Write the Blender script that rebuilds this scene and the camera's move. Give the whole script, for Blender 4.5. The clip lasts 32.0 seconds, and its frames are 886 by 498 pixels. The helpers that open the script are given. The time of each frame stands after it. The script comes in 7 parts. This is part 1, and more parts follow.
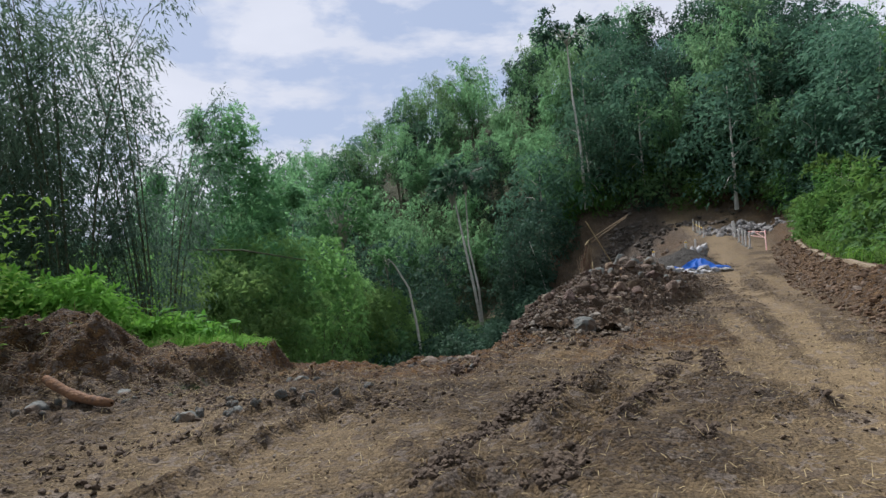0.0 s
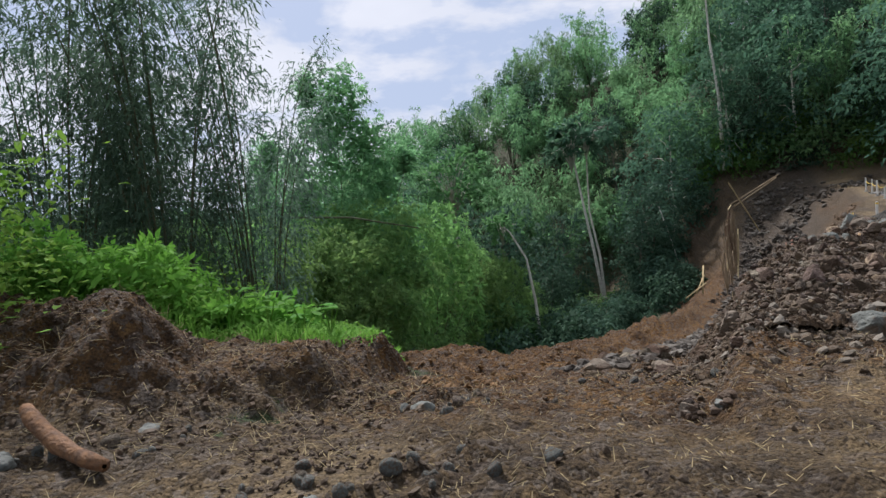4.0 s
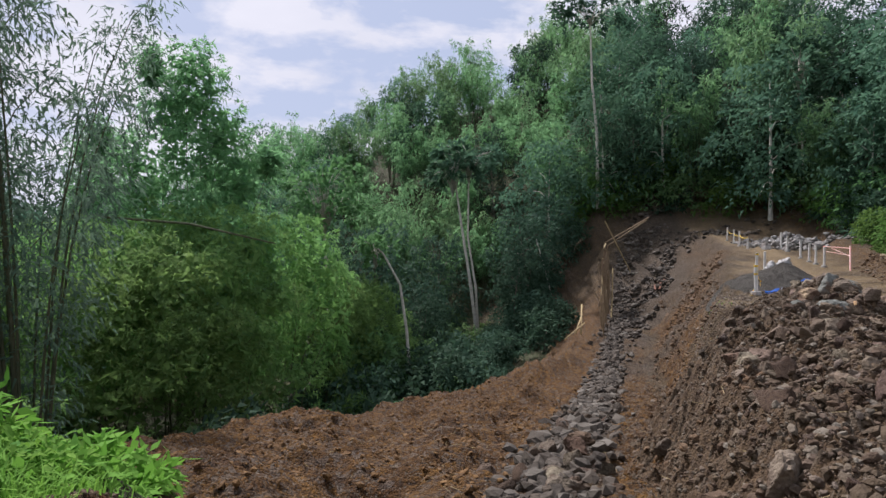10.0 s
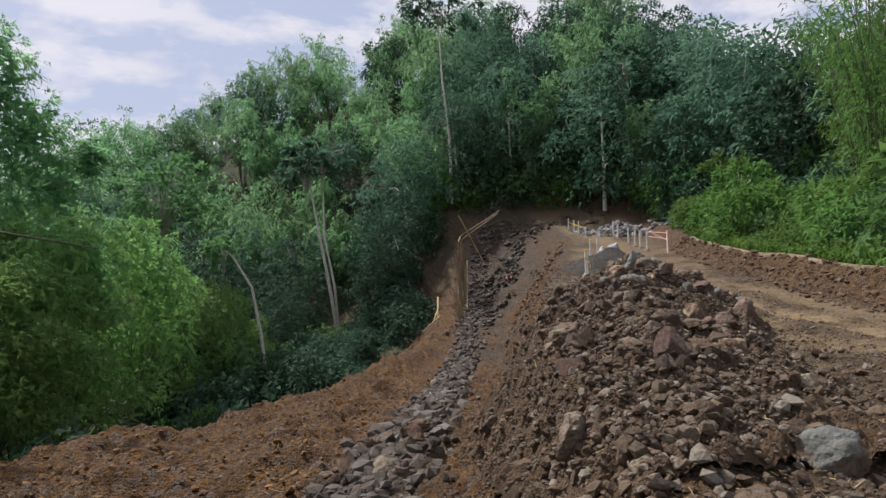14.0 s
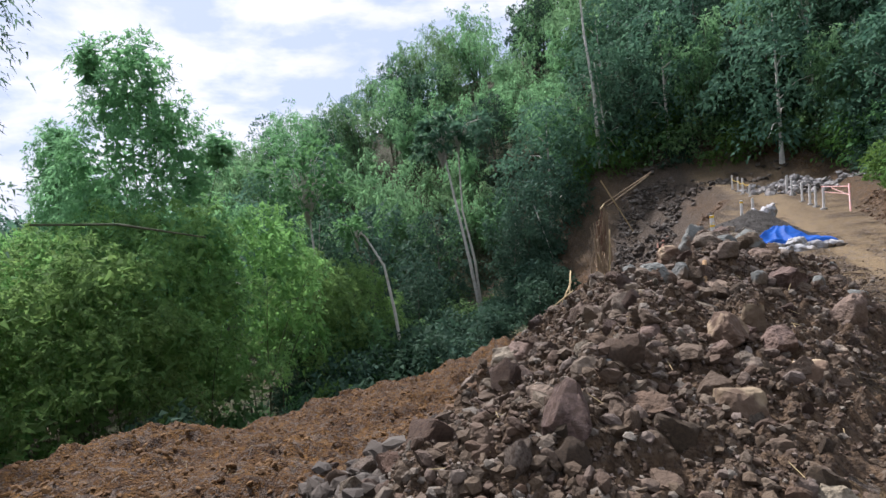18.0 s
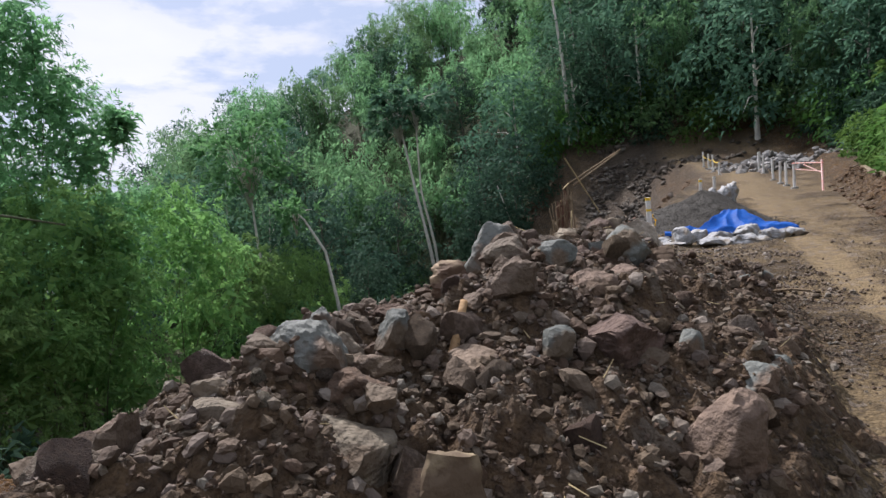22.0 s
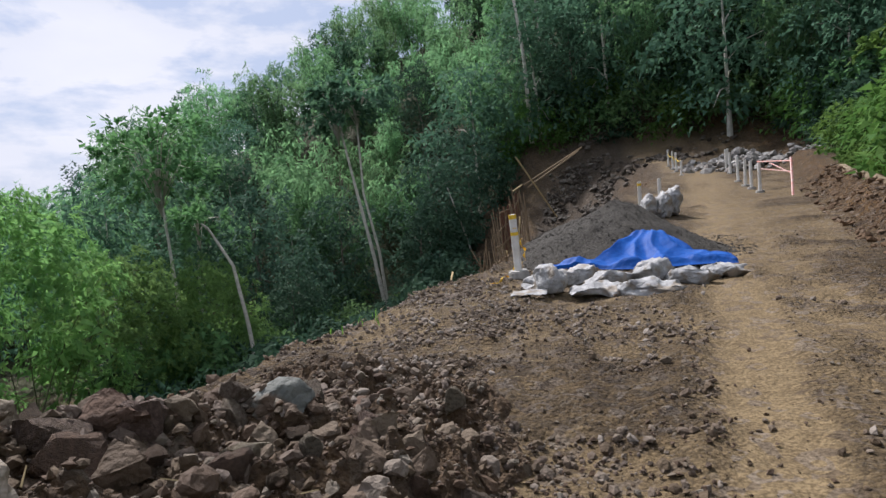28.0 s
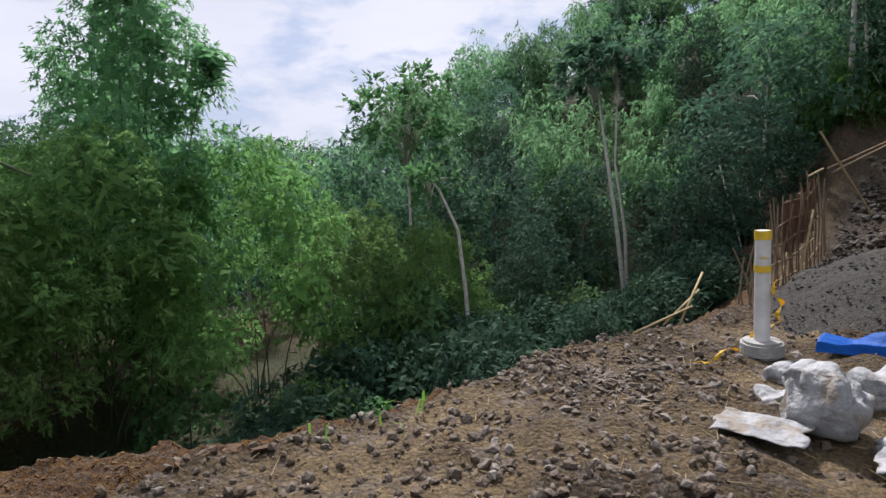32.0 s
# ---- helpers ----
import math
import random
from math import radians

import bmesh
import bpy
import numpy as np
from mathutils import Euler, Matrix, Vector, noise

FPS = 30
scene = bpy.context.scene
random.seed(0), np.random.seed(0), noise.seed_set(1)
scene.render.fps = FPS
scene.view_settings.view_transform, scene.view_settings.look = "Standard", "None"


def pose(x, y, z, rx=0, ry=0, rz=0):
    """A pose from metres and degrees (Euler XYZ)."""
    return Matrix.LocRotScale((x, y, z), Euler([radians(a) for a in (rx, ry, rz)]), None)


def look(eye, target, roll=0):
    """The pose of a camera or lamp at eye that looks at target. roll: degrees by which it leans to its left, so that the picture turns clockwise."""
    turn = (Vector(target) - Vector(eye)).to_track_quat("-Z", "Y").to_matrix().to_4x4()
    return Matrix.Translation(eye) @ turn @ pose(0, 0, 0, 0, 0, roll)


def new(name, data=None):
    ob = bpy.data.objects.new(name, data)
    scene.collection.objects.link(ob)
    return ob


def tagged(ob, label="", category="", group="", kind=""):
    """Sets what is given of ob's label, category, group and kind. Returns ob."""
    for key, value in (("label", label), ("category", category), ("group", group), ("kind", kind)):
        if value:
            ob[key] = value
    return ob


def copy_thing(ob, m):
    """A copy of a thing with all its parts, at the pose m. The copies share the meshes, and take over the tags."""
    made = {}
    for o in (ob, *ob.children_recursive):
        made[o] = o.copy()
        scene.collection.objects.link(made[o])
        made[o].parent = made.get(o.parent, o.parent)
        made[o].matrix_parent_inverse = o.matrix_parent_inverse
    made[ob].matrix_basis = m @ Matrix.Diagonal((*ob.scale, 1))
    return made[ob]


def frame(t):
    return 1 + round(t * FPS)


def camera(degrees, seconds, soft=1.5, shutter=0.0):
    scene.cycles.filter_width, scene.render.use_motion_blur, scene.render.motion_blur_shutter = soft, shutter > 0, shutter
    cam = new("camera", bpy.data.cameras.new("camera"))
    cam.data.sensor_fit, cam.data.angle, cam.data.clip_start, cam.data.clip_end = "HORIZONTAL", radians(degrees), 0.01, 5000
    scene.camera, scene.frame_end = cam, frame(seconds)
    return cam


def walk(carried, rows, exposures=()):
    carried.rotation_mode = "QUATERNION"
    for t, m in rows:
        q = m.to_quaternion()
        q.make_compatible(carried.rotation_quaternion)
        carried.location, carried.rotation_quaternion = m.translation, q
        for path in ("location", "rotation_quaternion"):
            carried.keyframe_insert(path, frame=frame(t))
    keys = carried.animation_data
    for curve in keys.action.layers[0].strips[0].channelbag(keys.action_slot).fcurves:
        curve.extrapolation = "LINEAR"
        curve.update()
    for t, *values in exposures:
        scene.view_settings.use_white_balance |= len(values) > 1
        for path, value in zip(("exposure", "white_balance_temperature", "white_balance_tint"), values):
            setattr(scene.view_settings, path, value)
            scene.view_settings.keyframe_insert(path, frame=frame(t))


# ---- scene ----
cam = camera(73.6, 32.0)
METRES, EYE, TILT, LEAN, TURN = 27.0, 1.6, 0.0, 4.0, 0.0
ROWS = [
    (0.0, 0.0, 0.0, 0.0, 0.0, 0.0, -0.0),
    (0.5, 0.0033, 0.0191, -0.0003, 2.43, -0.5, -0.23),
    (1.0, 0.0017, 0.0377, -0.0011, 3.66, -0.99, 0.08),
    (1.5, 0.0018, 0.058, -0.0027, 5.38, -1.1, 0.16),
    (2.0, -0.0041, 0.0739, -0.0037, 7.56, -1.43, 0.16),
    (2.5, -0.0121, 0.089, -0.0034, 8.74, -1.98, 0.32),
    (3.0, -0.0196, 0.1039, -0.0039, 10.34, -1.84, 0.37),
    (3.5, -0.0277, 0.1171, -0.0057, 10.52, -2.27, 0.49),
    (5.5, -0.0488, 0.1763, -0.0075, 7.37, -4.18, 0.04),
    (6.0, -0.0518, 0.1913, -0.008, 5.14, -4.16, -0.07),
    (6.5, -0.0538, 0.2088, -0.0092, 4.0, -4.04, -0.28),
    (7.0, -0.0559, 0.224, -0.01, 2.54, -4.17, -0.27),
    (7.5, -0.0543, 0.2384, -0.0092, 0.46, -4.26, -0.56),
    (8.0, -0.0516, 0.2534, -0.0093, -0.75, -4.44, -0.57),
    (8.5, -0.051, 0.2653, -0.0091, -1.74, -4.42, -0.65),
    (9.0, -0.0481, 0.2765, -0.0083, -2.05, -3.75, -0.85),
    (9.5, -0.0492, 0.2857, -0.0036, -1.86, -2.89, -1.74),
    (10.0, -0.0491, 0.2912, -0.0033, -1.71, -0.64, -4.06),
    (10.5, -0.0477, 0.2916, -0.0068, -2.16, -0.08, -4.57),
    (11.0, -0.0466, 0.2917, -0.0087, -2.78, -0.1, -4.44),
    (11.5, -0.046, 0.2917, -0.0086, -4.01, -0.05, -4.33),
    (12.0, -0.0456, 0.291, -0.0089, -5.3, -0.03, -4.13),
    (12.5, -0.0458, 0.2906, -0.0091, -6.02, -0.05, -3.9),
    (13.0, -0.0451, 0.2908, -0.0085, -7.93, -0.02, -3.71),
    (13.5, -0.0406, 0.2921, -0.0084, -10.32, 0.1, -3.34),
    (14.0, -0.0285, 0.2936, -0.0069, -14.89, -0.12, -1.8),
    (14.5, -0.0196, 0.2974, -0.0084, -17.55, 0.22, -0.55),
    (16.5, 0.0393, 0.3222, -0.0047, -14.66, -1.52, 1.14),
    (17.0, 0.0536, 0.331, -0.002, -10.92, -2.58, 1.12),
    (17.5, 0.0664, 0.3409, 0.0003, -3.29, -2.52, 1.42),
    (18.0, 0.0793, 0.3569, 0.0005, 1.16, -3.13, 1.02),
    (18.5, 0.0912, 0.3714, 0.0002, 2.64, -3.8, 1.19),
    (19.0, 0.1025, 0.3889, -0.001, 2.74, -4.54, 1.26),
    (19.5, 0.1144, 0.4039, -0.0008, 3.43, -4.39, 1.46),
    (20.0, 0.1261, 0.4206, -0.0006, 3.78, -4.25, 1.3),
    (20.5, 0.1369, 0.4367, 0.0006, 3.71, -4.51, 1.22),
    (21.0, 0.1501, 0.451, 0.0016, 3.54, -4.69, 1.25),
    (21.5, 0.1626, 0.4663, 0.0015, 1.65, -4.96, 1.2),
    (22.0, 0.1756, 0.4804, 0.0018, -0.1, -5.12, 1.24),
    (22.5, 0.187, 0.4949, 0.0014, -0.52, -5.19, 1.51),
    (23.0, 0.2005, 0.5081, 0.003, -0.4, -5.14, 1.65),
    (23.5, 0.215, 0.5213, 0.0037, 0.25, -5.34, 1.43),
    (24.0, 0.2295, 0.5365, 0.0047, 0.18, -5.36, 1.58),
    (24.5, 0.2432, 0.552, 0.0054, 0.08, -5.4, 1.56),
    (25.0, 0.256, 0.5684, 0.0053, -0.18, -5.59, 1.59),
    (25.5, 0.2674, 0.5849, 0.0056, -0.54, -5.4, 1.55),
    (26.0, 0.2772, 0.6034, 0.0057, -0.8, -5.45, 1.51),
    (26.5, 0.2883, 0.6202, 0.0068, -1.72, -5.17, 1.41),
    (28.5, 0.32, 0.68, 0.0092, -0.41, -5.12, 1.7),
    (29.0, 0.3313, 0.7011, 0.0106, 2.07, -4.76, 2.08),
    (29.5, 0.3379, 0.7212, 0.0115, 3.88, -4.67, 1.74),
    (30.0, 0.3425, 0.7408, 0.0127, 6.27, -4.94, 1.4),
    (30.5, 0.3444, 0.7587, 0.0128, 9.34, -4.9, 0.98),
    (31.0, 0.3436, 0.7765, 0.0118, 13.61, -5.48, -1.47),
    (31.5, 0.3425, 0.7938, 0.012, 19.73, -6.08, -2.52),
    (32.0, 0.3416, 0.811, 0.0124, 24.1, -8.59, -2.74),
]
# seconds, stops, kelvin, tint
EXPOSURES = [(0.0, 0.27, 6050, 15), (3.5, 0.37, 6100, 15), (6.0, 0.42, 6150, 18), (8.0, 0.39, 6250, 19), (12.0, 0.38, 6250, 20), (14.0, 0.33, 6400, 19), (16.5, 0.5, 6200, 19), (18.0, 0.74, 6050, 20), (20.0, 0.64, 6050, 19), (25.0, 0.5, 6200, 18), (29.0, 0.44, 6150, 17), (32.0, 0.44, 6150, 18)]
walk(cam, [(t, pose(0, 0, EYE, TILT, LEAN, TURN) @ pose(METRES * x, METRES * y, METRES * z, 90 + pitch, roll, yaw)) for t, x, y, z, yaw, pitch, roll in ROWS], EXPOSURES)

# ---- world and light ----
SUN_EL, SUN_AZ = 50.0, -32.0
world = bpy.data.worlds.new("sky")
scene.world = world
world.use_nodes = True
wn = world.node_tree
wn.nodes.clear()


def wnode(kind, **kw):
    n = wn.nodes.new(kind)
    for k, v in kw.items():
        n.inputs[k].default_value = v
    return n


w_out = wnode("ShaderNodeOutputWorld")
w_bg = wnode("ShaderNodeBackground", Strength=0.09)
w_sky = wnode("ShaderNodeTexSky")
w_sky.sky_type, w_sky.sun_disc = "NISHITA", False
w_sky.sun_elevation, w_sky.sun_rotation = radians(SUN_EL), radians(SUN_AZ)
w_sky.dust_density, w_sky.air_density = 2.0, 1.0
w_co = wnode("ShaderNodeTexCoord")
w_map = wnode("ShaderNodeMapping", Scale=(1.0, 1.0, 2.6), Location=(0.3, 0.1, 0.25))
w_n1 = wnode("ShaderNodeTexNoise", Scale=3.0, Detail=11.0, Roughness=0.58, Distortion=0.15)
w_ramp = wn.nodes.new("ShaderNodeValToRGB")
w_ramp.color_ramp.elements[0].position, w_ramp.color_ramp.elements[1].position = 0.45, 0.53
w_n2 = wnode("ShaderNodeTexNoise", Scale=3.3, Detail=5.0)
w_cl = wn.nodes.new("ShaderNodeMixRGB")
w_cl.inputs[1].default_value, w_cl.inputs[2].default_value = (5.3, 5.7, 6.3, 1), (8.2, 8.3, 8.5, 1)
w_mix = wn.nodes.new("ShaderNodeMixRGB")
w_base = wn.nodes.new("ShaderNodeMixRGB")
w_base.inputs[0].default_value, w_base.inputs[2].default_value = 0.85, (4.3, 5.05, 6.3, 1)
wn.links.new(w_co.outputs["Generated"], w_map.inputs["Vector"])
wn.links.new(w_map.outputs["Vector"], w_n1.inputs["Vector"])
wn.links.new(w_map.outputs["Vector"], w_n2.inputs["Vector"])
wn.links.new(w_n1.outputs["Fac"], w_ramp.inputs["Fac"])
wn.links.new(w_n2.outputs["Fac"], w_cl.inputs[0])
wn.links.new(w_ramp.outputs["Color"], w_mix.inputs[0])
wn.links.new(w_sky.outputs["Color"], w_base.inputs[1])
wn.links.new(w_base.outputs["Color"], w_mix.inputs[1])
wn.links.new(w_cl.outputs["Color"], w_mix.inputs[2])
wn.links.new(w_mix.outputs["Color"], w_bg.inputs["Color"])
wn.links.new(w_bg.outputs["Background"], w_out.inputs["Surface"])

sun = new("sun", bpy.data.lights.new("sun", "SUN"))
sun.data.energy, sun.data.angle, sun.data.color = 5.0, radians(4.0), (1.0, 0.965, 0.91)
_a, _e = radians(SUN_AZ), radians(SUN_EL)
sun.matrix_world = look((0, 0, 60), Vector((0, 0, 60)) - Vector((math.sin(_a) * math.cos(_e), math.cos(_a) * math.cos(_e), math.sin(_e))))


# ---- materials ----
def mat(name, base, base2=None, scale=6.0, rough=0.85, bump=0.3, bump_scale=40.0, metal=0.0, vary=0.0, dark=None, dark_scale=1.3, transl=0.0, spec=0.3, cover=0.47):
    """A procedural surface: two colours mixed by noise, optional stains, bump, and change from object to object."""
    m = bpy.data.materials.new(name)
    m.use_nodes = True
    nt = m.node_tree
    b = nt.nodes["Principled BSDF"]
    b.inputs["Roughness"].default_value, b.inputs["Metallic"].default_value = rough, metal
    b.inputs["Specular IOR Level"].default_value = spec
    co = nt.nodes.new("ShaderNodeTexCoord")
    n = nt.nodes.new("ShaderNodeTexNoise")
    n.inputs["Scale"].default_value, n.inputs["Detail"].default_value, n.inputs["Roughness"].default_value = scale, 6, 0.65
    nt.links.new(co.outputs["Object"], n.inputs["Vector"])
    mx = nt.nodes.new("ShaderNodeMixRGB")
    mx.inputs[1].default_value, mx.inputs[2].default_value = (*base, 1), (*(base2 or [c * 0.6 for c in base]), 1)
    rp = nt.nodes.new("ShaderNodeValToRGB")
    rp.color_ramp.elements[0].position, rp.color_ramp.elements[1].position = 0.36, 0.64
    nt.links.new(n.outputs["Fac"], rp.inputs["Fac"])
    nt.links.new(rp.outputs["Color"], mx.inputs[0])
    col = mx.outputs["Color"]
    if dark:
        n2 = nt.nodes.new("ShaderNodeTexNoise")
        n2.inputs["Scale"].default_value, n2.inputs["Detail"].default_value = dark_scale, 4
        nt.links.new(co.outputs["Object"], n2.inputs["Vector"])
        r2 = nt.nodes.new("ShaderNodeValToRGB")
        r2.color_ramp.elements[0].position, r2.color_ramp.elements[1].position = cover, cover + 0.09
        nt.links.new(n2.outputs["Fac"], r2.inputs["Fac"])
        m2 = nt.nodes.new("ShaderNodeMixRGB")
        m2.inputs[2].default_value = (*dark, 1)
        nt.links.new(r2.outputs["Color"], m2.inputs[0])
        nt.links.new(col, m2.inputs[1])
        col = m2.outputs["Color"]
    if vary:
        info = nt.nodes.new("ShaderNodeObjectInfo")
        hs = nt.nodes.new("ShaderNodeHueSaturation")
        mr = nt.nodes.new("ShaderNodeMapRange")
        mr.inputs["To Min"].default_value, mr.inputs["To Max"].default_value = 1 - vary, 1 + vary
        nt.links.new(info.outputs["Random"], mr.inputs["Value"])
        nt.links.new(mr.outputs["Result"], hs.inputs["Value"])
        mh = nt.nodes.new("ShaderNodeMapRange")
        mh.inputs["To Min"].default_value, mh.inputs["To Max"].default_value = 0.5 - vary * 0.06, 0.5 + vary * 0.06
        wobble = nt.nodes.new("ShaderNodeMath")
        wobble.operation, wobble.inputs[1].default_value = "MULTIPLY", 7.31
        frac = nt.nodes.new("ShaderNodeMath")
        frac.operation = "FRACT"
        nt.links.new(info.outputs["Random"], wobble.inputs[0])
        nt.links.new(wobble.outputs[0], frac.inputs[0])
        nt.links.new(frac.outputs[0], mh.inputs["Value"])
        nt.links.new(mh.outputs["Result"], hs.inputs["Hue"])
        nt.links.new(col, hs.inputs["Color"])
        col = hs.outputs["Color"]
    nt.links.new(col, b.inputs["Base Color"])
    if bump:
        n3 = nt.nodes.new("ShaderNodeTexNoise")
        n3.inputs["Scale"].default_value, n3.inputs["Detail"].default_value = bump_scale, 5
        nt.links.new(co.outputs["Object"], n3.inputs["Vector"])
        bp = nt.nodes.new("ShaderNodeBump")
        bp.inputs["Strength"].default_value, bp.inputs["Distance"].default_value = bump, 0.04
        nt.links.new(n3.outputs["Fac"], bp.inputs["Height"])
        nt.links.new(bp.outputs["Normal"], b.inputs["Normal"])
    if transl:
        tr = nt.nodes.new("ShaderNodeBsdfTranslucent")
        ms = nt.nodes.new("ShaderNodeMixShader")
        ms.inputs[0].default_value = transl
        nt.links.new(col, tr.inputs["Color"])
        nt.links.new(b.outputs[0], ms.inputs[1])
        nt.links.new(tr.outputs[0], ms.inputs[2])
        nt.links.new(ms.outputs[0], nt.nodes["Material Output"].inputs["Surface"])
    return m


def leaf_mat(name, a, b, vary=0.25, transl=0.35):
    """Leaves: colour changes from leaf to leaf and from plant to plant; light shines through."""
    m = bpy.data.materials.new(name)
    m.use_nodes = True
    nt = m.node_tree
    p = nt.nodes["Principled BSDF"]
    p.inputs["Roughness"].default_value, p.inputs["Specular IOR Level"].default_value = 0.8, 0.1
    geo, info = nt.nodes.new("ShaderNodeNewGeometry"), nt.nodes.new("ShaderNodeObjectInfo")
    mx = nt.nodes.new("ShaderNodeMixRGB")
    mx.inputs[1].default_value, mx.inputs[2].default_value = (*a, 1), (*b, 1)
    hs, mr, mh = nt.nodes.new("ShaderNodeHueSaturation"), nt.nodes.new("ShaderNodeMapRange"), nt.nodes.new("ShaderNodeMapRange")
    mr.inputs["To Min"].default_value, mr.inputs["To Max"].default_value = 1 - vary, 1 + vary
    mh.inputs["To Min"].default_value, mh.inputs["To Max"].default_value = 0.485, 0.515
    co, patch = nt.nodes.new("ShaderNodeTexCoord"), nt.nodes.new("ShaderNodeTexNoise")
    patch.inputs["Scale"].default_value, patch.inputs["Detail"].default_value = 0.75, 3
    spread_ = nt.nodes.new("ShaderNodeMapRange")
    spread_.inputs["From Min"].default_value, spread_.inputs["From Max"].default_value = 0.36, 0.64
    half = nt.nodes.new("ShaderNodeMixRGB")
    half.inputs[0].default_value = 0.55
    nt.links.new(co.outputs["Object"], patch.inputs["Vector"])
    nt.links.new(patch.outputs["Fac"], spread_.inputs["Value"])
    nt.links.new(geo.outputs["Random Per Island"], half.inputs[1])
    nt.links.new(spread_.outputs["Result"], half.inputs[2])
    nt.links.new(half.outputs["Color"], mx.inputs[0])
    nt.links.new(info.outputs["Random"], mr.inputs["Value"])
    nt.links.new(info.outputs["Random"], mh.inputs["Value"])
    nt.links.new(mr.outputs["Result"], hs.inputs["Value"])
    nt.links.new(mh.outputs["Result"], hs.inputs["Hue"])
    nt.links.new(mx.outputs["Color"], hs.inputs["Color"])
    nt.links.new(hs.outputs["Color"], p.inputs["Base Color"])
    tr, ms = nt.nodes.new("ShaderNodeBsdfTranslucent"), nt.nodes.new("ShaderNodeMixShader")
    ms.inputs[0].default_value = transl
    nt.links.new(hs.outputs["Color"], tr.inputs["Color"])
    nt.links.new(p.outputs[0], ms.inputs[1])
    nt.links.new(tr.outputs[0], ms.inputs[2])
    nt.links.new(ms.outputs[0], nt.nodes["Material Output"].inputs["Surface"])
    return m


# Haze over the slope is put into these three as extra blue.
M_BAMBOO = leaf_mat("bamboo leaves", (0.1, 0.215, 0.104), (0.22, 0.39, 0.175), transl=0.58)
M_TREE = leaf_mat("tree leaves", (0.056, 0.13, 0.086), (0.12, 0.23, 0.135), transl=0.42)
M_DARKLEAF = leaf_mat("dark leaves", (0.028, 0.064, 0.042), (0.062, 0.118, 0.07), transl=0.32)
M_WEED = leaf_mat("fresh weed leaves", (0.09, 0.22, 0.03), (0.20, 0.38, 0.06), vary=0.15, transl=0.4)
M_THICKET = leaf_mat("thicket leaves", (0.098, 0.205, 0.07), (0.235, 0.4, 0.118), transl=0.52)
M_UNDER = leaf_mat("undergrowth leaves", (0.064, 0.14, 0.058), (0.145, 0.265, 0.096), transl=0.45)
M_SHRUB = leaf_mat("shrub leaves", (0.052, 0.122, 0.03), (0.12, 0.225, 0.05), vary=0.2, transl=0.42)
# The veil of haze on the sparse bamboo is mixed into its leaf colour.
M_GREY = leaf_mat("greyish bamboo leaves", (0.06, 0.108, 0.072), (0.125, 0.195, 0.122), vary=0.15, transl=0.5)
M_CULM = mat("bamboo culm", (0.06, 0.075, 0.036), (0.10, 0.1, 0.055), scale=3, bump=0.1)
M_BARK = mat("pale bark", (0.58, 0.55, 0.48), (0.38, 0.36, 0.31), scale=4, bump=0.3, bump_scale=25)
M_DARKBARK = mat("dark bark", (0.10, 0.085, 0.065), (0.17, 0.15, 0.12), scale=3, bump=0.4, bump_scale=20)
M_ROCK = mat("grey broken rock", (0.22, 0.182, 0.128), (0.1, 0.076, 0.052), scale=7, rough=0.85, bump=1.0, bump_scale=26, vary=0.22, dark=(0.095, 0.066, 0.04), dark_scale=4.5, cover=0.53)
M_ROCKB = mat("purplish rock", (0.175, 0.124, 0.09), (0.078, 0.052, 0.037), scale=7, rough=0.85, bump=1.0, bump_scale=26, vary=0.22, dark=(0.09, 0.06, 0.038), dark_scale=4.0, cover=0.5)
M_ROCKG = mat("greenish river stone", (0.14, 0.145, 0.125), (0.07, 0.076, 0.066), scale=6, rough=0.8, bump=0.7, bump_scale=24, vary=0.2, dark=(0.1, 0.072, 0.046), dark_scale=3.6, cover=0.5)
M_CLOD = mat("brown clod", (0.1045, 0.07, 0.044), (0.0551, 0.037, 0.023), scale=9, rough=0.95, bump=0.8, bump_scale=30, vary=0.25)
M_WHITE = mat("white plastic", (0.66, 0.65, 0.62), (0.5, 0.48, 0.44), scale=5, rough=0.45, bump=0.05)
M_YELLOW = mat("yellow tape", (0.72, 0.48, 0.035), (0.6, 0.4, 0.03), scale=8, rough=0.45, bump=0)
M_CONC = mat("grey concrete", (0.36, 0.35, 0.32), (0.26, 0.25, 0.23), scale=8, rough=0.9, bump=0.4)
M_TARP = mat("blue tarpaulin", (0.005, 0.078, 0.33), (0.003, 0.05, 0.23), scale=3, rough=0.62, bump=0.35, bump_scale=14, spec=0.15)
M_SACK = mat("white woven sack", (0.36, 0.36, 0.35), (0.2, 0.2, 0.195), scale=7, rough=0.65, bump=0.8, bump_scale=16, dark=(0.21, 0.18, 0.14), dark_scale=5, cover=0.52)
M_WOOD = mat("weathered timber", (0.24, 0.175, 0.105), (0.15, 0.108, 0.066), scale=5, rough=0.85, bump=0.3)
M_STRAW = mat("dry straw", (0.42, 0.33, 0.17), (0.30, 0.23, 0.12), scale=5, rough=0.9, bump=0)
M_GRAVEL = mat("dark gravel", (0.068, 0.062, 0.05), (0.032, 0.029, 0.024), scale=22, rough=0.95, bump=0.9, bump_scale=70)
M_FORM = mat("reddish plywood", (0.17, 0.075, 0.045), (0.10, 0.052, 0.034), scale=2.5, rough=0.8, bump=0.2)


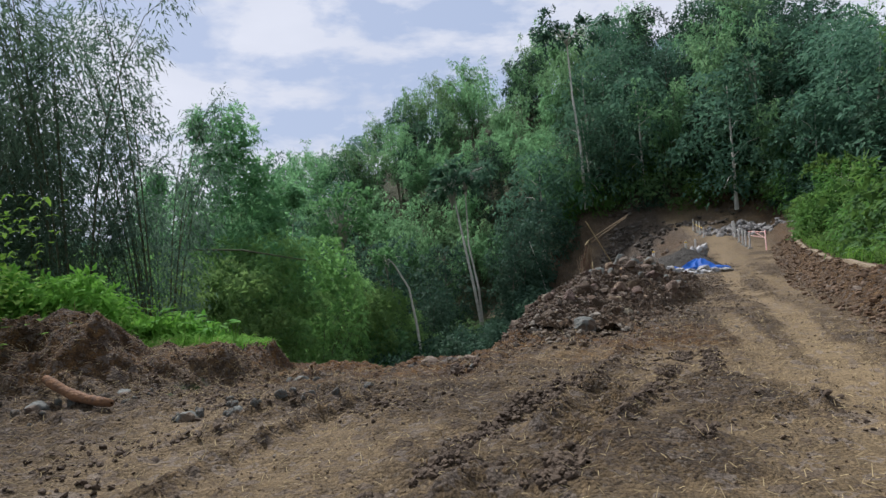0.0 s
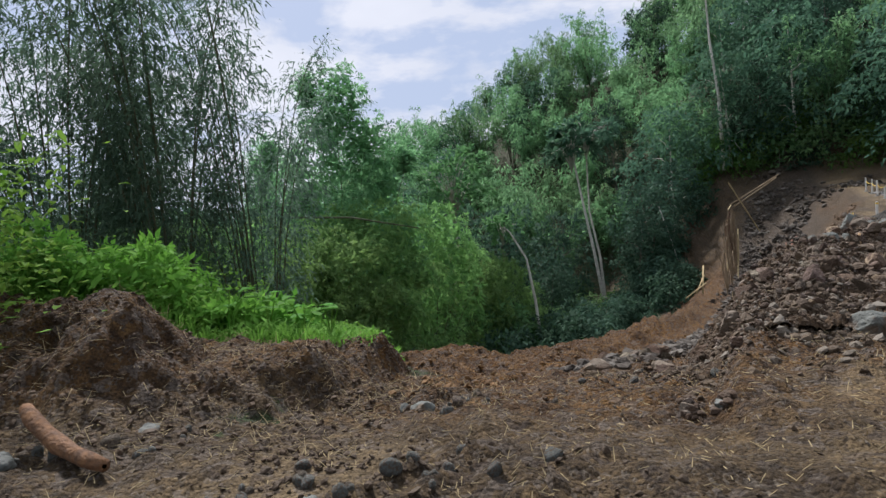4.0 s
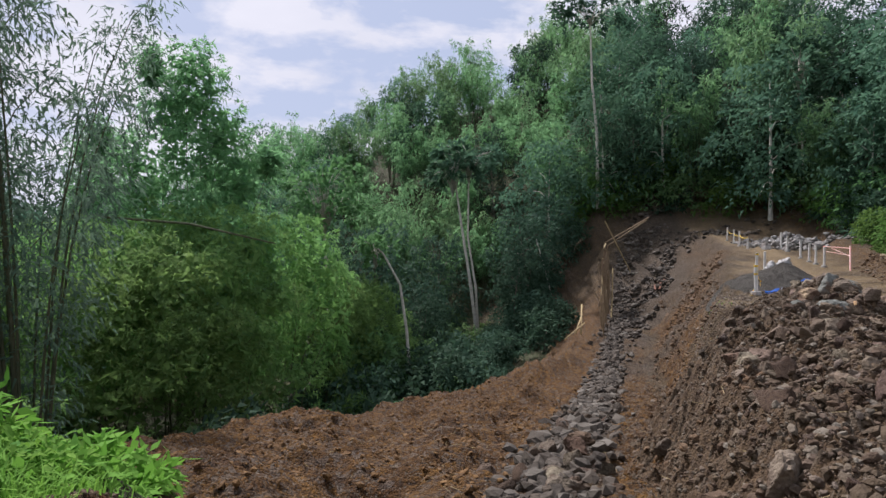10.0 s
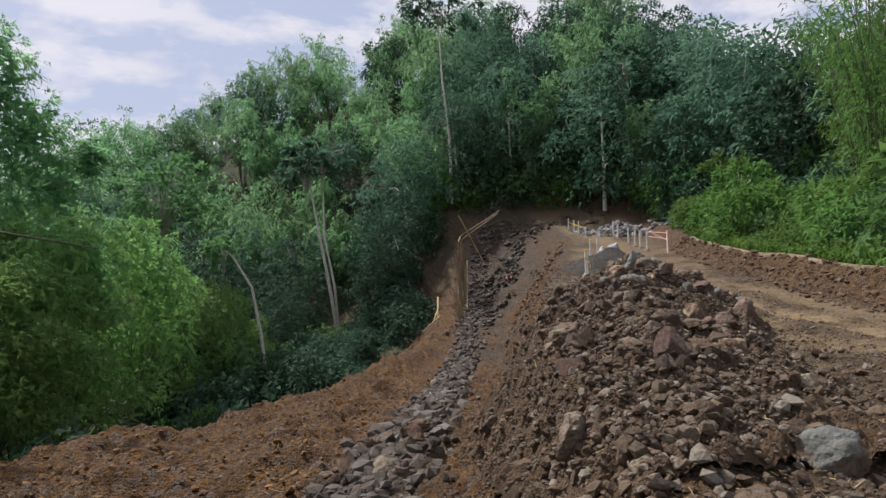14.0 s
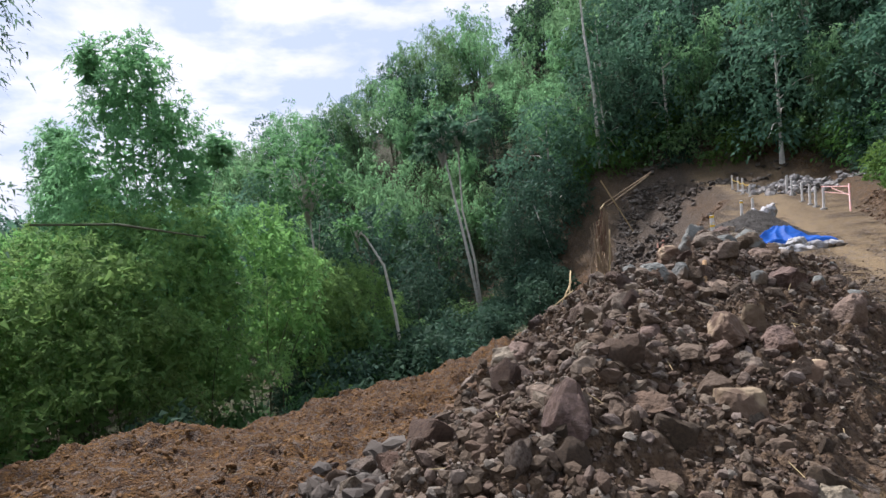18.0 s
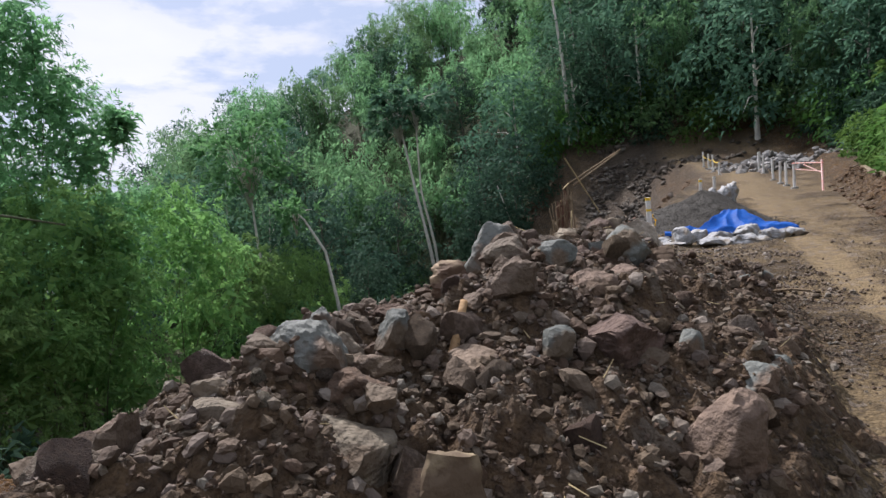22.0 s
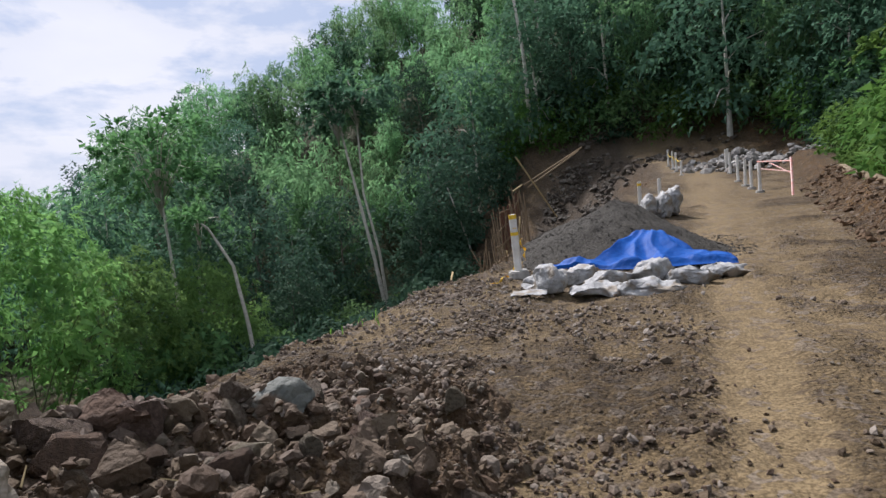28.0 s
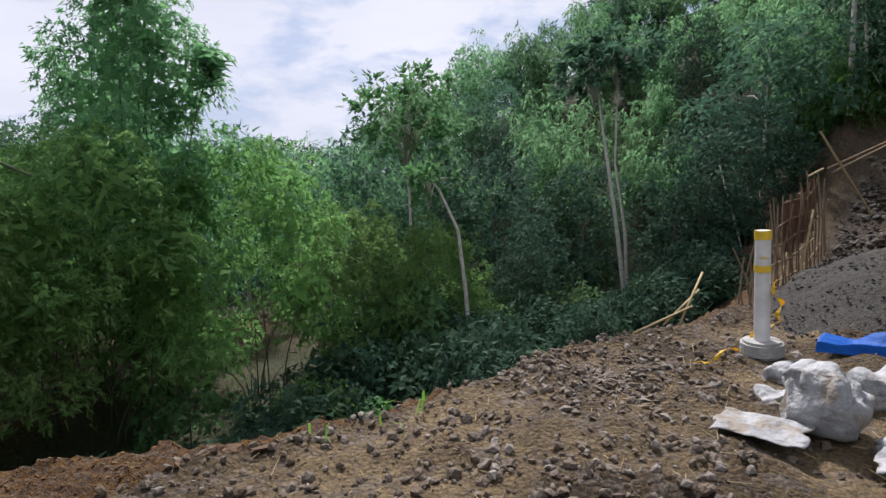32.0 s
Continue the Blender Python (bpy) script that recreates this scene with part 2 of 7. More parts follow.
# ---- mesh helpers ----
def fast_mesh(name, verts, faces, smooth=False):
    """A mesh from arrays: verts n x 3, faces m x 3 or m x 4."""
    verts, faces = np.asarray(verts, np.float32), np.asarray(faces, np.int32)
    me = bpy.data.meshes.new(name)
    me.vertices.add(len(verts))
    me.vertices.foreach_set("co", verts.ravel())
    k = faces.shape[1]
    me.loops.add(faces.size)
    me.loops.foreach_set("vertex_index", faces.ravel())
    me.polygons.add(len(faces))
    me.polygons.foreach_set("loop_start", np.arange(0, faces.size, k, dtype=np.int32))
    me.polygons.foreach_set("use_smooth", np.full(len(faces), smooth))
    me.update(calc_edges=True)
    return me


def part(name, me, material, parent=None, label=""):
    """One mesh object, from a bmesh or a mesh, under a thing or a part."""
    if isinstance(me, bmesh.types.BMesh):
        bm, me = me, bpy.data.meshes.new(name)
        bm.to_mesh(me)
        bm.free()
    ob = new(name, me)
    if material and not me.materials:
        me.materials.append(material)
    if parent:
        ob.parent = parent
    return tagged(ob, label)


def tubes(paths, sides=5):
    """Many tapered tubes in one mesh: each path is a list of (point, radius)."""
    V, F = [], []
    for path in paths:
        pts = np.array([p for p, _ in path], float)
        rad = np.array([r for _, r in path], float)
        base = len(V)
        tang = np.gradient(pts, axis=0)
        for i, (p, r) in enumerate(zip(pts, rad)):
            t = tang[i] / (np.linalg.norm(tang[i]) + 1e-9)
            a = np.cross(t, (0.3, 0.9, 0.1) if abs(t[2]) > 0.5 else (0, 0, 1))
            a /= np.linalg.norm(a) + 1e-9
            b = np.cross(t, a)
            for k in range(sides):
                th = 2 * math.pi * k / sides
                V.append(p + r * (math.cos(th) * a + math.sin(th) * b))
        n = len(pts)
        for i in range(n - 1):
            for k in range(sides):
                k2 = (k + 1) % sides
                F.append((base + i * sides + k, base + i * sides + k2, base + (i + 1) * sides + k2, base + (i + 1) * sides + k))
        for i in (0, n - 1):
            if sides == 4:
                F.append(tuple(base + i * sides + k for k in ((3, 2, 1, 0) if i == 0 else (0, 1, 2, 3))))
            elif sides == 6:
                s = base + i * sides
                F += [(s, s + 1, s + 2, s + 3), (s + 3, s + 4, s + 5, s)]
    return np.array(V), np.array(F)


def leaves(rng, pts, length, width, droop=0.3, updir=None, far=False):
    """Pointed leaves, one folded rhombus at each point."""
    n = len(pts)
    d = rng.normal(size=(n, 3))
    d[:, 2] = d[:, 2] * 0.5 - droop
    if updir is not None:
        d += updir
    d /= np.linalg.norm(d, axis=1)[:, None]
    s = np.cross(d, rng.normal(size=(n, 3)))
    s /= np.linalg.norm(s, axis=1)[:, None] + 1e-9
    L = (length * rng.uniform(0.6, 1.4, n))[:, None]
    W = (width * rng.uniform(0.6, 1.4, n))[:, None]
    if far:
        return np.stack([pts + s * W * 0.55, pts + d * L, pts - s * W * 0.55], 1).reshape(-1, 3), np.arange(3 * n).reshape(-1, 3)
    v = np.stack([pts, pts + d * L * 0.45 + s * W * 0.5, pts + d * L, pts + d * L * 0.45 - s * W * 0.5], 1).reshape(-1, 3)
    return v, np.arange(4 * n).reshape(-1, 4)


def sprays(rng, centres, outward, size, n, leaf, width, twigs=5, sag=0.5, far=True):
    """Leafy sprays: at each centre a few twigs arch outwards and down, with leaves along them."""
    k, m = len(centres), max(1, n // twigs)
    tw = outward[:, None] * 0.75 + rng.normal(size=(k, twigs, 3)) * 0.62 + np.array([0, 0, 0.22])
    tw /= np.linalg.norm(tw, axis=2)[..., None]
    reach = (np.broadcast_to(size, (k,))[:, None] * rng.uniform(0.6, 1.25, (k, twigs)))[..., None, None]
    t = np.sqrt(rng.uniform(0.02, 1, (k, twigs, m)))[..., None]
    down = np.array([0, 0, -1.0])
    p = centres[:, None, None] + tw[:, :, None] * reach * t + down * sag * reach * t**2
    p = (p + rng.normal(size=p.shape) * 0.09 * reach).reshape(-1, 3)
    d = (tw[:, :, None] * (1 - 0.3 * t) + down * (0.25 + 0.8 * t) * sag * 1.6 + rng.normal(size=(k, twigs, m, 3)) * 0.42).reshape(-1, 3)
    d /= np.linalg.norm(d, axis=1)[:, None]
    s = np.cross(d, np.array([0, 0, 1.0])) + rng.normal(size=d.shape) * 0.5
    s -= d * np.sum(s * d, 1)[:, None]
    s /= np.linalg.norm(s, axis=1)[:, None] + 1e-9
    c = len(p)
    L, W = (leaf * rng.uniform(0.6, 1.4, c))[:, None], (width * rng.uniform(0.6, 1.4, c))[:, None]
    if far:
        return np.stack([p + s * W * 0.55, p + d * L, p - s * W * 0.55], 1).reshape(-1, 3), np.arange(3 * c).reshape(-1, 3)
    v = np.stack([p, p + d * L * 0.42 + s * W * 0.5, p + d * L, p + d * L * 0.42 - s * W * 0.5], 1).reshape(-1, 3)
    return v, np.arange(4 * c).reshape(-1, 4)


def lobed(rng, lobes, per_area):
    """Points with outward directions over the upper skins of a set of leafy lobes (centre, half-axes)."""
    C, D = [], []
    for c, h in lobes:
        c, h = np.array(c, float), np.array(h, float)
        k = max(6, int(per_area * (h[0] * h[1] + h[0] * h[2] + h[1] * h[2]) * 3))
        d = rng.normal(size=(k, 3))
        d /= np.linalg.norm(d, axis=1)[:, None]
        d[:, 2] = np.where(d[:, 2] < -0.35, -0.5 * d[:, 2], d[:, 2])
        p = c + d * h * (rng.uniform(0.55, 1.04, k) ** 0.6)[:, None]
        inside = np.zeros(k, bool)
        for c2, h2 in lobes:
            if c2 is not c:
                inside |= np.sum(np.square((p - np.array(c2)) / np.array(h2)), 1) < 0.45
        C.append(p[~inside])
        D.append(d[~inside])
    return np.concatenate(C), np.concatenate(D)


def join(*pairs):
    V, F, k = [], [], 0
    for v, f in pairs:
        V.append(v)
        F.append(np.asarray(f) + k)
        k += len(v)
    return np.concatenate(V), np.concatenate(F)


def lattice(ix, iy, seed):
    h = (ix.astype(np.int64) * 374761393 + iy.astype(np.int64) * 668265263 + seed * 982451653) & 0xFFFFFFFF
    h = ((h ^ (h >> 13)) * 1274126177) & 0xFFFFFFFF
    return ((h ^ (h >> 16)) & 0xFFFF) / 65535.0


def vnoise(x, y, size, seed=0):
    """Smooth noise from -1 to 1 with lumps of that size."""
    x, y = np.asarray(x, float) / size, np.asarray(y, float) / size
    ix, iy = np.floor(x), np.floor(y)
    fx, fy = x - ix, y - iy
    fx, fy = fx * fx * (3 - 2 * fx), fy * fy * (3 - 2 * fy)
    a, b = lattice(ix, iy, seed), lattice(ix + 1, iy, seed)
    c, d = lattice(ix, iy + 1, seed), lattice(ix + 1, iy + 1, seed)
    return 2 * (a + (b - a) * fx + (c - a) * fy + (a - b - c + d) * fx * fy) - 1


def fbm(x, y, size, octaves=4, seed=0, gain=0.5):
    out, amp = 0, 1.0
    for o in range(octaves):
        out = out + amp * vnoise(x, y, size / 2**o, seed + 17 * o)
        amp *= gain
    return out


def cobble(x, y, cell, seed, fill=0.85):
    """Tilted flat-topped stones packed over a plane: their height and a number for each stone."""
    cx, cy = np.floor(x / cell), np.floor(y / cell)
    best, num = np.zeros_like(x), np.zeros_like(x)
    for i in (-1, 0, 1):
        for j in (-1, 0, 1):
            ax, ay = cx + i, cy + j
            a, b, c = lattice(ax, ay, seed), lattice(ax, ay, seed + 1), lattice(ax, ay, seed + 2)
            e, g = lattice(ax, ay, seed + 3), lattice(ax, ay, seed + 4)
            dx, dy = x - (ax + 0.15 + 0.7 * a) * cell, y - (ay + 0.15 + 0.7 * b) * cell
            R = cell * (0.22 + 0.5 * c * c)
            ca, sa = np.cos(6.28 * e), np.sin(6.28 * e)
            u, w = dx * ca + dy * sa, (dy * ca - dx * sa) * (1.1 + 0.7 * g)
            d = np.maximum(np.maximum(np.abs(u), np.abs(w)), 0.72 * (np.abs(u) + np.abs(w)))
            t = np.clip((R - d) / (0.5 * R), 0, 1)
            hgt = R * (0.25 + 0.4 * g) * t * (1 + 0.4 * (2 * e - 1) * u / R + 0.3 * (2 * c - 1) * w / R) * (lattice(ax, ay, seed + 5) < fill)
            num = np.where(hgt > best, a * 0.7 + g * 0.3, num)
            best = np.maximum(best, hgt)
    return best, num


def smooth(a, b, t):
    t = np.clip((t - a) / (b - a), 0, 1)
    return t * t * (3 - 2 * t)


# ---- the lie of the land ----
def trench_x(y):
    return 0.45 + (y - 15.8) * 0.347


def road_z(y):
    return np.interp(y, [-10, 10, 18, 28, 38, 55, 66, 80], [0.0, -0.1, -0.28, -0.2, 0.1, 1.35, 2.6, 5.0])


def floor_z(y):
    return np.interp(y, [5, 7.5, 10, 13, 16, 19, 26, 36, 45, 58, 63, 74], [0, -0.1, -0.45, -1.0, -1.65, -2.2, -3.5, -4.9, -4.9, -4.3, -2.4, 3.0])


def right_edge(y):
    return np.interp(y, [-30, -5, 10.7, 17, 27, 39, 60], [-6, 1.2, 7.6, 10.4, 15.5, 22, 33])


RIDGE = [(1.9, 11.6, 0.15), (2.7, 13.0, 0.38), (3.75, 14.7, 0.6), (4.4, 16.0, 0.86), (5.0, 17.1, 1.12), (6.6, 19.5, 0.84), (7.2, 20.8, 0.42), (7.5, 21.7, 0.08)]
HILL_AZ = [-180, -110, -70, -45, -30, -16, -2, 8, 13, 20, 30, 40, 50, 70, 110, 180]
HILL_ZC = [-3, -3, -5, -6, -4, 12, 26.5, 33, 34.5, 37, 36, 18, 8, 6, 4, -3]
HILL_RF = [60, 60, 60, 60, 66, 72, 68, 66, 66, 66, 62, 52, 44, 38, 36, 60]
HILL_ZF = [-10, -10, -10, -10, -10, -9.5, -8.5, -6.5, 4.5, 5, 4.5, 2.2, 1.2, 0.6, 0.4, -10]


def hill_z(x, y):
    az, r = np.degrees(np.arctan2(x - 3, y - 12)), np.hypot(x - 3, y - 12)
    rf, zf, zc = np.interp(az, HILL_AZ, HILL_RF), np.interp(az, HILL_AZ, HILL_ZF), np.interp(az, HILL_AZ, HILL_ZC)
    t = np.clip((r - rf) / 55.0, 0, 1)
    up = zf + (zc - zf) * (t * (1.35 - 0.35 * t))
    near = np.minimum(zf, -7.0)
    return np.where(r < rf, near + (zf - near) * smooth(0.75, 1.0, r / rf), up) - np.clip(r - rf - 90, 0, 400) * 0.05


def land(x, y, detail=True):
    """Height of the ground, with masks of orange soil, sandy wheel tracks, green floor and grey stones."""
    x, y = np.asarray(x, float), np.asarray(y, float)
    xt, zr, zf = trench_x(y), road_z(y), floor_z(y)
    v = (x - xt) * 0.952
    wob = fbm(x, y, 3.0, 3, 5) * 0.25
    # road shelf with its cut bank
    vr = np.interp(y, [8, 11, 13, 16, 20, 23.5, 25.5, 26.6, 28, 28.8, 31, 36, 50, 60, 70], [2.6, 2.6, 2.2, 2.3, 2.7, 3.1, 3.25, 3.5, 4.1, 4.4, 4.7, 5.4, 8.0, 8.4, 6.0])
    lip = np.maximum(0, vr + wob * 1.2 - v)
    lip = lip * (1 + 0.12 * fbm(x, y, 0.7, 3, 15)) + 0.10 * np.abs(fbm(x, y, 0.5, 2, 16)) * smooth(0.0, 0.6, lip)
    shelf = zr - lip * np.interp(y, [12, 19, 22, 30, 40, 60], [0.95, 1.3, 2.0, 1.9, 1.25, 0.8])
    # ramp and bench of orange soil
    vc = np.interp(y, [6, 10, 14, 19, 27, 33, 40, 58, 70], [-12, -5.2, -5.2, -6.8, -7.0, -4.2, -2.0, -1.4, -1.4]) + wob
    out = np.maximum(0, vc - v)
    crest = np.interp(y, [9, 13, 19, 27, 36, 58], [0.0, 0.25, 0.15, -0.25, 0.5, 0.5])
    bench = zf + crest * smooth(0.8, 3.2, -v) * np.exp(-np.square((v - vc) / 2.4)) - out * 0.72
    bench = bench + (0.38 * fbm(x, y, 1.9, 3, 9, 0.5) + 0.05 * np.abs(fbm(x, y, 0.3, 3, 10, 0.6))) * smooth(0.9, 2.2, -v) * smooth(9, 13, y)
    # weedy shelf behind the earth mound
    dx, dy = np.maximum(0, x + 3.8), np.maximum(0, y - 12.7 + 0.25 * np.minimum(0, x + 4))
    weeds = -0.45 - 0.9 * np.hypot(dx, dy) - 0.6 * np.maximum(0, -13 - x)
    h = np.maximum(np.maximum(shelf, bench), np.maximum(weeds, hill_z(x, y) + 0.8 * fbm(x, y, 9, 3, 3)))
    # the heap of rubble
    heap = np.zeros_like(h)
    for (x0, y0, h0), (x1, y1, h1) in zip(RIDGE[:-1], RIDGE[1:]):
        ex, ey = x1 - x0, y1 - y0
        t = np.clip(((x - x0) * ex + (y - y0) * ey) / (ex * ex + ey * ey), 0, 1)
        d = np.hypot(x - x0 - t * ex, y - y0 - t * ey)
        hh = h0 + (h1 - h0) * t
        heap = np.maximum(heap, hh * np.clip(1 - d / (0.9 + 1.15 * hh), 0, 1) ** 0.85)
    heap = heap * (1 + 0.22 * fbm(x, y, 0.9, 3, 21)) * smooth(0.5, 1.5, v)
    h = h + heap
    # earth mound beside the weeds
    mound = np.zeros_like(h)
    for x0, y0, h0, w in ((-5.65, 9.0, 1.1, 1.25), (-6.9, 9.9, 1.15, 1.7), (-4.9, 10.2, 0.5, 1.3), (-3.9, 11.4, 0.22, 1.1), (-9.5, 10.5, 1.25, 2.4)):
        mound = np.maximum(mound, h0 * np.exp(-np.square(np.hypot(x - x0, y - y0) / w) * 1.3))
    h = h + mound * (1 + 0.3 * fbm(x, y, 0.8, 3, 31)) + 0.16 * smooth(0.1, 0.4, mound) * np.abs(fbm(x, y, 0.6, 3, 33, 0.6))
    # steep cut at the foot of the mound
    edge_x = np.interp(y, [8, 8.7, 9.7, 10.5, 11.5, 12.5], [-4.6, -3.9, -3.55, -3.3, -3.1, -3.2]) + 0.16 * fbm(x, y, 0.6, 3, 35)
    ledge = np.interp(y, [8, 9, 9.6, 10.8, 11.8, 12.4, 13], [-0.1, 0.25, 0.3, -0.03, -0.14, -0.4, -1.0]) + 0.1 * fbm(x, y, 0.7, 3, 37)
    step = smooth(0.2, -0.45, x - edge_x) * smooth(-8, -5.5, x) * smooth(8.0, 8.9, y) * smooth(12.7, 12.0, y)
    h = h + step * np.maximum(0, ledge - h)
    mound = np.maximum(mound, 0.6 * step * smooth(12.3, 11.6, y))
    # bank along the far side of the road
    xr = right_edge(y)
    u = (x - xr) * 0.88
    bank = smooth(-0.1, 0.75, u) * 0.6 * smooth(2, 9, y)
    h = h + bank * (1 + 0.25 * fbm(x, y, 1.0, 3, 41) * smooth(1.0, 0.5, u))
    onroad = smooth(-0.3, 0.5, v - vr) * smooth(0.2, -0.4, u)
    flat = np.maximum(onroad * (1 - smooth(0.02, 0.15, heap)), smooth(9.5, 6.5, y) * smooth(-4.5, -3.0, x)) * smooth(0.3, -0.3, u)
    tracks = np.zeros_like(h)
    tread, ruts = np.zeros_like(h), np.zeros_like(h)
    if detail:
        # wheel tracks along the road
        c = np.interp(y, [-5, 5.44, 7.82, 11.2, 12.5, 18.7, 21.3, 25.6, 34, 44.3, 55], [0, 3.96, 5.09, 6.49, 7.0, 9.35, 10.25, 12.15, 16, 20.6, 25]) + 0.1 * np.sin(y * 0.6)
        second = np.interp(y, [0, 6, 15, 21, 27, 60], [1.5, 1.5, 1.45, 1.35, 0.8, 0.9])
        wide = np.interp(y, [0, 20, 30, 50], [0.30, 0.31, 0.46, 0.85])
        tracks = smooth(1.9, 0.55, np.abs(x - c + 0.12 * fbm(x, y, 0.8, 3, 58)) / wide)
        tracks = np.maximum(tracks, smooth(0.7, 0.2, np.abs(x - c - second + 0.12 * fbm(x, y, 0.8, 3, 59))) * 0.85 * smooth(9, 13, y))
        first = np.interp(y, [-5, 4.28, 6.06, 7.73, 10.2, 13, 17], [0, 3.1, 3.69, 4.2, 5.0, 5.9, 8.0])
        tracks = np.maximum(tracks, smooth(0.34, 0.2, np.abs(x - first + 0.05 * vnoise(x, y, 0.5, 60))) * 0.85 * smooth(14, 11, y))
        tracks = np.maximum(tracks, 0.5 * np.exp(-np.square((x - c - 0.5 * second) / 1.1)))
        tracks = np.maximum(tracks, 0.7 * smooth(-0.6, 0.5, fbm(x, y, 1.5, 4, 57, 0.6)) * smooth(11.5, 8, y) * smooth(7.0, 4.0, np.abs(x - 1.3)))
        tracks = np.maximum(tracks, 0.6 * smooth(-0.5, 0.4, fbm(x, y, 1.1, 4, 64, 0.6)) * np.exp(-np.square((x - 9.0) / 2.2) - np.square((y - 24.8) / 3.4)))
        tracks = np.maximum(tracks, 0.75 * onroad * smooth(10, 14, y) * smooth(-0.5, 0.4, fbm(x, y, 1.3, 4, 63, 0.6)))
        tracks = tracks * smooth(-0.9, -0.1, fbm(x, y, 1.6, 4, 51, 0.6) + 0.5) * flat
        h = h - 0.045 * tracks
        for (x0, y0, x1, y1) in ((-0.15, 3.0, 3.0, 8.9), (2.1, 3.0, 4.3, 9.6)):
            L = math.hypot(x1 - x0, y1 - y0)
            ex, ey = (x1 - x0) / L, (y1 - y0) / L
            s, o = (x - x0) * ex + (y - y0) * ey, (x - x0) * ey - (y - y0) * ex + 0.12 * np.sin(y * 0.7)
            band = smooth(0.30, 0.22, np.abs(o)) * smooth(0, 1, s) * smooth(0, 1.5, L - s)
            lug = smooth(-0.1, 0.5, np.sin((s + np.abs(o) * 0.5) * 2 * math.pi / 0.24))
            edge = np.exp(-np.square((np.abs(o) - 0.36) / 0.09)) * smooth(0, 1, s) * smooth(0, 1.5, L - s)
            keep = smooth(-0.35, 0.25, vnoise(x, y, 1.3, 61)) * flat
            tread = np.maximum(tread, band * keep)
            h = h + (-0.06 * band + 0.06 * band * lug + 0.085 * edge * (0.6 + 0.8 * vnoise(x, y, 0.12, 62))) * keep
            ruts = np.maximum(ruts, np.maximum(edge, band * lug * 0.6) * keep)
        # churned strips that run along the machine's way, broken into lumps
        along, across = x * 0.45 + y * 0.893, x * 0.893 - y * 0.45 + 0.15 * vnoise(x, y, 1.7, 66)
        near = smooth(11.5, 8.5, y) * smooth(-4.2, -2.6, x) * smooth(6.5, 4.8, x)
        strip = np.clip(vnoise(across * 1.5, along * 0.1, 0.5, 67) + 0.35 * vnoise(across * 3.2, along * 0.35, 0.5, 71) - 0.42, 0, 1)
        lump = np.clip(strip * (0.45 + 1.1 * np.abs(fbm(x, y, 0.16, 3, 68, 0.7))), 0, 1.2)
        bars = smooth(0.1, 0.7, np.sin(along * 2 * math.pi / 0.23 + 1.3 * vnoise(x, y, 0.9, 69))) * smooth(0.05, 0.35, vnoise(across * 1.2, along * 0.35, 0.5, 70)) * smooth(-0.2, 0.2, vnoise(x, y, 0.7, 72))
        h = h + near * flat * (0.12 * lump + 0.026 * bars - 0.01) * smooth(10.5, 7.0, y)
        ruts = np.maximum(ruts, near * np.clip(1.5 * lump, 0, 1))
        tracks = np.clip(np.maximum(tracks, 0.35 * tread) - 0.9 * ruts, 0, 1)
        rough = np.clip(1 - 0.5 * flat - 0.4 * tracks - 0.75 * smooth(0.05, 0.3, heap), 0.1, 1) * (1 + 1.2 * smooth(25, 60, y)) * smooth(95, 70, np.hypot(x - 3, y - 12))
        clod = np.abs(fbm(x, y, 0.55, 3, 71, 0.6))
        h = h + smooth(0.05, 0.3, heap) * 0.06 * fbm(x, y, 0.5, 3, 73)
        h = h + rough * (0.10 * clod + 0.05 * np.abs(vnoise(x, y, 0.2, 77)))
        h = h + (0.035 * fbm(x, y, 0.9, 4, 81, 0.6) + 0.014 * vnoise(x, y, 0.16, 83)) * smooth(60, 40, np.hypot(x - 3, y - 12))
    orange = np.maximum(smooth(8.5, 12, y) * smooth(1.2, -0.6, v) * smooth(66, 55, y), smooth(0.5, 1.0, lip) * smooth(0.05, 0.5, shelf - bench) * smooth(11, 13, y))
    orange = orange * smooth(0.15, 0.05, heap) * (1 - 0.75 * smooth(44, 54, y) * smooth(-0.5, 1.0, v))
    cut = smooth(0.35, 0.75, v) * smooth(0.25, -0.25, v - np.minimum(vr - 0.35, 1.75) + 0.35 * fbm(x, y, 0.8, 3, 95)) * smooth(11, 13.5, y) * smooth(52, 44, y)
    orange = np.maximum(orange, 0.9 * cut)
    if detail:
        h = h + cut * (0.10 * np.abs(fbm(x, y, 0.35, 3, 97, 0.65)) - 0.03)
    orange = np.maximum(orange, smooth(0.15, 0.5, mound) * 0.65)
    orange = np.maximum(orange, 0.6 * smooth(-0.15, 0.1, u) * smooth(1.3, 0.9, u) * smooth(6, 12, y))
    orange = np.maximum(orange, 0.85 * smooth(7.5, 9.5, y) * smooth(14, 12, y) * smooth(6.0, 3.0, x) * smooth(-3.6, -2.6, x) * smooth(-0.5, 0.3, fbm(x, y, 1.2, 3, 93)))
    green = np.maximum(smooth(-0.4, 0.6, (hill_z(x, y) + 0.8) - h) * (v < vc - 3), (weeds > h - 0.35) * 1.0 * smooth(0.4, 0.15, mound))
    green = np.maximum(green, smooth(1.6, 3.0, u))
    green = np.maximum(green, ((np.hypot(x - 3, y - 12) > 68) & (hill_z(x, y) > h - 1.2)) * 1.0)
    grey = smooth(0.8, 0.4, np.abs(v)) * smooth(13, 16, y) * smooth(75, 62, y)
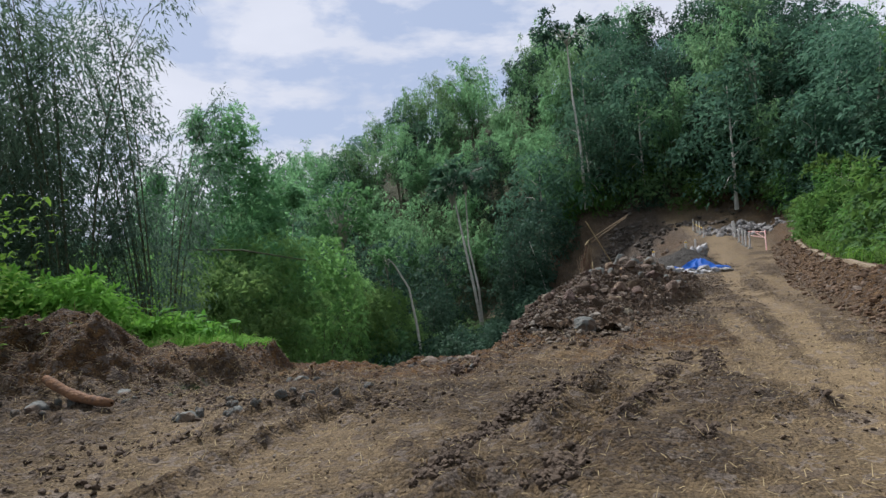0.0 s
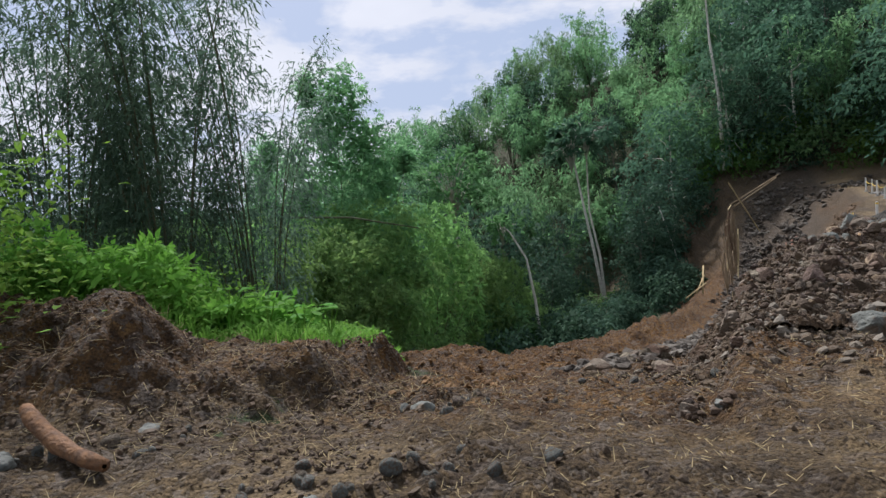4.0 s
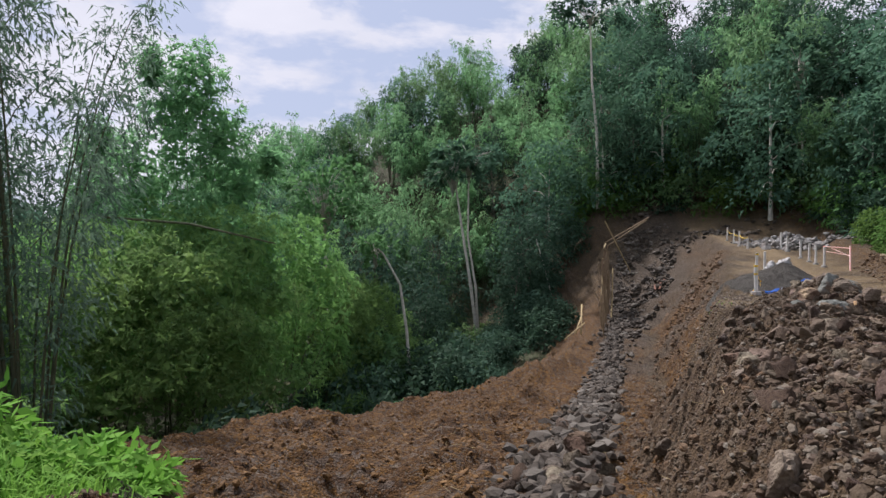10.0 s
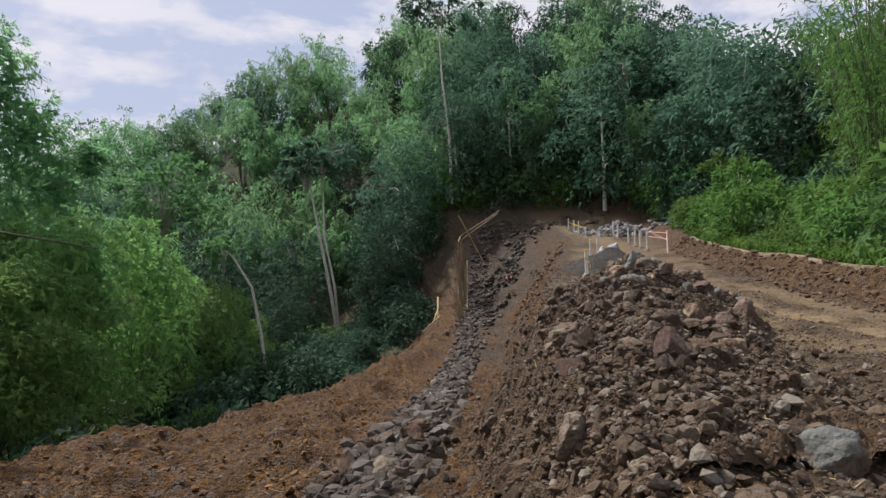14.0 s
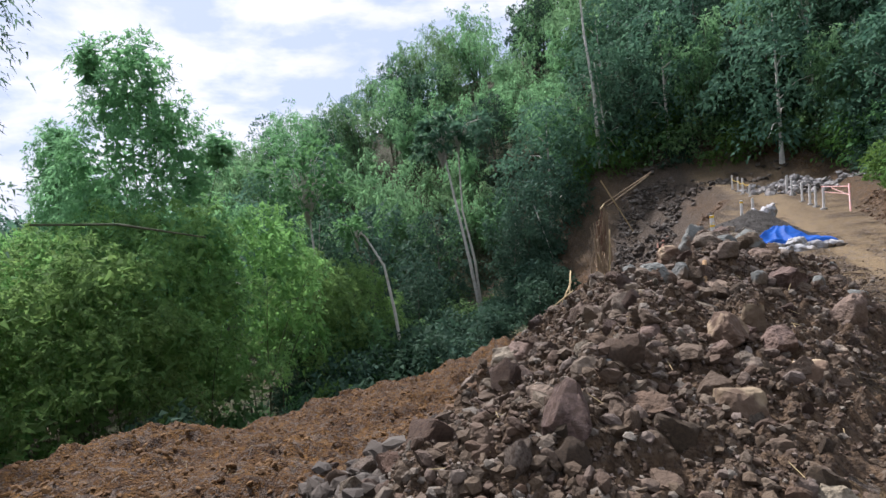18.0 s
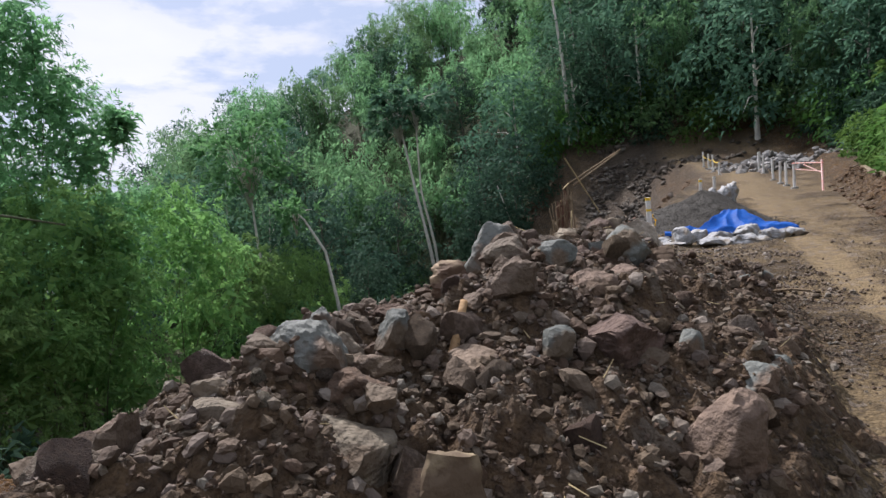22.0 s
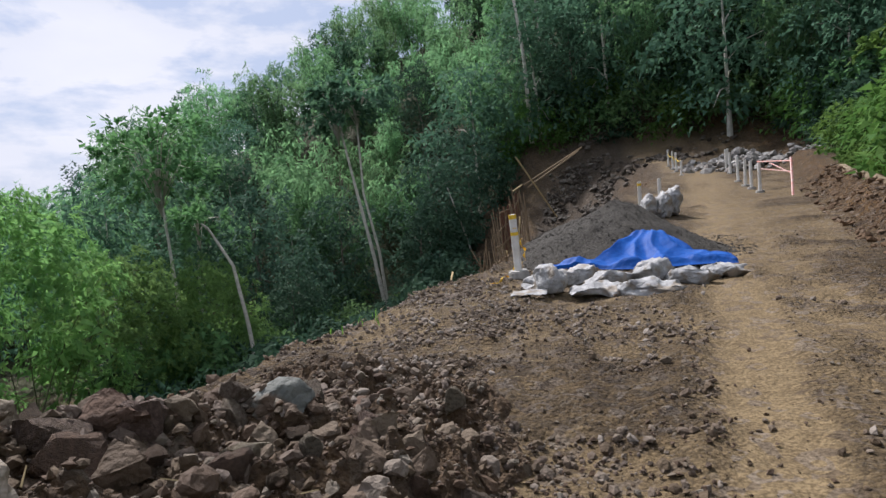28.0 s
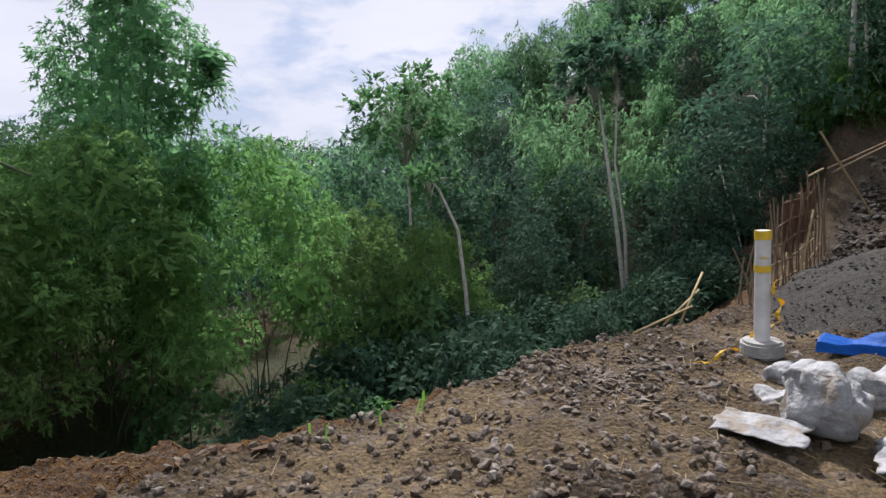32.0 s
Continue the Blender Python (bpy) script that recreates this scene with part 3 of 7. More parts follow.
    # far slope: its dark stones, with the missing sun there added to the grey
    grey = np.maximum(grey, 0.75 * smooth(46, 55, y) * smooth(0.2, 1.5, v) * smooth(80, 70, y) * smooth(1.0, -0.5, v - vr))
    face = smooth(-3.0, -2.2, v - vr) * smooth(0.1, -0.4, v - vr + 0.5 * fbm(x, y, 1.5, 3, 99)) * smooth(36, 44, y) * smooth(66, 60, y)
    grey = np.maximum(grey, 0.75 * smooth(32, 38, y) * smooth(0.2, 1.0, v) * smooth(0.3, -0.4, v - vr) * smooth(-0.5, 0.2, fbm(x, y, 2.0, 3, 117)) * smooth(68, 62, y))
    if detail:
        wash = np.abs(vnoise(y * 1.0 + 0.25 * x, x * 0.12, 0.8, 107)) + 0.5 * np.abs(vnoise(y + 0.3 * x, x * 0.2, 0.35, 109))
        h = h + face * (0.5 * wash - 0.25) + face * 0.12 * np.abs(fbm(x, y, 0.5, 3, 111))
    grey, orange = grey * (1 - 0.5 * face), np.maximum(orange, 0.75 * face * smooth(-0.6, 0.3, fbm(x, y, 2.5, 3, 113)))
    grey = np.maximum(grey, 0.8 * smooth(0.9, 0.2, np.abs(v - vr - 0.6)) * smooth(34, 40, y) * smooth(66, 60, y) * smooth(-0.5, 0.3, fbm(x, y, 1.4, 3, 115)))
    return h, orange, tracks, np.clip(green, 0, 1), grey


def top(x, y):
    return float(land(np.array([x]), np.array([y]))[0][0])


def spread(lo, hi, step, far_lo, far_hi, grow=1.16):
    """Grid lines that are dense from lo to hi and widen outwards."""
    out = list(np.arange(lo, hi, step))
    d, p = step, out[-1]
    while p < far_hi:
        d *= grow
        p += d
        out.append(p)
    d, p = step, out[0]
    left = []
    while p > far_lo:
        d *= grow
        p -= d
        left.append(p)
    return np.array(left[::-1] + out)


gx = np.append(spread(-8.5, 6.5, 0.06, -2500, 6.4, 1.07)[:-1], spread(6.5, 14.0, 0.09, 6.5, 2500, 1.07))
gy = np.append(spread(2, 10, 0.045, -2500, 9.9, 1.07)[:-1], spread(10, 29, 0.09, 10, 2500, 1.07))
GX, GY = np.meshgrid(gx, gy)
gh, g_or, g_tr, g_gr, g_st = land(GX, GY)
nx, ny = len(gx), len(gy)
idx = np.arange(nx * ny).reshape(ny, nx)
ground_me = fast_mesh("ground", np.stack([GX, GY, gh], -1).reshape(-1, 3), np.stack([idx[:-1, :-1], idx[:-1, 1:], idx[1:, 1:], idx[1:, :-1]], -1).reshape(-1, 4), True)
att = ground_me.color_attributes.new("soil", "FLOAT_COLOR", "POINT")
att.data.foreach_set("color", np.stack([g_or, g_tr, g_gr, g_st], -1).astype(np.float32).ravel())


def ground_material():
    m = bpy.data.materials.new("soil")
    m.use_nodes = True
    nt = m.node_tree
    b = nt.nodes["Principled BSDF"]
    b.inputs["Roughness"].default_value, b.inputs["Specular IOR Level"].default_value = 0.92, 0.2
    co = nt.nodes.new("ShaderNodeTexCoord")

    def nz(scale, detail=6, rough=0.6):
        n = nt.nodes.new("ShaderNodeTexNoise")
        n.inputs["Scale"].default_value, n.inputs["Detail"].default_value, n.inputs["Roughness"].default_value = scale, detail, rough
        nt.links.new(co.outputs["Object"], n.inputs["Vector"])
        return n.outputs["Fac"]

    def ramp(f, a, z):
        r = nt.nodes.new("ShaderNodeValToRGB")
        r.color_ramp.elements[0].position, r.color_ramp.elements[1].position = a, z
        nt.links.new(f, r.inputs["Fac"])
        return r.outputs["Color"]

    def mixed(f, a, z, mode="MIX"):
        x = nt.nodes.new("ShaderNodeMixRGB")
        x.blend_type = mode
        for sock, val in zip(x.inputs, (f, a, z)):
            if isinstance(val, tuple):
                sock.default_value = (*val, 1)
            elif isinstance(val, float):
                sock.default_value = val
            else:
                nt.links.new(val, sock)
        return x.outputs["Color"]

    at = nt.nodes.new("ShaderNodeAttribute")
    at.attribute_name = "soil"
    sep = nt.nodes.new("ShaderNodeSeparateColor")
    nt.links.new(at.outputs["Color"], sep.inputs["Color"])
    f1, f2, f3 = ramp(nz(1.1), 0.38, 0.62), ramp(nz(7, 8, 0.7), 0.4, 0.62), ramp(nz(45, 4, 0.7), 0.42, 0.6)
    brown = mixed(f1, (0.17, 0.117, 0.058), (0.092, 0.062, 0.03))
    brown = mixed(f2, brown, (0.044, 0.031, 0.018))
    orange = mixed(f1, (0.215, 0.11, 0.027), (0.108, 0.052, 0.014))
    orange = mixed(f2, orange, (0.046, 0.023, 0.009))
    sandy = mixed(f2, (0.2, 0.147, 0.078), (0.14, 0.101, 0.052))
    green = mixed(f2, (0.05, 0.085, 0.025), (0.055, 0.05, 0.028))
    # stone grey, deepened so that it also holds the far slope's shade
    stone = mixed(f2, (0.088, 0.072, 0.054), (0.046, 0.036, 0.026))
    col = mixed(sep.outputs["Red"], brown, orange)
    col = mixed(at.outputs["Alpha"], col, stone)
    col = mixed(sep.outputs["Green"], col, sandy)
    col = mixed(sep.outputs["Blue"], col, green)
    vo = nt.nodes.new("ShaderNodeTexVoronoi")
    vo.inputs["Scale"].default_value = 26
    nt.links.new(co.outputs["Object"], vo.inputs["Vector"])
    vo2 = nt.nodes.new("ShaderNodeTexVoronoi")
    vo2.inputs["Scale"].default_value = 9
    nt.links.new(co.outputs["Object"], vo2.inputs["Vector"])
    spot, spot2 = ramp(vo.outputs["Distance"], 0.42, 0.30), ramp(vo2.outputs["Distance"], 0.34, 0.22)
    sep2 = nt.nodes.new("ShaderNodeSeparateColor")
    nt.links.new(vo.outputs["Color"], sep2.inputs["Color"])
    sep3 = nt.nodes.new("ShaderNodeSeparateColor")
    nt.links.new(vo2.outputs["Color"], sep3.inputs["Color"])
    pick, pick2 = ramp(sep2.outputs["Red"], 0.74, 0.78), ramp(sep3.outputs["Red"], 0.72, 0.75)
    shade = mixed(sep2.outputs["Green"], (0.04, 0.028, 0.019), (0.21, 0.178, 0.135))
    bare = mixed(sep.outputs["Green"], (1.0, 1.0, 1.0), (0.15, 0.15, 0.15))
    col = mixed(mixed(1.0, bare, mixed(1.0, spot, pick, "MULTIPLY"), "MULTIPLY"), col, mixed(0.3, shade, col))
    col = mixed(mixed(1.0, spot2, pick2, "MULTIPLY"), col, mixed(0.45, mixed(sep3.outputs["Green"], (0.06, 0.042, 0.03), (0.2, 0.17, 0.14)), col))
    col = mixed(0.7, col, mixed(f3, (1.15, 1.15, 1.15), (0.36, 0.33, 0.3)), "MULTIPLY")
    nt.links.new(col, b.inputs["Base Color"])
    bp = nt.nodes.new("ShaderNodeBump")
    bp.inputs["Strength"].default_value, bp.inputs["Distance"].default_value = 1.0, 0.085
    lumps = nt.nodes.new("ShaderNodeMath")
    lumps.operation = "MULTIPLY_ADD"
    lumps.inputs[1].default_value = -0.7
    nt.links.new(vo.outputs["Distance"], lumps.inputs[0])
    nt.links.new(nz(22, 6, 0.7), lumps.inputs[2])
    flatter = nt.nodes.new("ShaderNodeMapRange")
    flatter.inputs["To Min"].default_value, flatter.inputs["To Max"].default_value = 1.0, 0.18
    nt.links.new(sep.outputs["Green"], flatter.inputs["Value"])
    height = nt.nodes.new("ShaderNodeMath")
    height.operation = "MULTIPLY"
    nt.links.new(lumps.outputs[0], height.inputs[0])
    nt.links.new(flatter.outputs["Result"], height.inputs[1])
    nt.links.new(height.outputs[0], bp.inputs["Height"])
    nt.links.new(bp.outputs["Normal"], b.inputs["Normal"])
    return m


ground = tagged(part("ground", ground_me, ground_material()), "churned brown and orange earth with wheel tracks", "ground", kind="structure")


# ---- trees, bamboo and weeds ----
def thing(name, m, label, category, group=""):
    ob = tagged(new(name), label, category, group)
    ob.matrix_basis = m
    return ob


def make_tree(rng, height, radius, lobes, leaves_in_all, leaf, material, bark, base_at=0.35, trunk_r=0.18, lean=0.06, name="tree", spray=0.9):
    """A broadleaved tree: tapered trunk with limbs, crown of leafy lobes with gaps between them."""
    tree = new(name)
    tip = np.array([rng.normal() * lean * height, rng.normal() * lean * height, height * 0.86])
    paths = [[(tip * t * np.array([t, t, 1]), trunk_r * (1 - 0.8 * t) * (1.25 if t == 0 else 1)) for t in np.linspace(0, 1, 6)]]
    crown = []
    for i in range(lobes):
        t = (i + rng.uniform(0.2, 0.8)) / lobes
        a = i * 2.4 + rng.normal() * 0.4
        z = height * (base_at + (0.93 - base_at) * t)
        out = radius * (0.72 * math.sqrt(max(0.05, 1 - (1.7 * t - 0.6) ** 2 * 0.8))) * rng.uniform(0.55, 1.05)
        c = np.array([tip[0] * t + math.cos(a) * out, tip[1] * t + math.sin(a) * out, z])
        r = radius * rng.uniform(0.3, 0.5)
        crown.append((c, (r, r, r * rng.uniform(0.6, 0.85))))
        if i % 3 == 0:
            s = tip * np.clip(t, 0.3, 0.75)
            paths.append([(s, trunk_r * 0.4), ((s + c) / 2 + (0, 0, 0.03 * height), trunk_r * 0.25), (c, trunk_r * 0.08)])
    C, D = lobed(rng, crown, 1.3 / spray**2)
    part("trunk", fast_mesh("trunk", *tubes(paths, 5), True), bark, tree)
    part("crown", fast_mesh("crown", *sprays(rng, C, D, spray, max(5, leaves_in_all // len(C)), leaf, leaf * 0.5)), material, tree)
    return tree


def make_plumes(rng, height, spread_r, culms, leaves_in_all, leaf, material, culm_r=0.06, width=0.3, thick=1.1, spray=0.85, start=0.25, split=False):
    """Hillside bamboo: a fountain of tall culms whose leafy heads nod outwards."""
    clump = new("bamboo_clump")
    paths, C, D = [], [], []
    per = 14
    for i in range(culms):
        a = i * 2.4 + rng.normal() * 0.5
        o = np.array([math.cos(a), math.sin(a), 0.0])
        h, reach = height * rng.uniform(0.62, 1.05), spread_r * math.sqrt(rng.uniform(0.05, 1))
        ts = np.linspace(0, 1, 8)
        line = np.array([o * (0.4 + reach * t**2.2) + np.array([0, 0, h * (1.12 * t - 0.2 * t**4)]) for t in ts])
        paths.append([(p, culm_r * (1 - 0.85 * t)) for p, t in zip(line, ts)])
        k = max(5, int(leaves_in_all / culms / per))
        tt = rng.uniform(start, 1, k) ** 0.8
        P = np.stack([np.interp(tt, ts, line[:, j]) for j in range(3)], 1)
        d = rng.normal(size=(k, 3)) * (1, 1, 0.6) + o * 0.5
        d /= np.linalg.norm(d, axis=1)[:, None]
        C.append(P + d * (thick * rng.uniform(0.2, 1, k) * np.sin(np.clip((tt - start) / (1.08 - start), 0, 1) * math.pi) ** 0.6)[:, None])
        D.append(d)
    if split:
        for p in paths:
            part("culm", fast_mesh("culm", *tubes([p], 5), True), M_CULM, clump)
    else:
        tagged(part("cane", fast_mesh("cane", *tubes(paths, 3), True), M_CULM, clump), kind="stuff")
    part("foliage", fast_mesh("foliage", *sprays(rng, np.concatenate(C), np.concatenate(D), spray, per, leaf, leaf * width, 4, 0.65)), material, clump)
    return clump


def make_thicket(rng, lobes, density, per, leaf, material, spray=0.7, culms=12, foot=(0, 0), inner=1500, width=0.32, culm_r=0.04):
    """A thicket of bamboo: leafy lobes over a fan of arching culms, dim leaves inside."""
    clump = new("bamboo_clump")
    paths = []
    for i in range(culms):
        c, h = lobes[i % len(lobes)]
        e = np.array(c, float) + rng.normal(size=3) * np.array(h) * 0.45
        b = np.array([foot[0] + 0.25 * e[0] + rng.normal() * 0.7, foot[1] + 0.25 * e[1] + rng.normal() * 0.7, -1.0])
        paths.append([(b + (e - b) * (t**1.8, t**1.8, t), culm_r * (1.1 - 0.85 * t)) for t in np.linspace(0, 1, 7)])
    C, D = lobed(rng, lobes, density)
    clouds = [sprays(rng, C, D, spray, per, leaf, leaf * width, 5, 0.55)]
    for c, h in lobes:
        q = rng.normal(size=(inner // len(lobes), 3))
        q *= (rng.uniform(size=len(q)) ** 0.4 / np.linalg.norm(q, axis=1))[:, None]
        clouds.append(leaves(rng, np.array(c) + q * np.array(h) * (0.72, 0.72, 0.8) - (0, 0, 0.15 * h[2]), leaf * 2.4, leaf * 1.0, far=True))
    for p in paths:
        part("culm", fast_mesh("culm", *tubes([p], 4), True), M_CULM, clump)
    part("foliage", fast_mesh("foliage", *join(*clouds)), material, clump)
    return clump


rng = np.random.default_rng(7)


def place(proto, x, y, size, turn, sink=0.3, z=None):
    gz = float(land(np.array([x]), np.array([y]), False)[0][0]) - sink if z is None else z
    return pose(x, y, gz, 0, 0, math.degrees(turn)) @ Matrix.Diagonal((size, size, size, 1))


def settle(ob, m):
    """A placed copy of a plant."""
    loc, q, s = m.decompose()
    c = copy_thing(ob, Matrix.LocRotScale(loc, q, None))
    c.scale = s
    return c


def drop(proto):
    for o in (*proto.children_recursive, proto):
        bpy.data.objects.remove(o)


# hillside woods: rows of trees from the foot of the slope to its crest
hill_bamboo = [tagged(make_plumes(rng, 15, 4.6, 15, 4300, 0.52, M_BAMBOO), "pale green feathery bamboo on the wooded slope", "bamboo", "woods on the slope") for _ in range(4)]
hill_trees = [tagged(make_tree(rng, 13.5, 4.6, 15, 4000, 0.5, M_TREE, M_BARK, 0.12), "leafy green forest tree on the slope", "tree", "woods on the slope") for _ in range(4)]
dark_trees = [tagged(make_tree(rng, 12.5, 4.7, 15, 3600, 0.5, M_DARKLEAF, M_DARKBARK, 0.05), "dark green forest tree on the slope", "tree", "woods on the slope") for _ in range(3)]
for az in np.arange(-62, 74, 3.3):
    rf = float(np.interp(az, HILL_AZ, HILL_RF))
    for k, dr in enumerate((1.5, 11, 20, 29, 38, 47, 56)):
        if az < -25 and k > 4 or (az > 55 and k > 3):
            continue
        a = radians(az + rng.uniform(-1.6, 1.6))
        r = rf + dr + rng.uniform(-3, 3)
        x, y = 3 + r * math.sin(a), 12 + r * math.cos(a)
        if k == 0 and 12 < az < 40:
            r += 3
        pick = rng.uniform()
        bam = 0.82 if -30 < az < 17 else 0.14
        kinds = hill_bamboo if pick < bam else (hill_trees if pick < bam + (0.15 if az < 17 else 0.4) else dark_trees)
        proto = kinds[rng.integers(len(kinds))]
        settle(proto, place(proto, x, y, rng.uniform(0.75, 1.2), rng.uniform(0, 6.28), 0.4))
# woods in the gully below the bank
for x, y, s in [(-6, 66, 1.0), (0, 70, 0.9), (-12, 68, 1.0), (-18, 66, 1.1), (9, 68, 0.85), (-24, 58, 1.1), (-32, 52, 1.1), (-38, 60, 1.1), (-22, 50, 0.9), (12, 72, 0.8), (-46, 50, 1.1), (-2, 61, 0.62), (7, 63.5, 0.6), (-1.5, 57, 0.5), (8.5, 65, 0.6)]:
    # dark kind east of x -8: the gully's shade put into leaf colour
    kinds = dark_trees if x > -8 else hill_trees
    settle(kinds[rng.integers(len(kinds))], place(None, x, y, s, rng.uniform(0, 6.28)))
for x, y, s in [(-24, 26, 0.7), (-27, 21, 0.65), (-22, 15.5, 0.45)]:
    settle(dark_trees[rng.integers(3)], place(None, x, y, s, rng.uniform(0, 6.28)))
for p in hill_bamboo + hill_trees + dark_trees:
    drop(p)
# slim bamboo heads that stand out above the crest
for x, y, h in ((-1.5, 109, 15.5), (1.5, 112, 14.5), (-5.5, 108, 12.5), (16, 118, 13)):
    plume = tagged(make_plumes(rng, h, 1.6, 4, 1500, 0.6, M_TREE, 0.08, 0.34, 0.9, 0.8, 0.45), "slim tall bamboo standing out above the crest", "bamboo", "bamboo on the crest")
    loc, q, sc = place(None, x, y, 1.0, 0).decompose()
    plume.matrix_basis = Matrix.LocRotScale(loc, q, sc)

# the big leafy bamboo thickets below the bank
def lobe_set(rng, R, H, n):
    """Lobes heaped into a lumpy dome."""
    out = [((0, 0, H * 0.46), (R * 0.66, R * 0.66, H * 0.46))]
    for i in range(n):
        a, t = i * 2.4 + rng.normal() * 0.3, (i + 0.5) / n
        r = R * rng.uniform(0.26, 0.42)
        w = math.sqrt(max(0.0, 1 - (0.9 * t) ** 2)) * (R - r * 0.8)
        out.append(((math.cos(a) * w, math.sin(a) * w, H * (0.08 + 0.74 * t)), (r, r, r * 0.85)))
    return out


thicket = [tagged(make_thicket(rng, lobe_set(rng, 5.4, 11.5, 17), 1.1, 45, 0.235, M_THICKET, 0.72, width=0.36), "dense rounded thicket of green bamboo below the bank", "bamboo", "thickets below the bank") for _ in range(3)]
for x, y, z, s, sz in [(-12.6, 36.2, -7.6, 1.08, 1.04), (-10.2, 42.6, -8.0, 0.92, 1.1), (-12.2, 31.2, -6.8, 0.78, 0.8), (-18.2, 34.0, -7.5, 1.0, 0.95), (-17.5, 27.8, -6.5, 0.85, 0.85),
                       (-24.5, 31.0, -7.5, 1.1, 1.05), (-15.0, 23.2, -4.8, 0.66, 0.66), (-20.5, 42.0, -8, 1.1, 1.05), (-8.3, 48.5, -8.6, 0.75, 0.8), (-28, 40, -8, 1.2, 1.1), (-5.6, 54.0, -9.0, 0.62, 0.75)]:
    m = pose(x, y, z, 0, 0, rng.uniform(0, 360)) @ Matrix.Diagonal((s, s, sz, 1))
    settle(thicket[rng.integers(3)], m)
for p in thicket:
    drop(p)
# the tall clump that stands over the thickets
tall = [((0.3, 0.2, 18.8), (1.5, 1.5, 2.2)), ((-0.9, 0.4, 17.0), (1.6, 1.6, 1.8)), ((1.6, 0, 16.0), (1.6, 1.6, 1.7)), ((-0.6, -0.4, 14.3), (2.8, 2.6, 2.2)), ((2.6, 0.2, 13.4), (1.8, 1.8, 1.7)), ((-2.9, 0.4, 13.0), (1.9, 1.9, 1.8)), ((0.4, -0.6, 11.4), (3.4, 3.0, 2.0)), ((-3.6, 0.6, 9.6), (2.2, 2.2, 2.2)), ((3.2, 0.4, 10.0), (2.0, 2.0, 2.0)), ((-0.2, 0, 8.2), (3.6, 3.2, 2.6)), ((4.1, 0.6, 14.4), (0.8, 0.8, 1.0)), ((-2.0, 0.2, 19.4), (0.8, 0.8, 1.3))]
clump = tagged(make_thicket(rng, tall, 1.9, 34, 0.27, M_BAMBOO, 0.75, 16, (0, 0), 2600, 0.33, 0.055), "tall green bamboo clump with nodding tips", "bamboo")
clump.matrix_basis = pose(-14.2, 40.6, -8.2, 0, 0, 0)
far_clump = settle(clump, pose(-22.5, 47, -8.5, 0, 0, 130) @ Matrix.Diagonal((0.9, 0.9, 0.86, 1)))

# tall sparse bamboo, seen against the sky
sparse = [tagged(make_plumes(rng, 22, 4.8, 15, 15500, 0.27, M_GREY, 0.055, 0.22, 0.9, 0.85, 0.26, True), "tall sparse bamboo with thin greyish leaves", "bamboo", "bamboo against the sky") for _ in range(3)]
for x, y, s in [(-11.0, 22.5, 0.9), (-13.0, 20.5, 1.0), (-15.0, 23.5, 1.0), (-17.0, 20.5, 1.05), (-20, 23, 1.05), (-18, 15, 1.0), (-22, 18, 1.1)]:
    settle(sparse[rng.integers(3)], place(None, x, y, s, rng.uniform(0, 6.28)))
for p in sparse:
    drop(p)

# woods and bamboo beyond the far side of the road
road_bam = tagged(make_plumes(rng, 16, 3.4, 16, 5200, 0.3, M_SHRUB, 0.06, 0.24, 0.9, 0.7, 0.15), "tall green bamboo beside the road", "bamboo", "bamboo beside the road")
for x, y, s in [(27, 30, 1.0), (31, 34, 1.1), (33, 29, 1.0), (30, 24, 1.0), (36, 38, 1.1)]:
    settle(road_bam, place(None, x, y, s, rng.uniform(0, 6.28)))
drop(road_bam)

# undergrowth at the foot of the woods
shrubs = []
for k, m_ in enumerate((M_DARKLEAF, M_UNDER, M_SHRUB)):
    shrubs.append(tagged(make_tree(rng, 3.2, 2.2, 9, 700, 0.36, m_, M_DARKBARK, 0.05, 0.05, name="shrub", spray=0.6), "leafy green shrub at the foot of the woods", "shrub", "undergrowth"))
for az in np.arange(11.5, 62, 1.9):
    for k in range(3):
        a = radians(az + rng.uniform(-1, 1))
        r = float(np.interp(az, HILL_AZ, HILL_RF)) - 3.5 + 3.2 * k + rng.uniform(-1, 1) + (4.0 if 12 < az < 34 else 0)
        x, y = 3 + r * math.sin(a), 12 + r * math.cos(a)
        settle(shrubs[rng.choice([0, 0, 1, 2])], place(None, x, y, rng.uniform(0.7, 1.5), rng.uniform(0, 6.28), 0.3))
for k in range(46):
    y = rng.uniform(15, 60)
    x = trench_x(y) - np.interp(y, [15, 27, 34, 45, 60], [9.5, 11, 9.5, 8, 8.5]) - abs(rng.normal()) * 3
    # mostly the dark kind, its colour standing in for shade along the gully
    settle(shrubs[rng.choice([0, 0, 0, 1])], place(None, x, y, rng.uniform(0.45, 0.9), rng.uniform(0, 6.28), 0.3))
for k in range(60):
    y = rng.uniform(13, 48)
    x = float(right_edge(y)) + rng.uniform(2.6, 9)
    settle(shrubs[rng.choice([1, 2, 2])], place(None, x, y, rng.uniform(0.4, 0.95), rng.uniform(0, 6.28), 0.15))
for k in range(150):
    x, y = rng.uniform(-10, 12), rng.uniform(38, 70)
    if trench_x(y) - x > np.interp(y, [38, 50, 70], [7.5, 5.0, 4.0]):
        clearing = 0.6 if 1 < x < 7.5 else 1.25
        # dark leaves only near the trench, in place of the gully's deep shade
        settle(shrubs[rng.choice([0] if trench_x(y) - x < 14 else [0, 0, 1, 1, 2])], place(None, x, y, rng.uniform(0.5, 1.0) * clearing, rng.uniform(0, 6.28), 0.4))
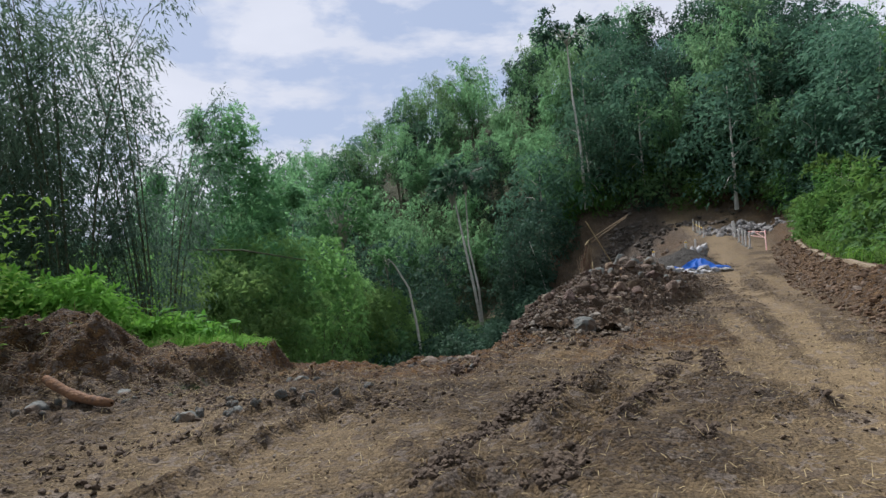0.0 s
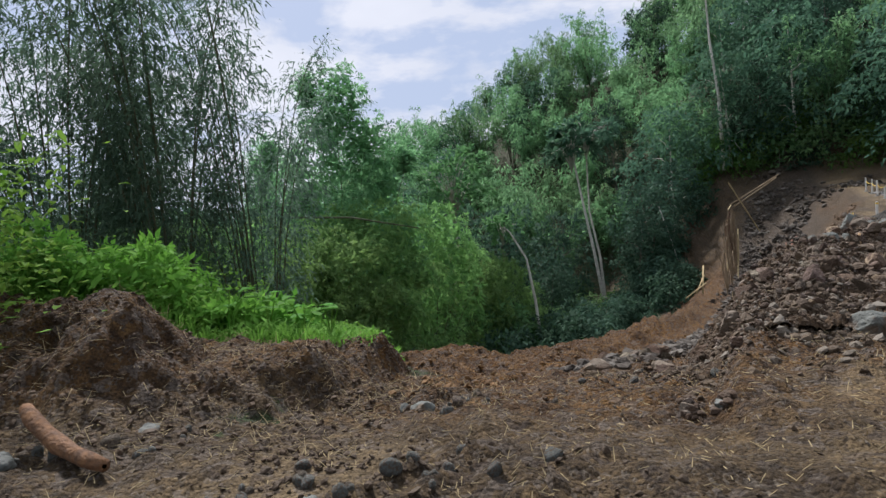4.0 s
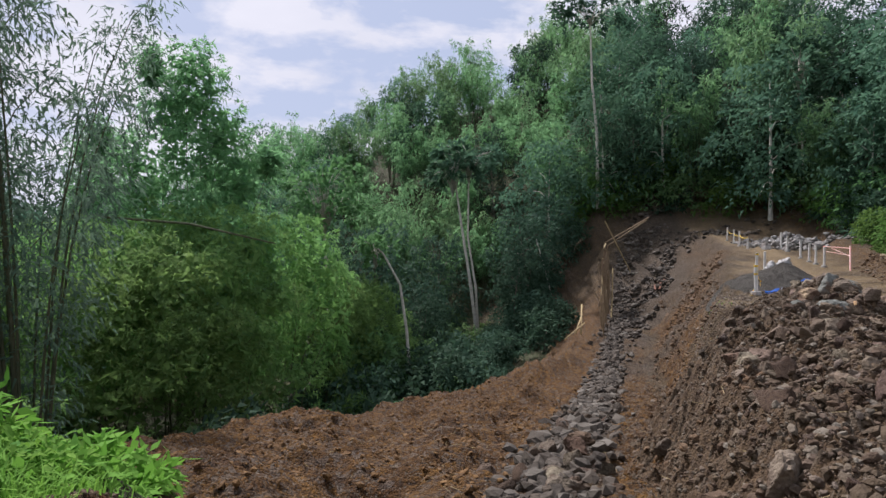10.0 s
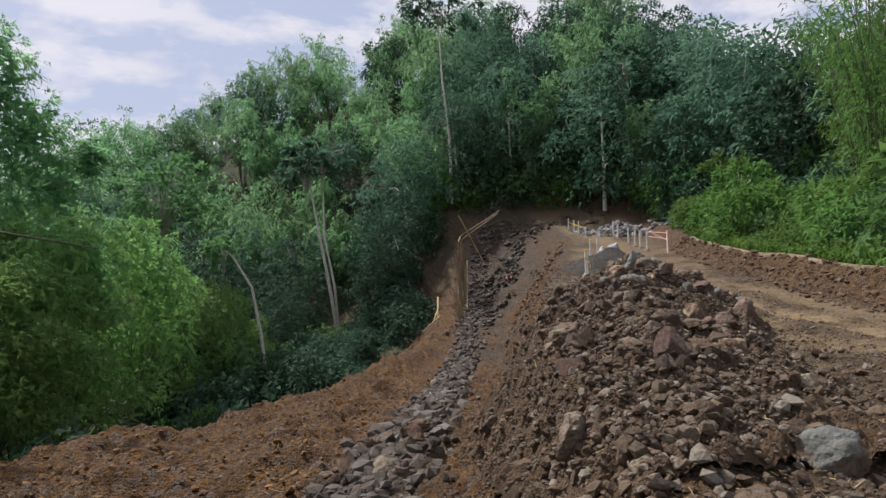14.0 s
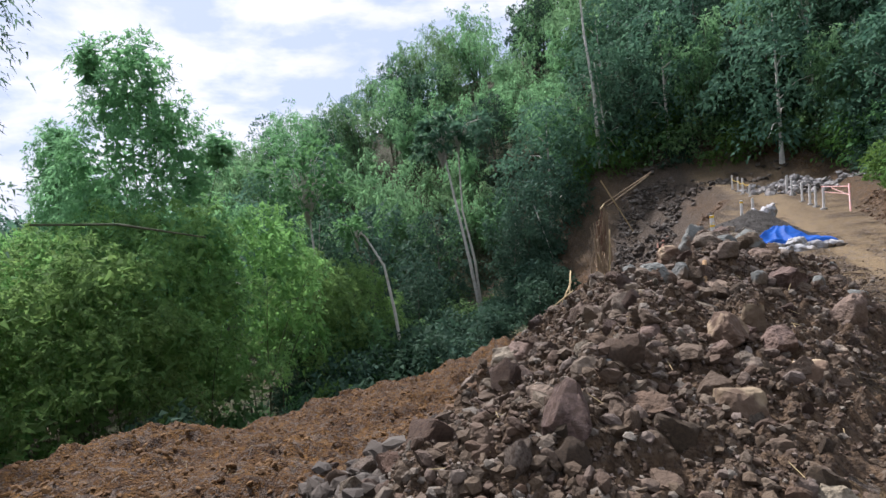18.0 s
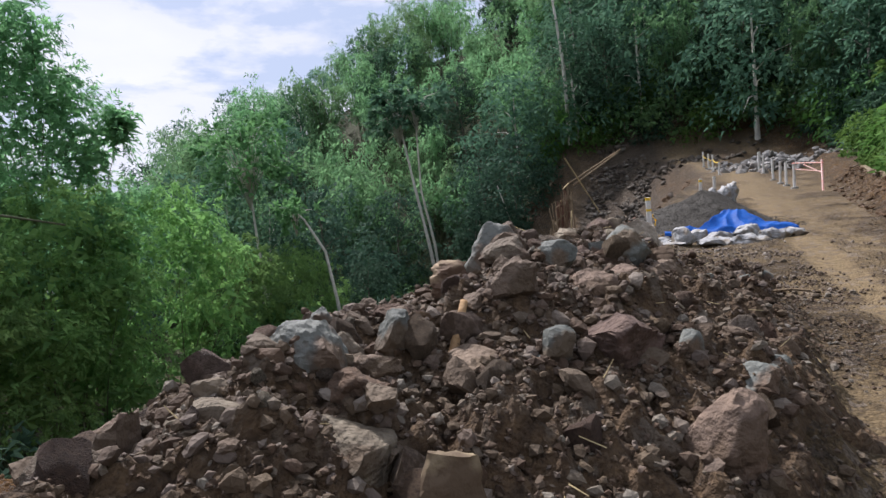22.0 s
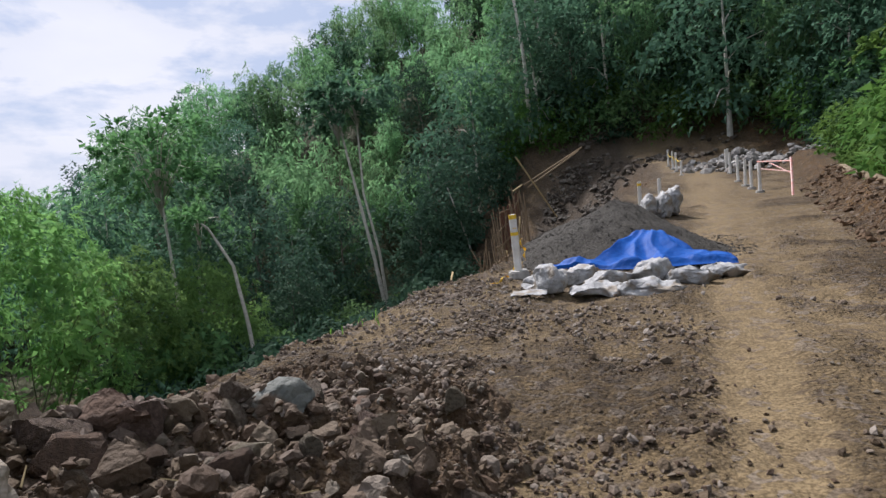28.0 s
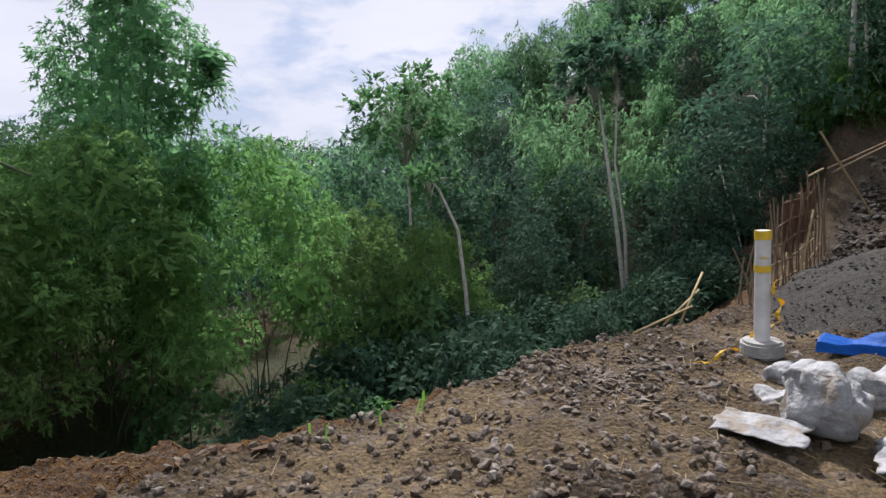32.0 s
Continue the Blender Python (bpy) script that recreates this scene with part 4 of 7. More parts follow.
for x, y, s in ((-4.2, 49.5, 1.2), (-6.0, 50, 1.5), (-7.5, 51, 1.6)):
    settle(shrubs[1], place(None, x, y, s, rng.uniform(0, 6.28), 0.3))
for p in shrubs:
    drop(p)


def lone_tree(path, r0, crown_r, crown_h, clumps, per, leaf, material, bark, label, extra=()):
    """A slender tree along a given trunk line, with a sparse crown at its top."""
    base = np.array(path[0], float)
    tree = thing("tree", Matrix.Translation(base), label, "tree", "pale slender trees")
    pts = [np.array(p, float) - base for p in path]
    n = len(pts)
    runs = [[(p, r0 * (1 - 0.65 * i / (n - 1))) for i, p in enumerate(pts)]]
    tip, cloud = pts[-1], []
    for _ in range(clumps):
        d = rng.normal(size=3)
        d /= np.linalg.norm(d)
        c = tip + d * (crown_r, crown_r, crown_h) * rng.uniform(0.35, 1.0)
        cloud.append((c, d * (1, 1, 0.4) + (0, 0, 0.3)))
        runs.append([(tip - (0, 0, crown_h * rng.uniform(0.6, 1.4)), r0 * 0.25), ((tip + c) / 2, r0 * 0.18), (c, r0 * 0.06)])
    part("trunk", fast_mesh("trunk", *tubes(runs[:1], 7), True), bark, tree)
    part("limb", fast_mesh("limb", *tubes(runs[1:], 4), True), bark, tree)
    part("crown", fast_mesh("crown", *sprays(rng, np.array([c for c, _ in cloud]), np.array([d for _, d in cloud]), crown_r * 0.36, per, leaf, leaf * 0.55, 6, 0.35, False)), material, tree)
    return tree


lone_tree([(18.75, 76.3, 5.4), (18.6, 76.3, 14), (18.0, 76.3, 20), (17.7, 76.3, 28.4)], 0.22, 4.6, 1.5, 20, 60, 0.55, M_DARKLEAF, M_BARK, "tall pale straight tree with a flat crown")
lone_tree([(3.9, 66.5, -8.6), (3.2, 66.5, -3), (2.2, 66.5, 3.5), (1.4, 66.5, 9)], 0.2, 3.0, 2.2, 22, 60, 0.5, M_TREE, M_BARK, "slender pale leaning tree in the gully")
lone_tree([(4.0, 66.8, -8.6), (3.7, 66.8, -3), (2.9, 66.8, 2.0), (3.0, 66.8, 10)], 0.16, 3.0, 2.2, 22, 60, 0.5, M_TREE, M_BARK, "slender pale twin-stemmed tree in the gully")
lone_tree([(-2.4, 51.4, -9.2), (-2.7, 51.4, -5), (-3.2, 51.6, -1.6), (-4.4, 51.8, 0.6), (-5.0, 51.8, 1.2)], 0.14, 1.5, 1.2, 14, 40, 0.4, M_UNDER, M_BARK, "thin pale leaning tree with few leaves")
lone_tree([(-9.6, 58.8, -8.5), (-9.8, 58.8, -2), (-10.0, 58.8, 5.6)], 0.16, 3.6, 2.9, 50, 46, 0.5, M_UNDER, M_BARK, "slender tree with large sparse leaves")
lone_tree([(36.2, 65.5, 3), (36.0, 65.5, 10), (35.6, 65.5, 19)], 0.13, 3.2, 2.5, 22, 60, 0.55, M_TREE, M_BARK, "slender pale tree before the dark woods")
lone_tree([(39.5, 65.5, 3), (39.6, 65.5, 9), (39.9, 65.5, 16)], 0.11, 2.8, 2.2, 20, 60, 0.55, M_DARKLEAF, M_BARK, "slender pale tree before the dark woods")
for x, y, h in ((24.6, 37.5, 4.2), (26.0, 39.5, 4.8)):
    z = float(land(np.array([x]), np.array([y]), False)[0][0])
    lone_tree([(x, y, z - 0.2), (x + 0.1, y, z + h * 0.4), (x + 0.5, y, z + h * 0.7), (x + 0.8, y, z + h * 0.85)], 0.07, 1.9, 1.1, 26, 46, 0.3, M_SHRUB, M_BARK, "young pale-stemmed tree beyond the kerb")
for x, y, h, lx in ((8.2, 66, 7, -0.4), (11.4, 67, 5.5, -1.6)):
    z = float(land(np.array([x]), np.array([y]), False)[0][0])
    tagged(part("dead_trunk", fast_mesh("dead_trunk", *tubes([[(np.array((x, y, z - 0.3)), 0.07), (np.array((x + lx * 0.5, y, z + h * 0.5)), 0.055), (np.array((x + lx, y, z + h)), 0.05)]], 6), True), M_BARK), "bare pale dead trunk in the gully", "dead tree", "dead trunks")
fallen = part("bamboo_culm", fast_mesh("bamboo_culm", *tubes([[(np.array((-14.8, 33.0, 2.6)), 0.06), (np.array((-11.0, 32.5, 2.3)), 0.055), (np.array((-7.4, 32.0, 1.5)), 0.03)]], 6), True), M_CULM)
tagged(fallen, "fallen bamboo culm lying across the thicket", "bamboo culm")


# weeds beside the mound
def leaf_blades(pts, length, width, rise):
    """Broad leaves of four faces, folded along the rib and drooping at the tip."""
    n = len(pts)
    a = rng.uniform(0, 6.28, n)
    L, W = length * rng.uniform(0.6, 1.4, n), width * rng.uniform(0.6, 1.4, n)
    d = np.stack([np.cos(a), np.sin(a), np.zeros(n)], 1)
    s = np.stack([-np.sin(a), np.cos(a), np.zeros(n)], 1)
    u = np.array([0, 0, 1.0])
    k = (rise * rng.uniform(-0.5, 1.6, n))[:, None]
    p0, p1, p2 = pts, pts + d * (L * 0.5)[:, None] + u * k * L[:, None] * 0.5, pts + d * L[:, None] + u * k * L[:, None] * 0.25
    e, f_ = s * W[:, None] * 0.5 + u * 0.12 * W[:, None], -s * W[:, None] * 0.5 + u * 0.12 * W[:, None]
    q = pts + d * (L * 0.22)[:, None] + u * k * L[:, None] * 0.25
    V = np.stack([p0, q + e, p1 + e * 0.95, p2, p1 + f_ * 0.95, q + f_, p1], 1).reshape(-1, 3)
    b = (np.arange(n) * 7)[:, None]
    return V, np.concatenate([b + [0, 1, 2, 6], b + [6, 2, 3, 4], b + [0, 6, 4, 5]])


def weed_bed(n, xs, ys, tall, leaf, name, label, material=M_WEED):
    z = land(xs, ys, False)[0]
    h = tall * rng.uniform(0.15, 1.0, len(xs))
    cloud = leaf_blades(np.stack([xs, ys, z + h], 1), leaf, leaf * 0.45, 0.9)
    return tagged(part(name, fast_mesh(name, *cloud), material), label, "weeds", kind="stuff")


def grass_bed(n, xs, ys, tall, name, label):
    z = land(xs, ys, False)[0] - 0.02
    a, h = rng.uniform(0, 6.28, n), tall * rng.uniform(0.5, 1.3, n)
    d = np.stack([np.cos(a), np.sin(a), np.zeros(n)], 1) * (h * rng.uniform(0.2, 0.9, n))[:, None]
    s = np.stack([-np.sin(a), np.cos(a), np.zeros(n)], 1) * 0.007
    p = np.stack([xs, ys, z], 1)
    up = np.stack([0 * h, 0 * h, h], 1)
    m_, t_ = p + d * 0.35 + up * 0.7, p + d + up * 0.85
    V = np.stack([p - s, p + s, m_ + s, m_ - s, t_ + s * 0.2, t_ - s * 0.2], 1).reshape(-1, 3)
    b = (np.arange(n) * 6)[:, None]
    return tagged(part(name, fast_mesh(name, V, np.concatenate([b + [0, 1, 2, 3], b + [3, 2, 4, 5]])), M_WEED), label, "grass", kind="stuff")


n = 15000
xs, ys = rng.uniform(-13, -3.6, n), rng.uniform(10.2, 14.5, n) + 0.5 * rng.normal(size=n)
hump = 0.5 + 0.5 * vnoise(xs, ys, 1.6, 5)
sel = (ys > np.interp(xs, [-12, -7, -4.2, -3.3], [10.8, 11.1, 11.9, 12.5])) & (ys < 13.2 - 0.3 * (xs + 4)) & (hump > 0.2) & (xs < -3.9)
weed_bed(n, xs[sel], ys[sel], np.interp(xs[sel], [-13, -7.5, -5.5, -4.2, -3.4], [1.8, 1.35, 0.85, 0.5, 0.2]) * (0.7 + 0.6 * vnoise(xs[sel], ys[sel], 0.7, 9)), 0.11, "weeds", "lush bright green broadleaved weeds behind the mound")
n = 1900
xs = rng.uniform(-12.5, -4.0, n)
ys = np.interp(xs, [-12, -7, -4.2, -3.3], [10.9, 11.3, 12.0, 12.5]) + 2.2 * rng.uniform(size=n)
tall = np.interp(xs, [-13, -7.5, -5.8, -4.6, -3.8], [1.9, 1.6, 1.05, 0.42, 0.18]) * (0.75 + 0.45 * vnoise(xs, ys, 0.9, 14)) * rng.uniform(0.3, 1, n)
stalks = np.stack([xs, ys, land(xs, ys, False)[0] + tall], 1)
up = rng.normal(size=(n, 3)) * (0.6, 0.6, 0.3) + (0, 0, 0.5)
tagged(part("weeds", fast_mesh("weeds", *sprays(rng, stalks, up / np.linalg.norm(up, axis=1)[:, None], 0.3, 15, 0.17, 0.075, 5, 0.5, False)), M_WEED), "tall leafy green weeds behind the mound", "weeds", kind="stuff")
n = 6000
xs, ys = -8.3 + rng.normal(size=n) * 0.8, 8.3 + rng.normal(size=n) * 0.9
weed_bed(n, xs, ys, 2.1, 0.15, "weeds", "tall bright green weeds beside the mound")
n = 8000
xs = rng.uniform(-12, -3.45, n)
ys = np.interp(xs, [-12, -7, -5, -4, -3.4], [10.9, 11.1, 10.9, 10.75, 11.1]) + 1.9 * rng.uniform(size=n) ** 1.3
grass_bed(n, xs, ys, np.interp(xs, [-8, -4.2, -3.5], [0.5, 0.36, 0.16]), "grass", "bright green grass behind the mound")
n = 15000
ys = rng.uniform(9, 42, n)
off = 1.4 + 4.5 * rng.uniform(size=n) ** 1.2
xs = right_edge(ys) + off
weed_bed(n, xs, ys, np.interp(off, [1.4, 2.4, 6], [0.35, 1.0, 1.9]) * (0.75 + 0.5 * vnoise(xs, ys, 1.8, 7)), 0.24, "weeds", "tall green weeds beyond the kerb", M_SHRUB)
n = 2500
ys = rng.uniform(12, 34, n)
xs = right_edge(ys) + rng.uniform(1.2, 3.5, n)
grass_bed(n, xs, ys, 0.5, "grass", "green grass beyond the kerb")
n = 60
k = rng.integers(7, size=n)
cx, cy = np.array([7.2, 7.7, 8.2, 7.5, 8.6, 6.9, 8.9])[k], np.array([25.9, 26.6, 27.3, 25.2, 28.0, 24.8, 28.9])[k]
grass_bed(n, cx + rng.normal(size=n) * 0.16, cy + rng.normal(size=n) * 0.16, 0.14, "grass", "small tufts of grass along the edge of the drop")
M_TARO = leaf_mat("taro leaves", (0.06, 0.165, 0.028), (0.12, 0.29, 0.05), vary=0.2, transl=0.4)
TARO = [(-5.0, 12.0, 0.6), (-5.6, 12.0, 0.8), (-6.1, 11.9, 0.95), (-6.8, 11.7, 1.0), (-7.6, 11.6, 1.1), (-4.7, 12.4, 0.4), (-8.6, 11.9, 1.2), (-5.9, 12.7, 0.9), (-7.5, 8.7, 1.3), (-8.1, 8.1, 1.6), (-7.9, 9.3, 1.2), (-7.3, 8.1, 0.9), (-9.2, 11.6, 1.3), (-10.2, 11.9, 1.4), (-4.15, 11.5, 0.55), (-4.6, 11.6, 0.7), (-5.1, 11.5, 0.8), (-5.7, 11.4, 0.9)]
for x, y, h in TARO:
    z = top(x, y)
    ob = thing("taro_plant", pose(x, y, z), "broad-leaved green taro plant among the weeds", "plant", "large-leaved plants")
    for k in range(5):
        a = rng.uniform(0, 6.28)
        e = np.array([math.cos(a) * 0.3 * h, math.sin(a) * 0.3 * h, h * rng.uniform(0.6, 1.0)])
        stem = part("stem", fast_mesh("stem", *tubes([[(np.zeros(3), 0.014), (e * (0.4, 0.4, 0.6), 0.011), (e, 0.007)]], 5), True), M_WEED, ob)
        part("leaf", fast_mesh("leaf", *leaf_blades(e[None], 0.28, 0.17, 0.2)), M_TARO, stem)
# spiky plant beyond the kerb
ob = thing("agave", pose(16.2, 21.8, top(16.2, 21.8)), "silvery green spiky agave beyond the kerb", "plant")
M_AGAVE = mat("agave leaf", (0.26, 0.34, 0.27), (0.2, 0.27, 0.2), scale=3, rough=0.6, bump=0)
for k in range(22):
    a, e = rng.uniform(0, 6.28), rng.uniform(0.3, 1.3)
    d = np.array([math.cos(a) * math.cos(e), math.sin(a) * math.cos(e), math.sin(e)])
    part("leaf", fast_mesh("leaf", *tubes([[(np.zeros(3), 0.03), (d * 0.6, 0.035), (d * 1.15 - (0, 0, 0.1), 0.004)]], 4)), M_AGAVE, ob)


# ---- rocks ----
def ico(sub):
    bm = bmesh.new()
    bmesh.ops.create_icosphere(bm, subdivisions=sub, radius=1)
    v, f = np.array([x.co[:] for x in bm.verts]), np.array([[x.index for x in q.verts] for q in bm.faces])
    bm.free()
    return v, f


ICO = {k: ico(k) for k in (1, 2, 3, 4, 5)}


def rock_shape(rng, sub, cuts=13, round_=0.0, grain=0.05):
    """A broken stone: a ball cut by flat faces, with rough, pitted skin."""
    v, f = ICO[sub]
    v = v * np.array([1.0, rng.uniform(0.72, 0.95), rng.uniform(0.62, 0.88)])
    for _ in range(cuts):
        n = rng.normal(size=3)
        n /= np.linalg.norm(n)
        d = rng.uniform(0.34, 0.6) * (1 - round_) + 0.85 * round_
        over = np.maximum(0, v @ n - d)
        v = v - over[:, None] * n * 0.97
    v = v / np.abs(v).max()
    o = Vector(rng.uniform(-50, 50, 3))
    k = np.array([noise.fractal(Vector(p) * 2.3 + o, 0.7, 2.1, 5) for p in v])
    return v * (1 + grain * k[:, None] * 1.6), f


# the heap's own skin of packed stones and crumbled soil
hx, hy = np.meshgrid(np.arange(0.6, 10.2, 0.024), np.arange(10.9, 24.4, 0.024))
hz = land(hx, hy)[0]
dist = np.full_like(hx, 99.0)
for (x0, y0, h0), (x1, y1, h1) in zip(RIDGE[:-1], RIDGE[1:]):
    ex, ey = x1 - x0, y1 - y0
    t = np.clip(((hx - x0) * ex + (hy - y0) * ey) / (ex * ex + ey * ey), 0, 1)
    dist = np.minimum(dist, np.hypot(hx - x0 - t * ex, hy - y0 - t * ey) - 1.1 - 0.75 * (h0 + (h1 - h0) * t))
trench_side = smooth(0.2, -0.6, hx - np.interp(hy, [q[1] for q in RIDGE], [q[0] for q in RIDGE])) * smooth(12.2, 14.0, hy) * smooth(21, 19, hy)
cover = smooth(0.35, -0.35, dist - 0.85 * trench_side + 0.5 * fbm(hx, hy, 0.9, 3, 301)) * smooth(0.75, 1.35, (hx - trench_x(hy)) * 0.952 + 0.3 * fbm(hx, hy, 0.6, 2, 302))
wx, wy = hx + 0.05 * fbm(hx, hy, 0.25, 3, 311), hy + 0.05 * fbm(hx, hy, 0.25, 3, 312)
bump, sid, mask = np.zeros_like(hx), np.zeros_like(hx), np.zeros_like(hx)
for cell, seed, fill in ((0.2, 401, 0.12), (0.13, 421, 0.3), (0.085, 441, 0.5), (0.05, 461, 0.7)):
    b, i_ = cobble(wx, wy, cell, seed, fill)
    sid, mask = np.where(b > bump * 0.6 + 0.012, i_, sid), np.where(b > bump * 0.6 + 0.012, 1.0, mask)
    bump = np.maximum(bump, b) + 0.35 * np.minimum(bump, b)
crumb = 0.12 * np.abs(fbm(hx, hy, 0.3, 4, 321, 0.6)) + 0.03 * np.abs(vnoise(hx, hy, 0.07, 331))
hz = hz + (0.02 + bump * 0.85 + crumb) * cover - 0.12 * (1 - smooth(0.12, 0.5, cover))
k = np.arange(hx.size).reshape(hx.shape)
F = np.stack([k[:-1, :-1], k[:-1, 1:], k[1:, 1:], k[1:, :-1]], -1)[(cover[:-1, :-1] > 0.03)]
used, back = np.unique(F, return_inverse=True)
skin_me = fast_mesh("rubble_mound", np.stack([hx, hy, hz], -1).reshape(-1, 3)[used], back.reshape(-1, 4), False)
att = skin_me.color_attributes.new("stone", "FLOAT_COLOR", "POINT")
att.data.foreach_set("color", np.stack([sid, mask, 0 * sid, 0 * sid + 1], -1).reshape(-1, 4)[used].astype(np.float32).ravel())
M_HEAP = mat("heap of soil and stones", (0.1, 0.064, 0.033), (0.037, 0.023, 0.0122), scale=14, rough=0.92, bump=1.0, bump_scale=38)
nt = M_HEAP.node_tree
at = nt.nodes.new("ShaderNodeAttribute")
at.attribute_name = "stone"
sp = nt.nodes.new("ShaderNodeSeparateColor")
rp = nt.nodes.new("ShaderNodeValToRGB")
for i_, c in enumerate(((0.052, 0.035, 0.02), (0.084, 0.057, 0.033), (0.098, 0.074, 0.049), (0.132, 0.11, 0.082), (0.072, 0.049, 0.029), (0.18, 0.162, 0.125))):
    e = rp.color_ramp.elements[i_] if i_ < 2 else rp.color_ramp.elements.new(i_ / 5)
    e.position, e.color = i_ / 5, (*c, 1)
soil = [n for n in nt.nodes if n.bl_idname == "ShaderNodeMixRGB"][0]
m1, m2 = nt.nodes.new("ShaderNodeMixRGB"), nt.nodes.new("ShaderNodeMixRGB")
m1.inputs[0].default_value = 0.35
nt.links.new(at.outputs["Color"], sp.inputs["Color"])
nt.links.new(sp.outputs["Red"], rp.inputs["Fac"])
nt.links.new(rp.outputs["Color"], m1.inputs[1])
nt.links.new(soil.outputs["Color"], m1.inputs[2])
nt.links.new(sp.outputs["Green"], m2.inputs[0])
nt.links.new(soil.outputs["Color"], m2.inputs[1])
nt.links.new(m1.outputs["Color"], m2.inputs[2])
nt.links.new(m2.outputs["Color"], nt.nodes["Principled BSDF"].inputs["Base Color"])
tagged(part("rubble_mound", skin_me, M_HEAP), "long heap of dark brown soil and broken stone", "rubble heap")



def heap_at(a, x, y, miss):
    j, i = np.round((np.asarray(x, float) - 0.6) / 0.024).astype(int), np.round((np.asarray(y, float) - 10.9) / 0.024).astype(int)
    inside = (j >= 0) & (i >= 0) & (j < a.shape[1]) & (i < a.shape[0])
    return np.where(inside, a[np.clip(i, 0, a.shape[0] - 1), np.clip(j, 0, a.shape[1] - 1)], miss)


def heap_top(x, y):
    """Height of the heap's skin, or of the ground where the heap does not reach."""
    return np.maximum(land(x, y)[0], heap_at(hz, x, y, -99))


rng = np.random.default_rng(11)
# Paler than the other rock: sun on this boulder is put into its colour.
M_SUNLITROCK = mat("sunlit rock", (0.36, 0.31, 0.24), (0.21, 0.175, 0.13), scale=6, rough=0.85, bump=0.9, bump_scale=24, dark=(0.12, 0.085, 0.055), dark_scale=3.5, cover=0.58)
KINDS = {"t": (M_ROCK, "grey broken boulder smeared with soil"), "g": (M_ROCKG, "smooth greenish grey river boulder"), "p": (M_ROCKB, "purplish brown broken boulder"),
         "k": (M_CLOD, "dark boulder caked with brown soil"), "y": (None, "yellowish sandstone boulder in the rubble"), "w": (M_SUNLITROCK, "large pale grey boulder with a pointed top")}
M_ROCKY = mat("yellowish stone", (0.3, 0.235, 0.14), (0.19, 0.145, 0.085), scale=5, bump=0.5, bump_scale=18, vary=0.2, dark=(0.11, 0.075, 0.045), dark_scale=3.2, cover=0.4)
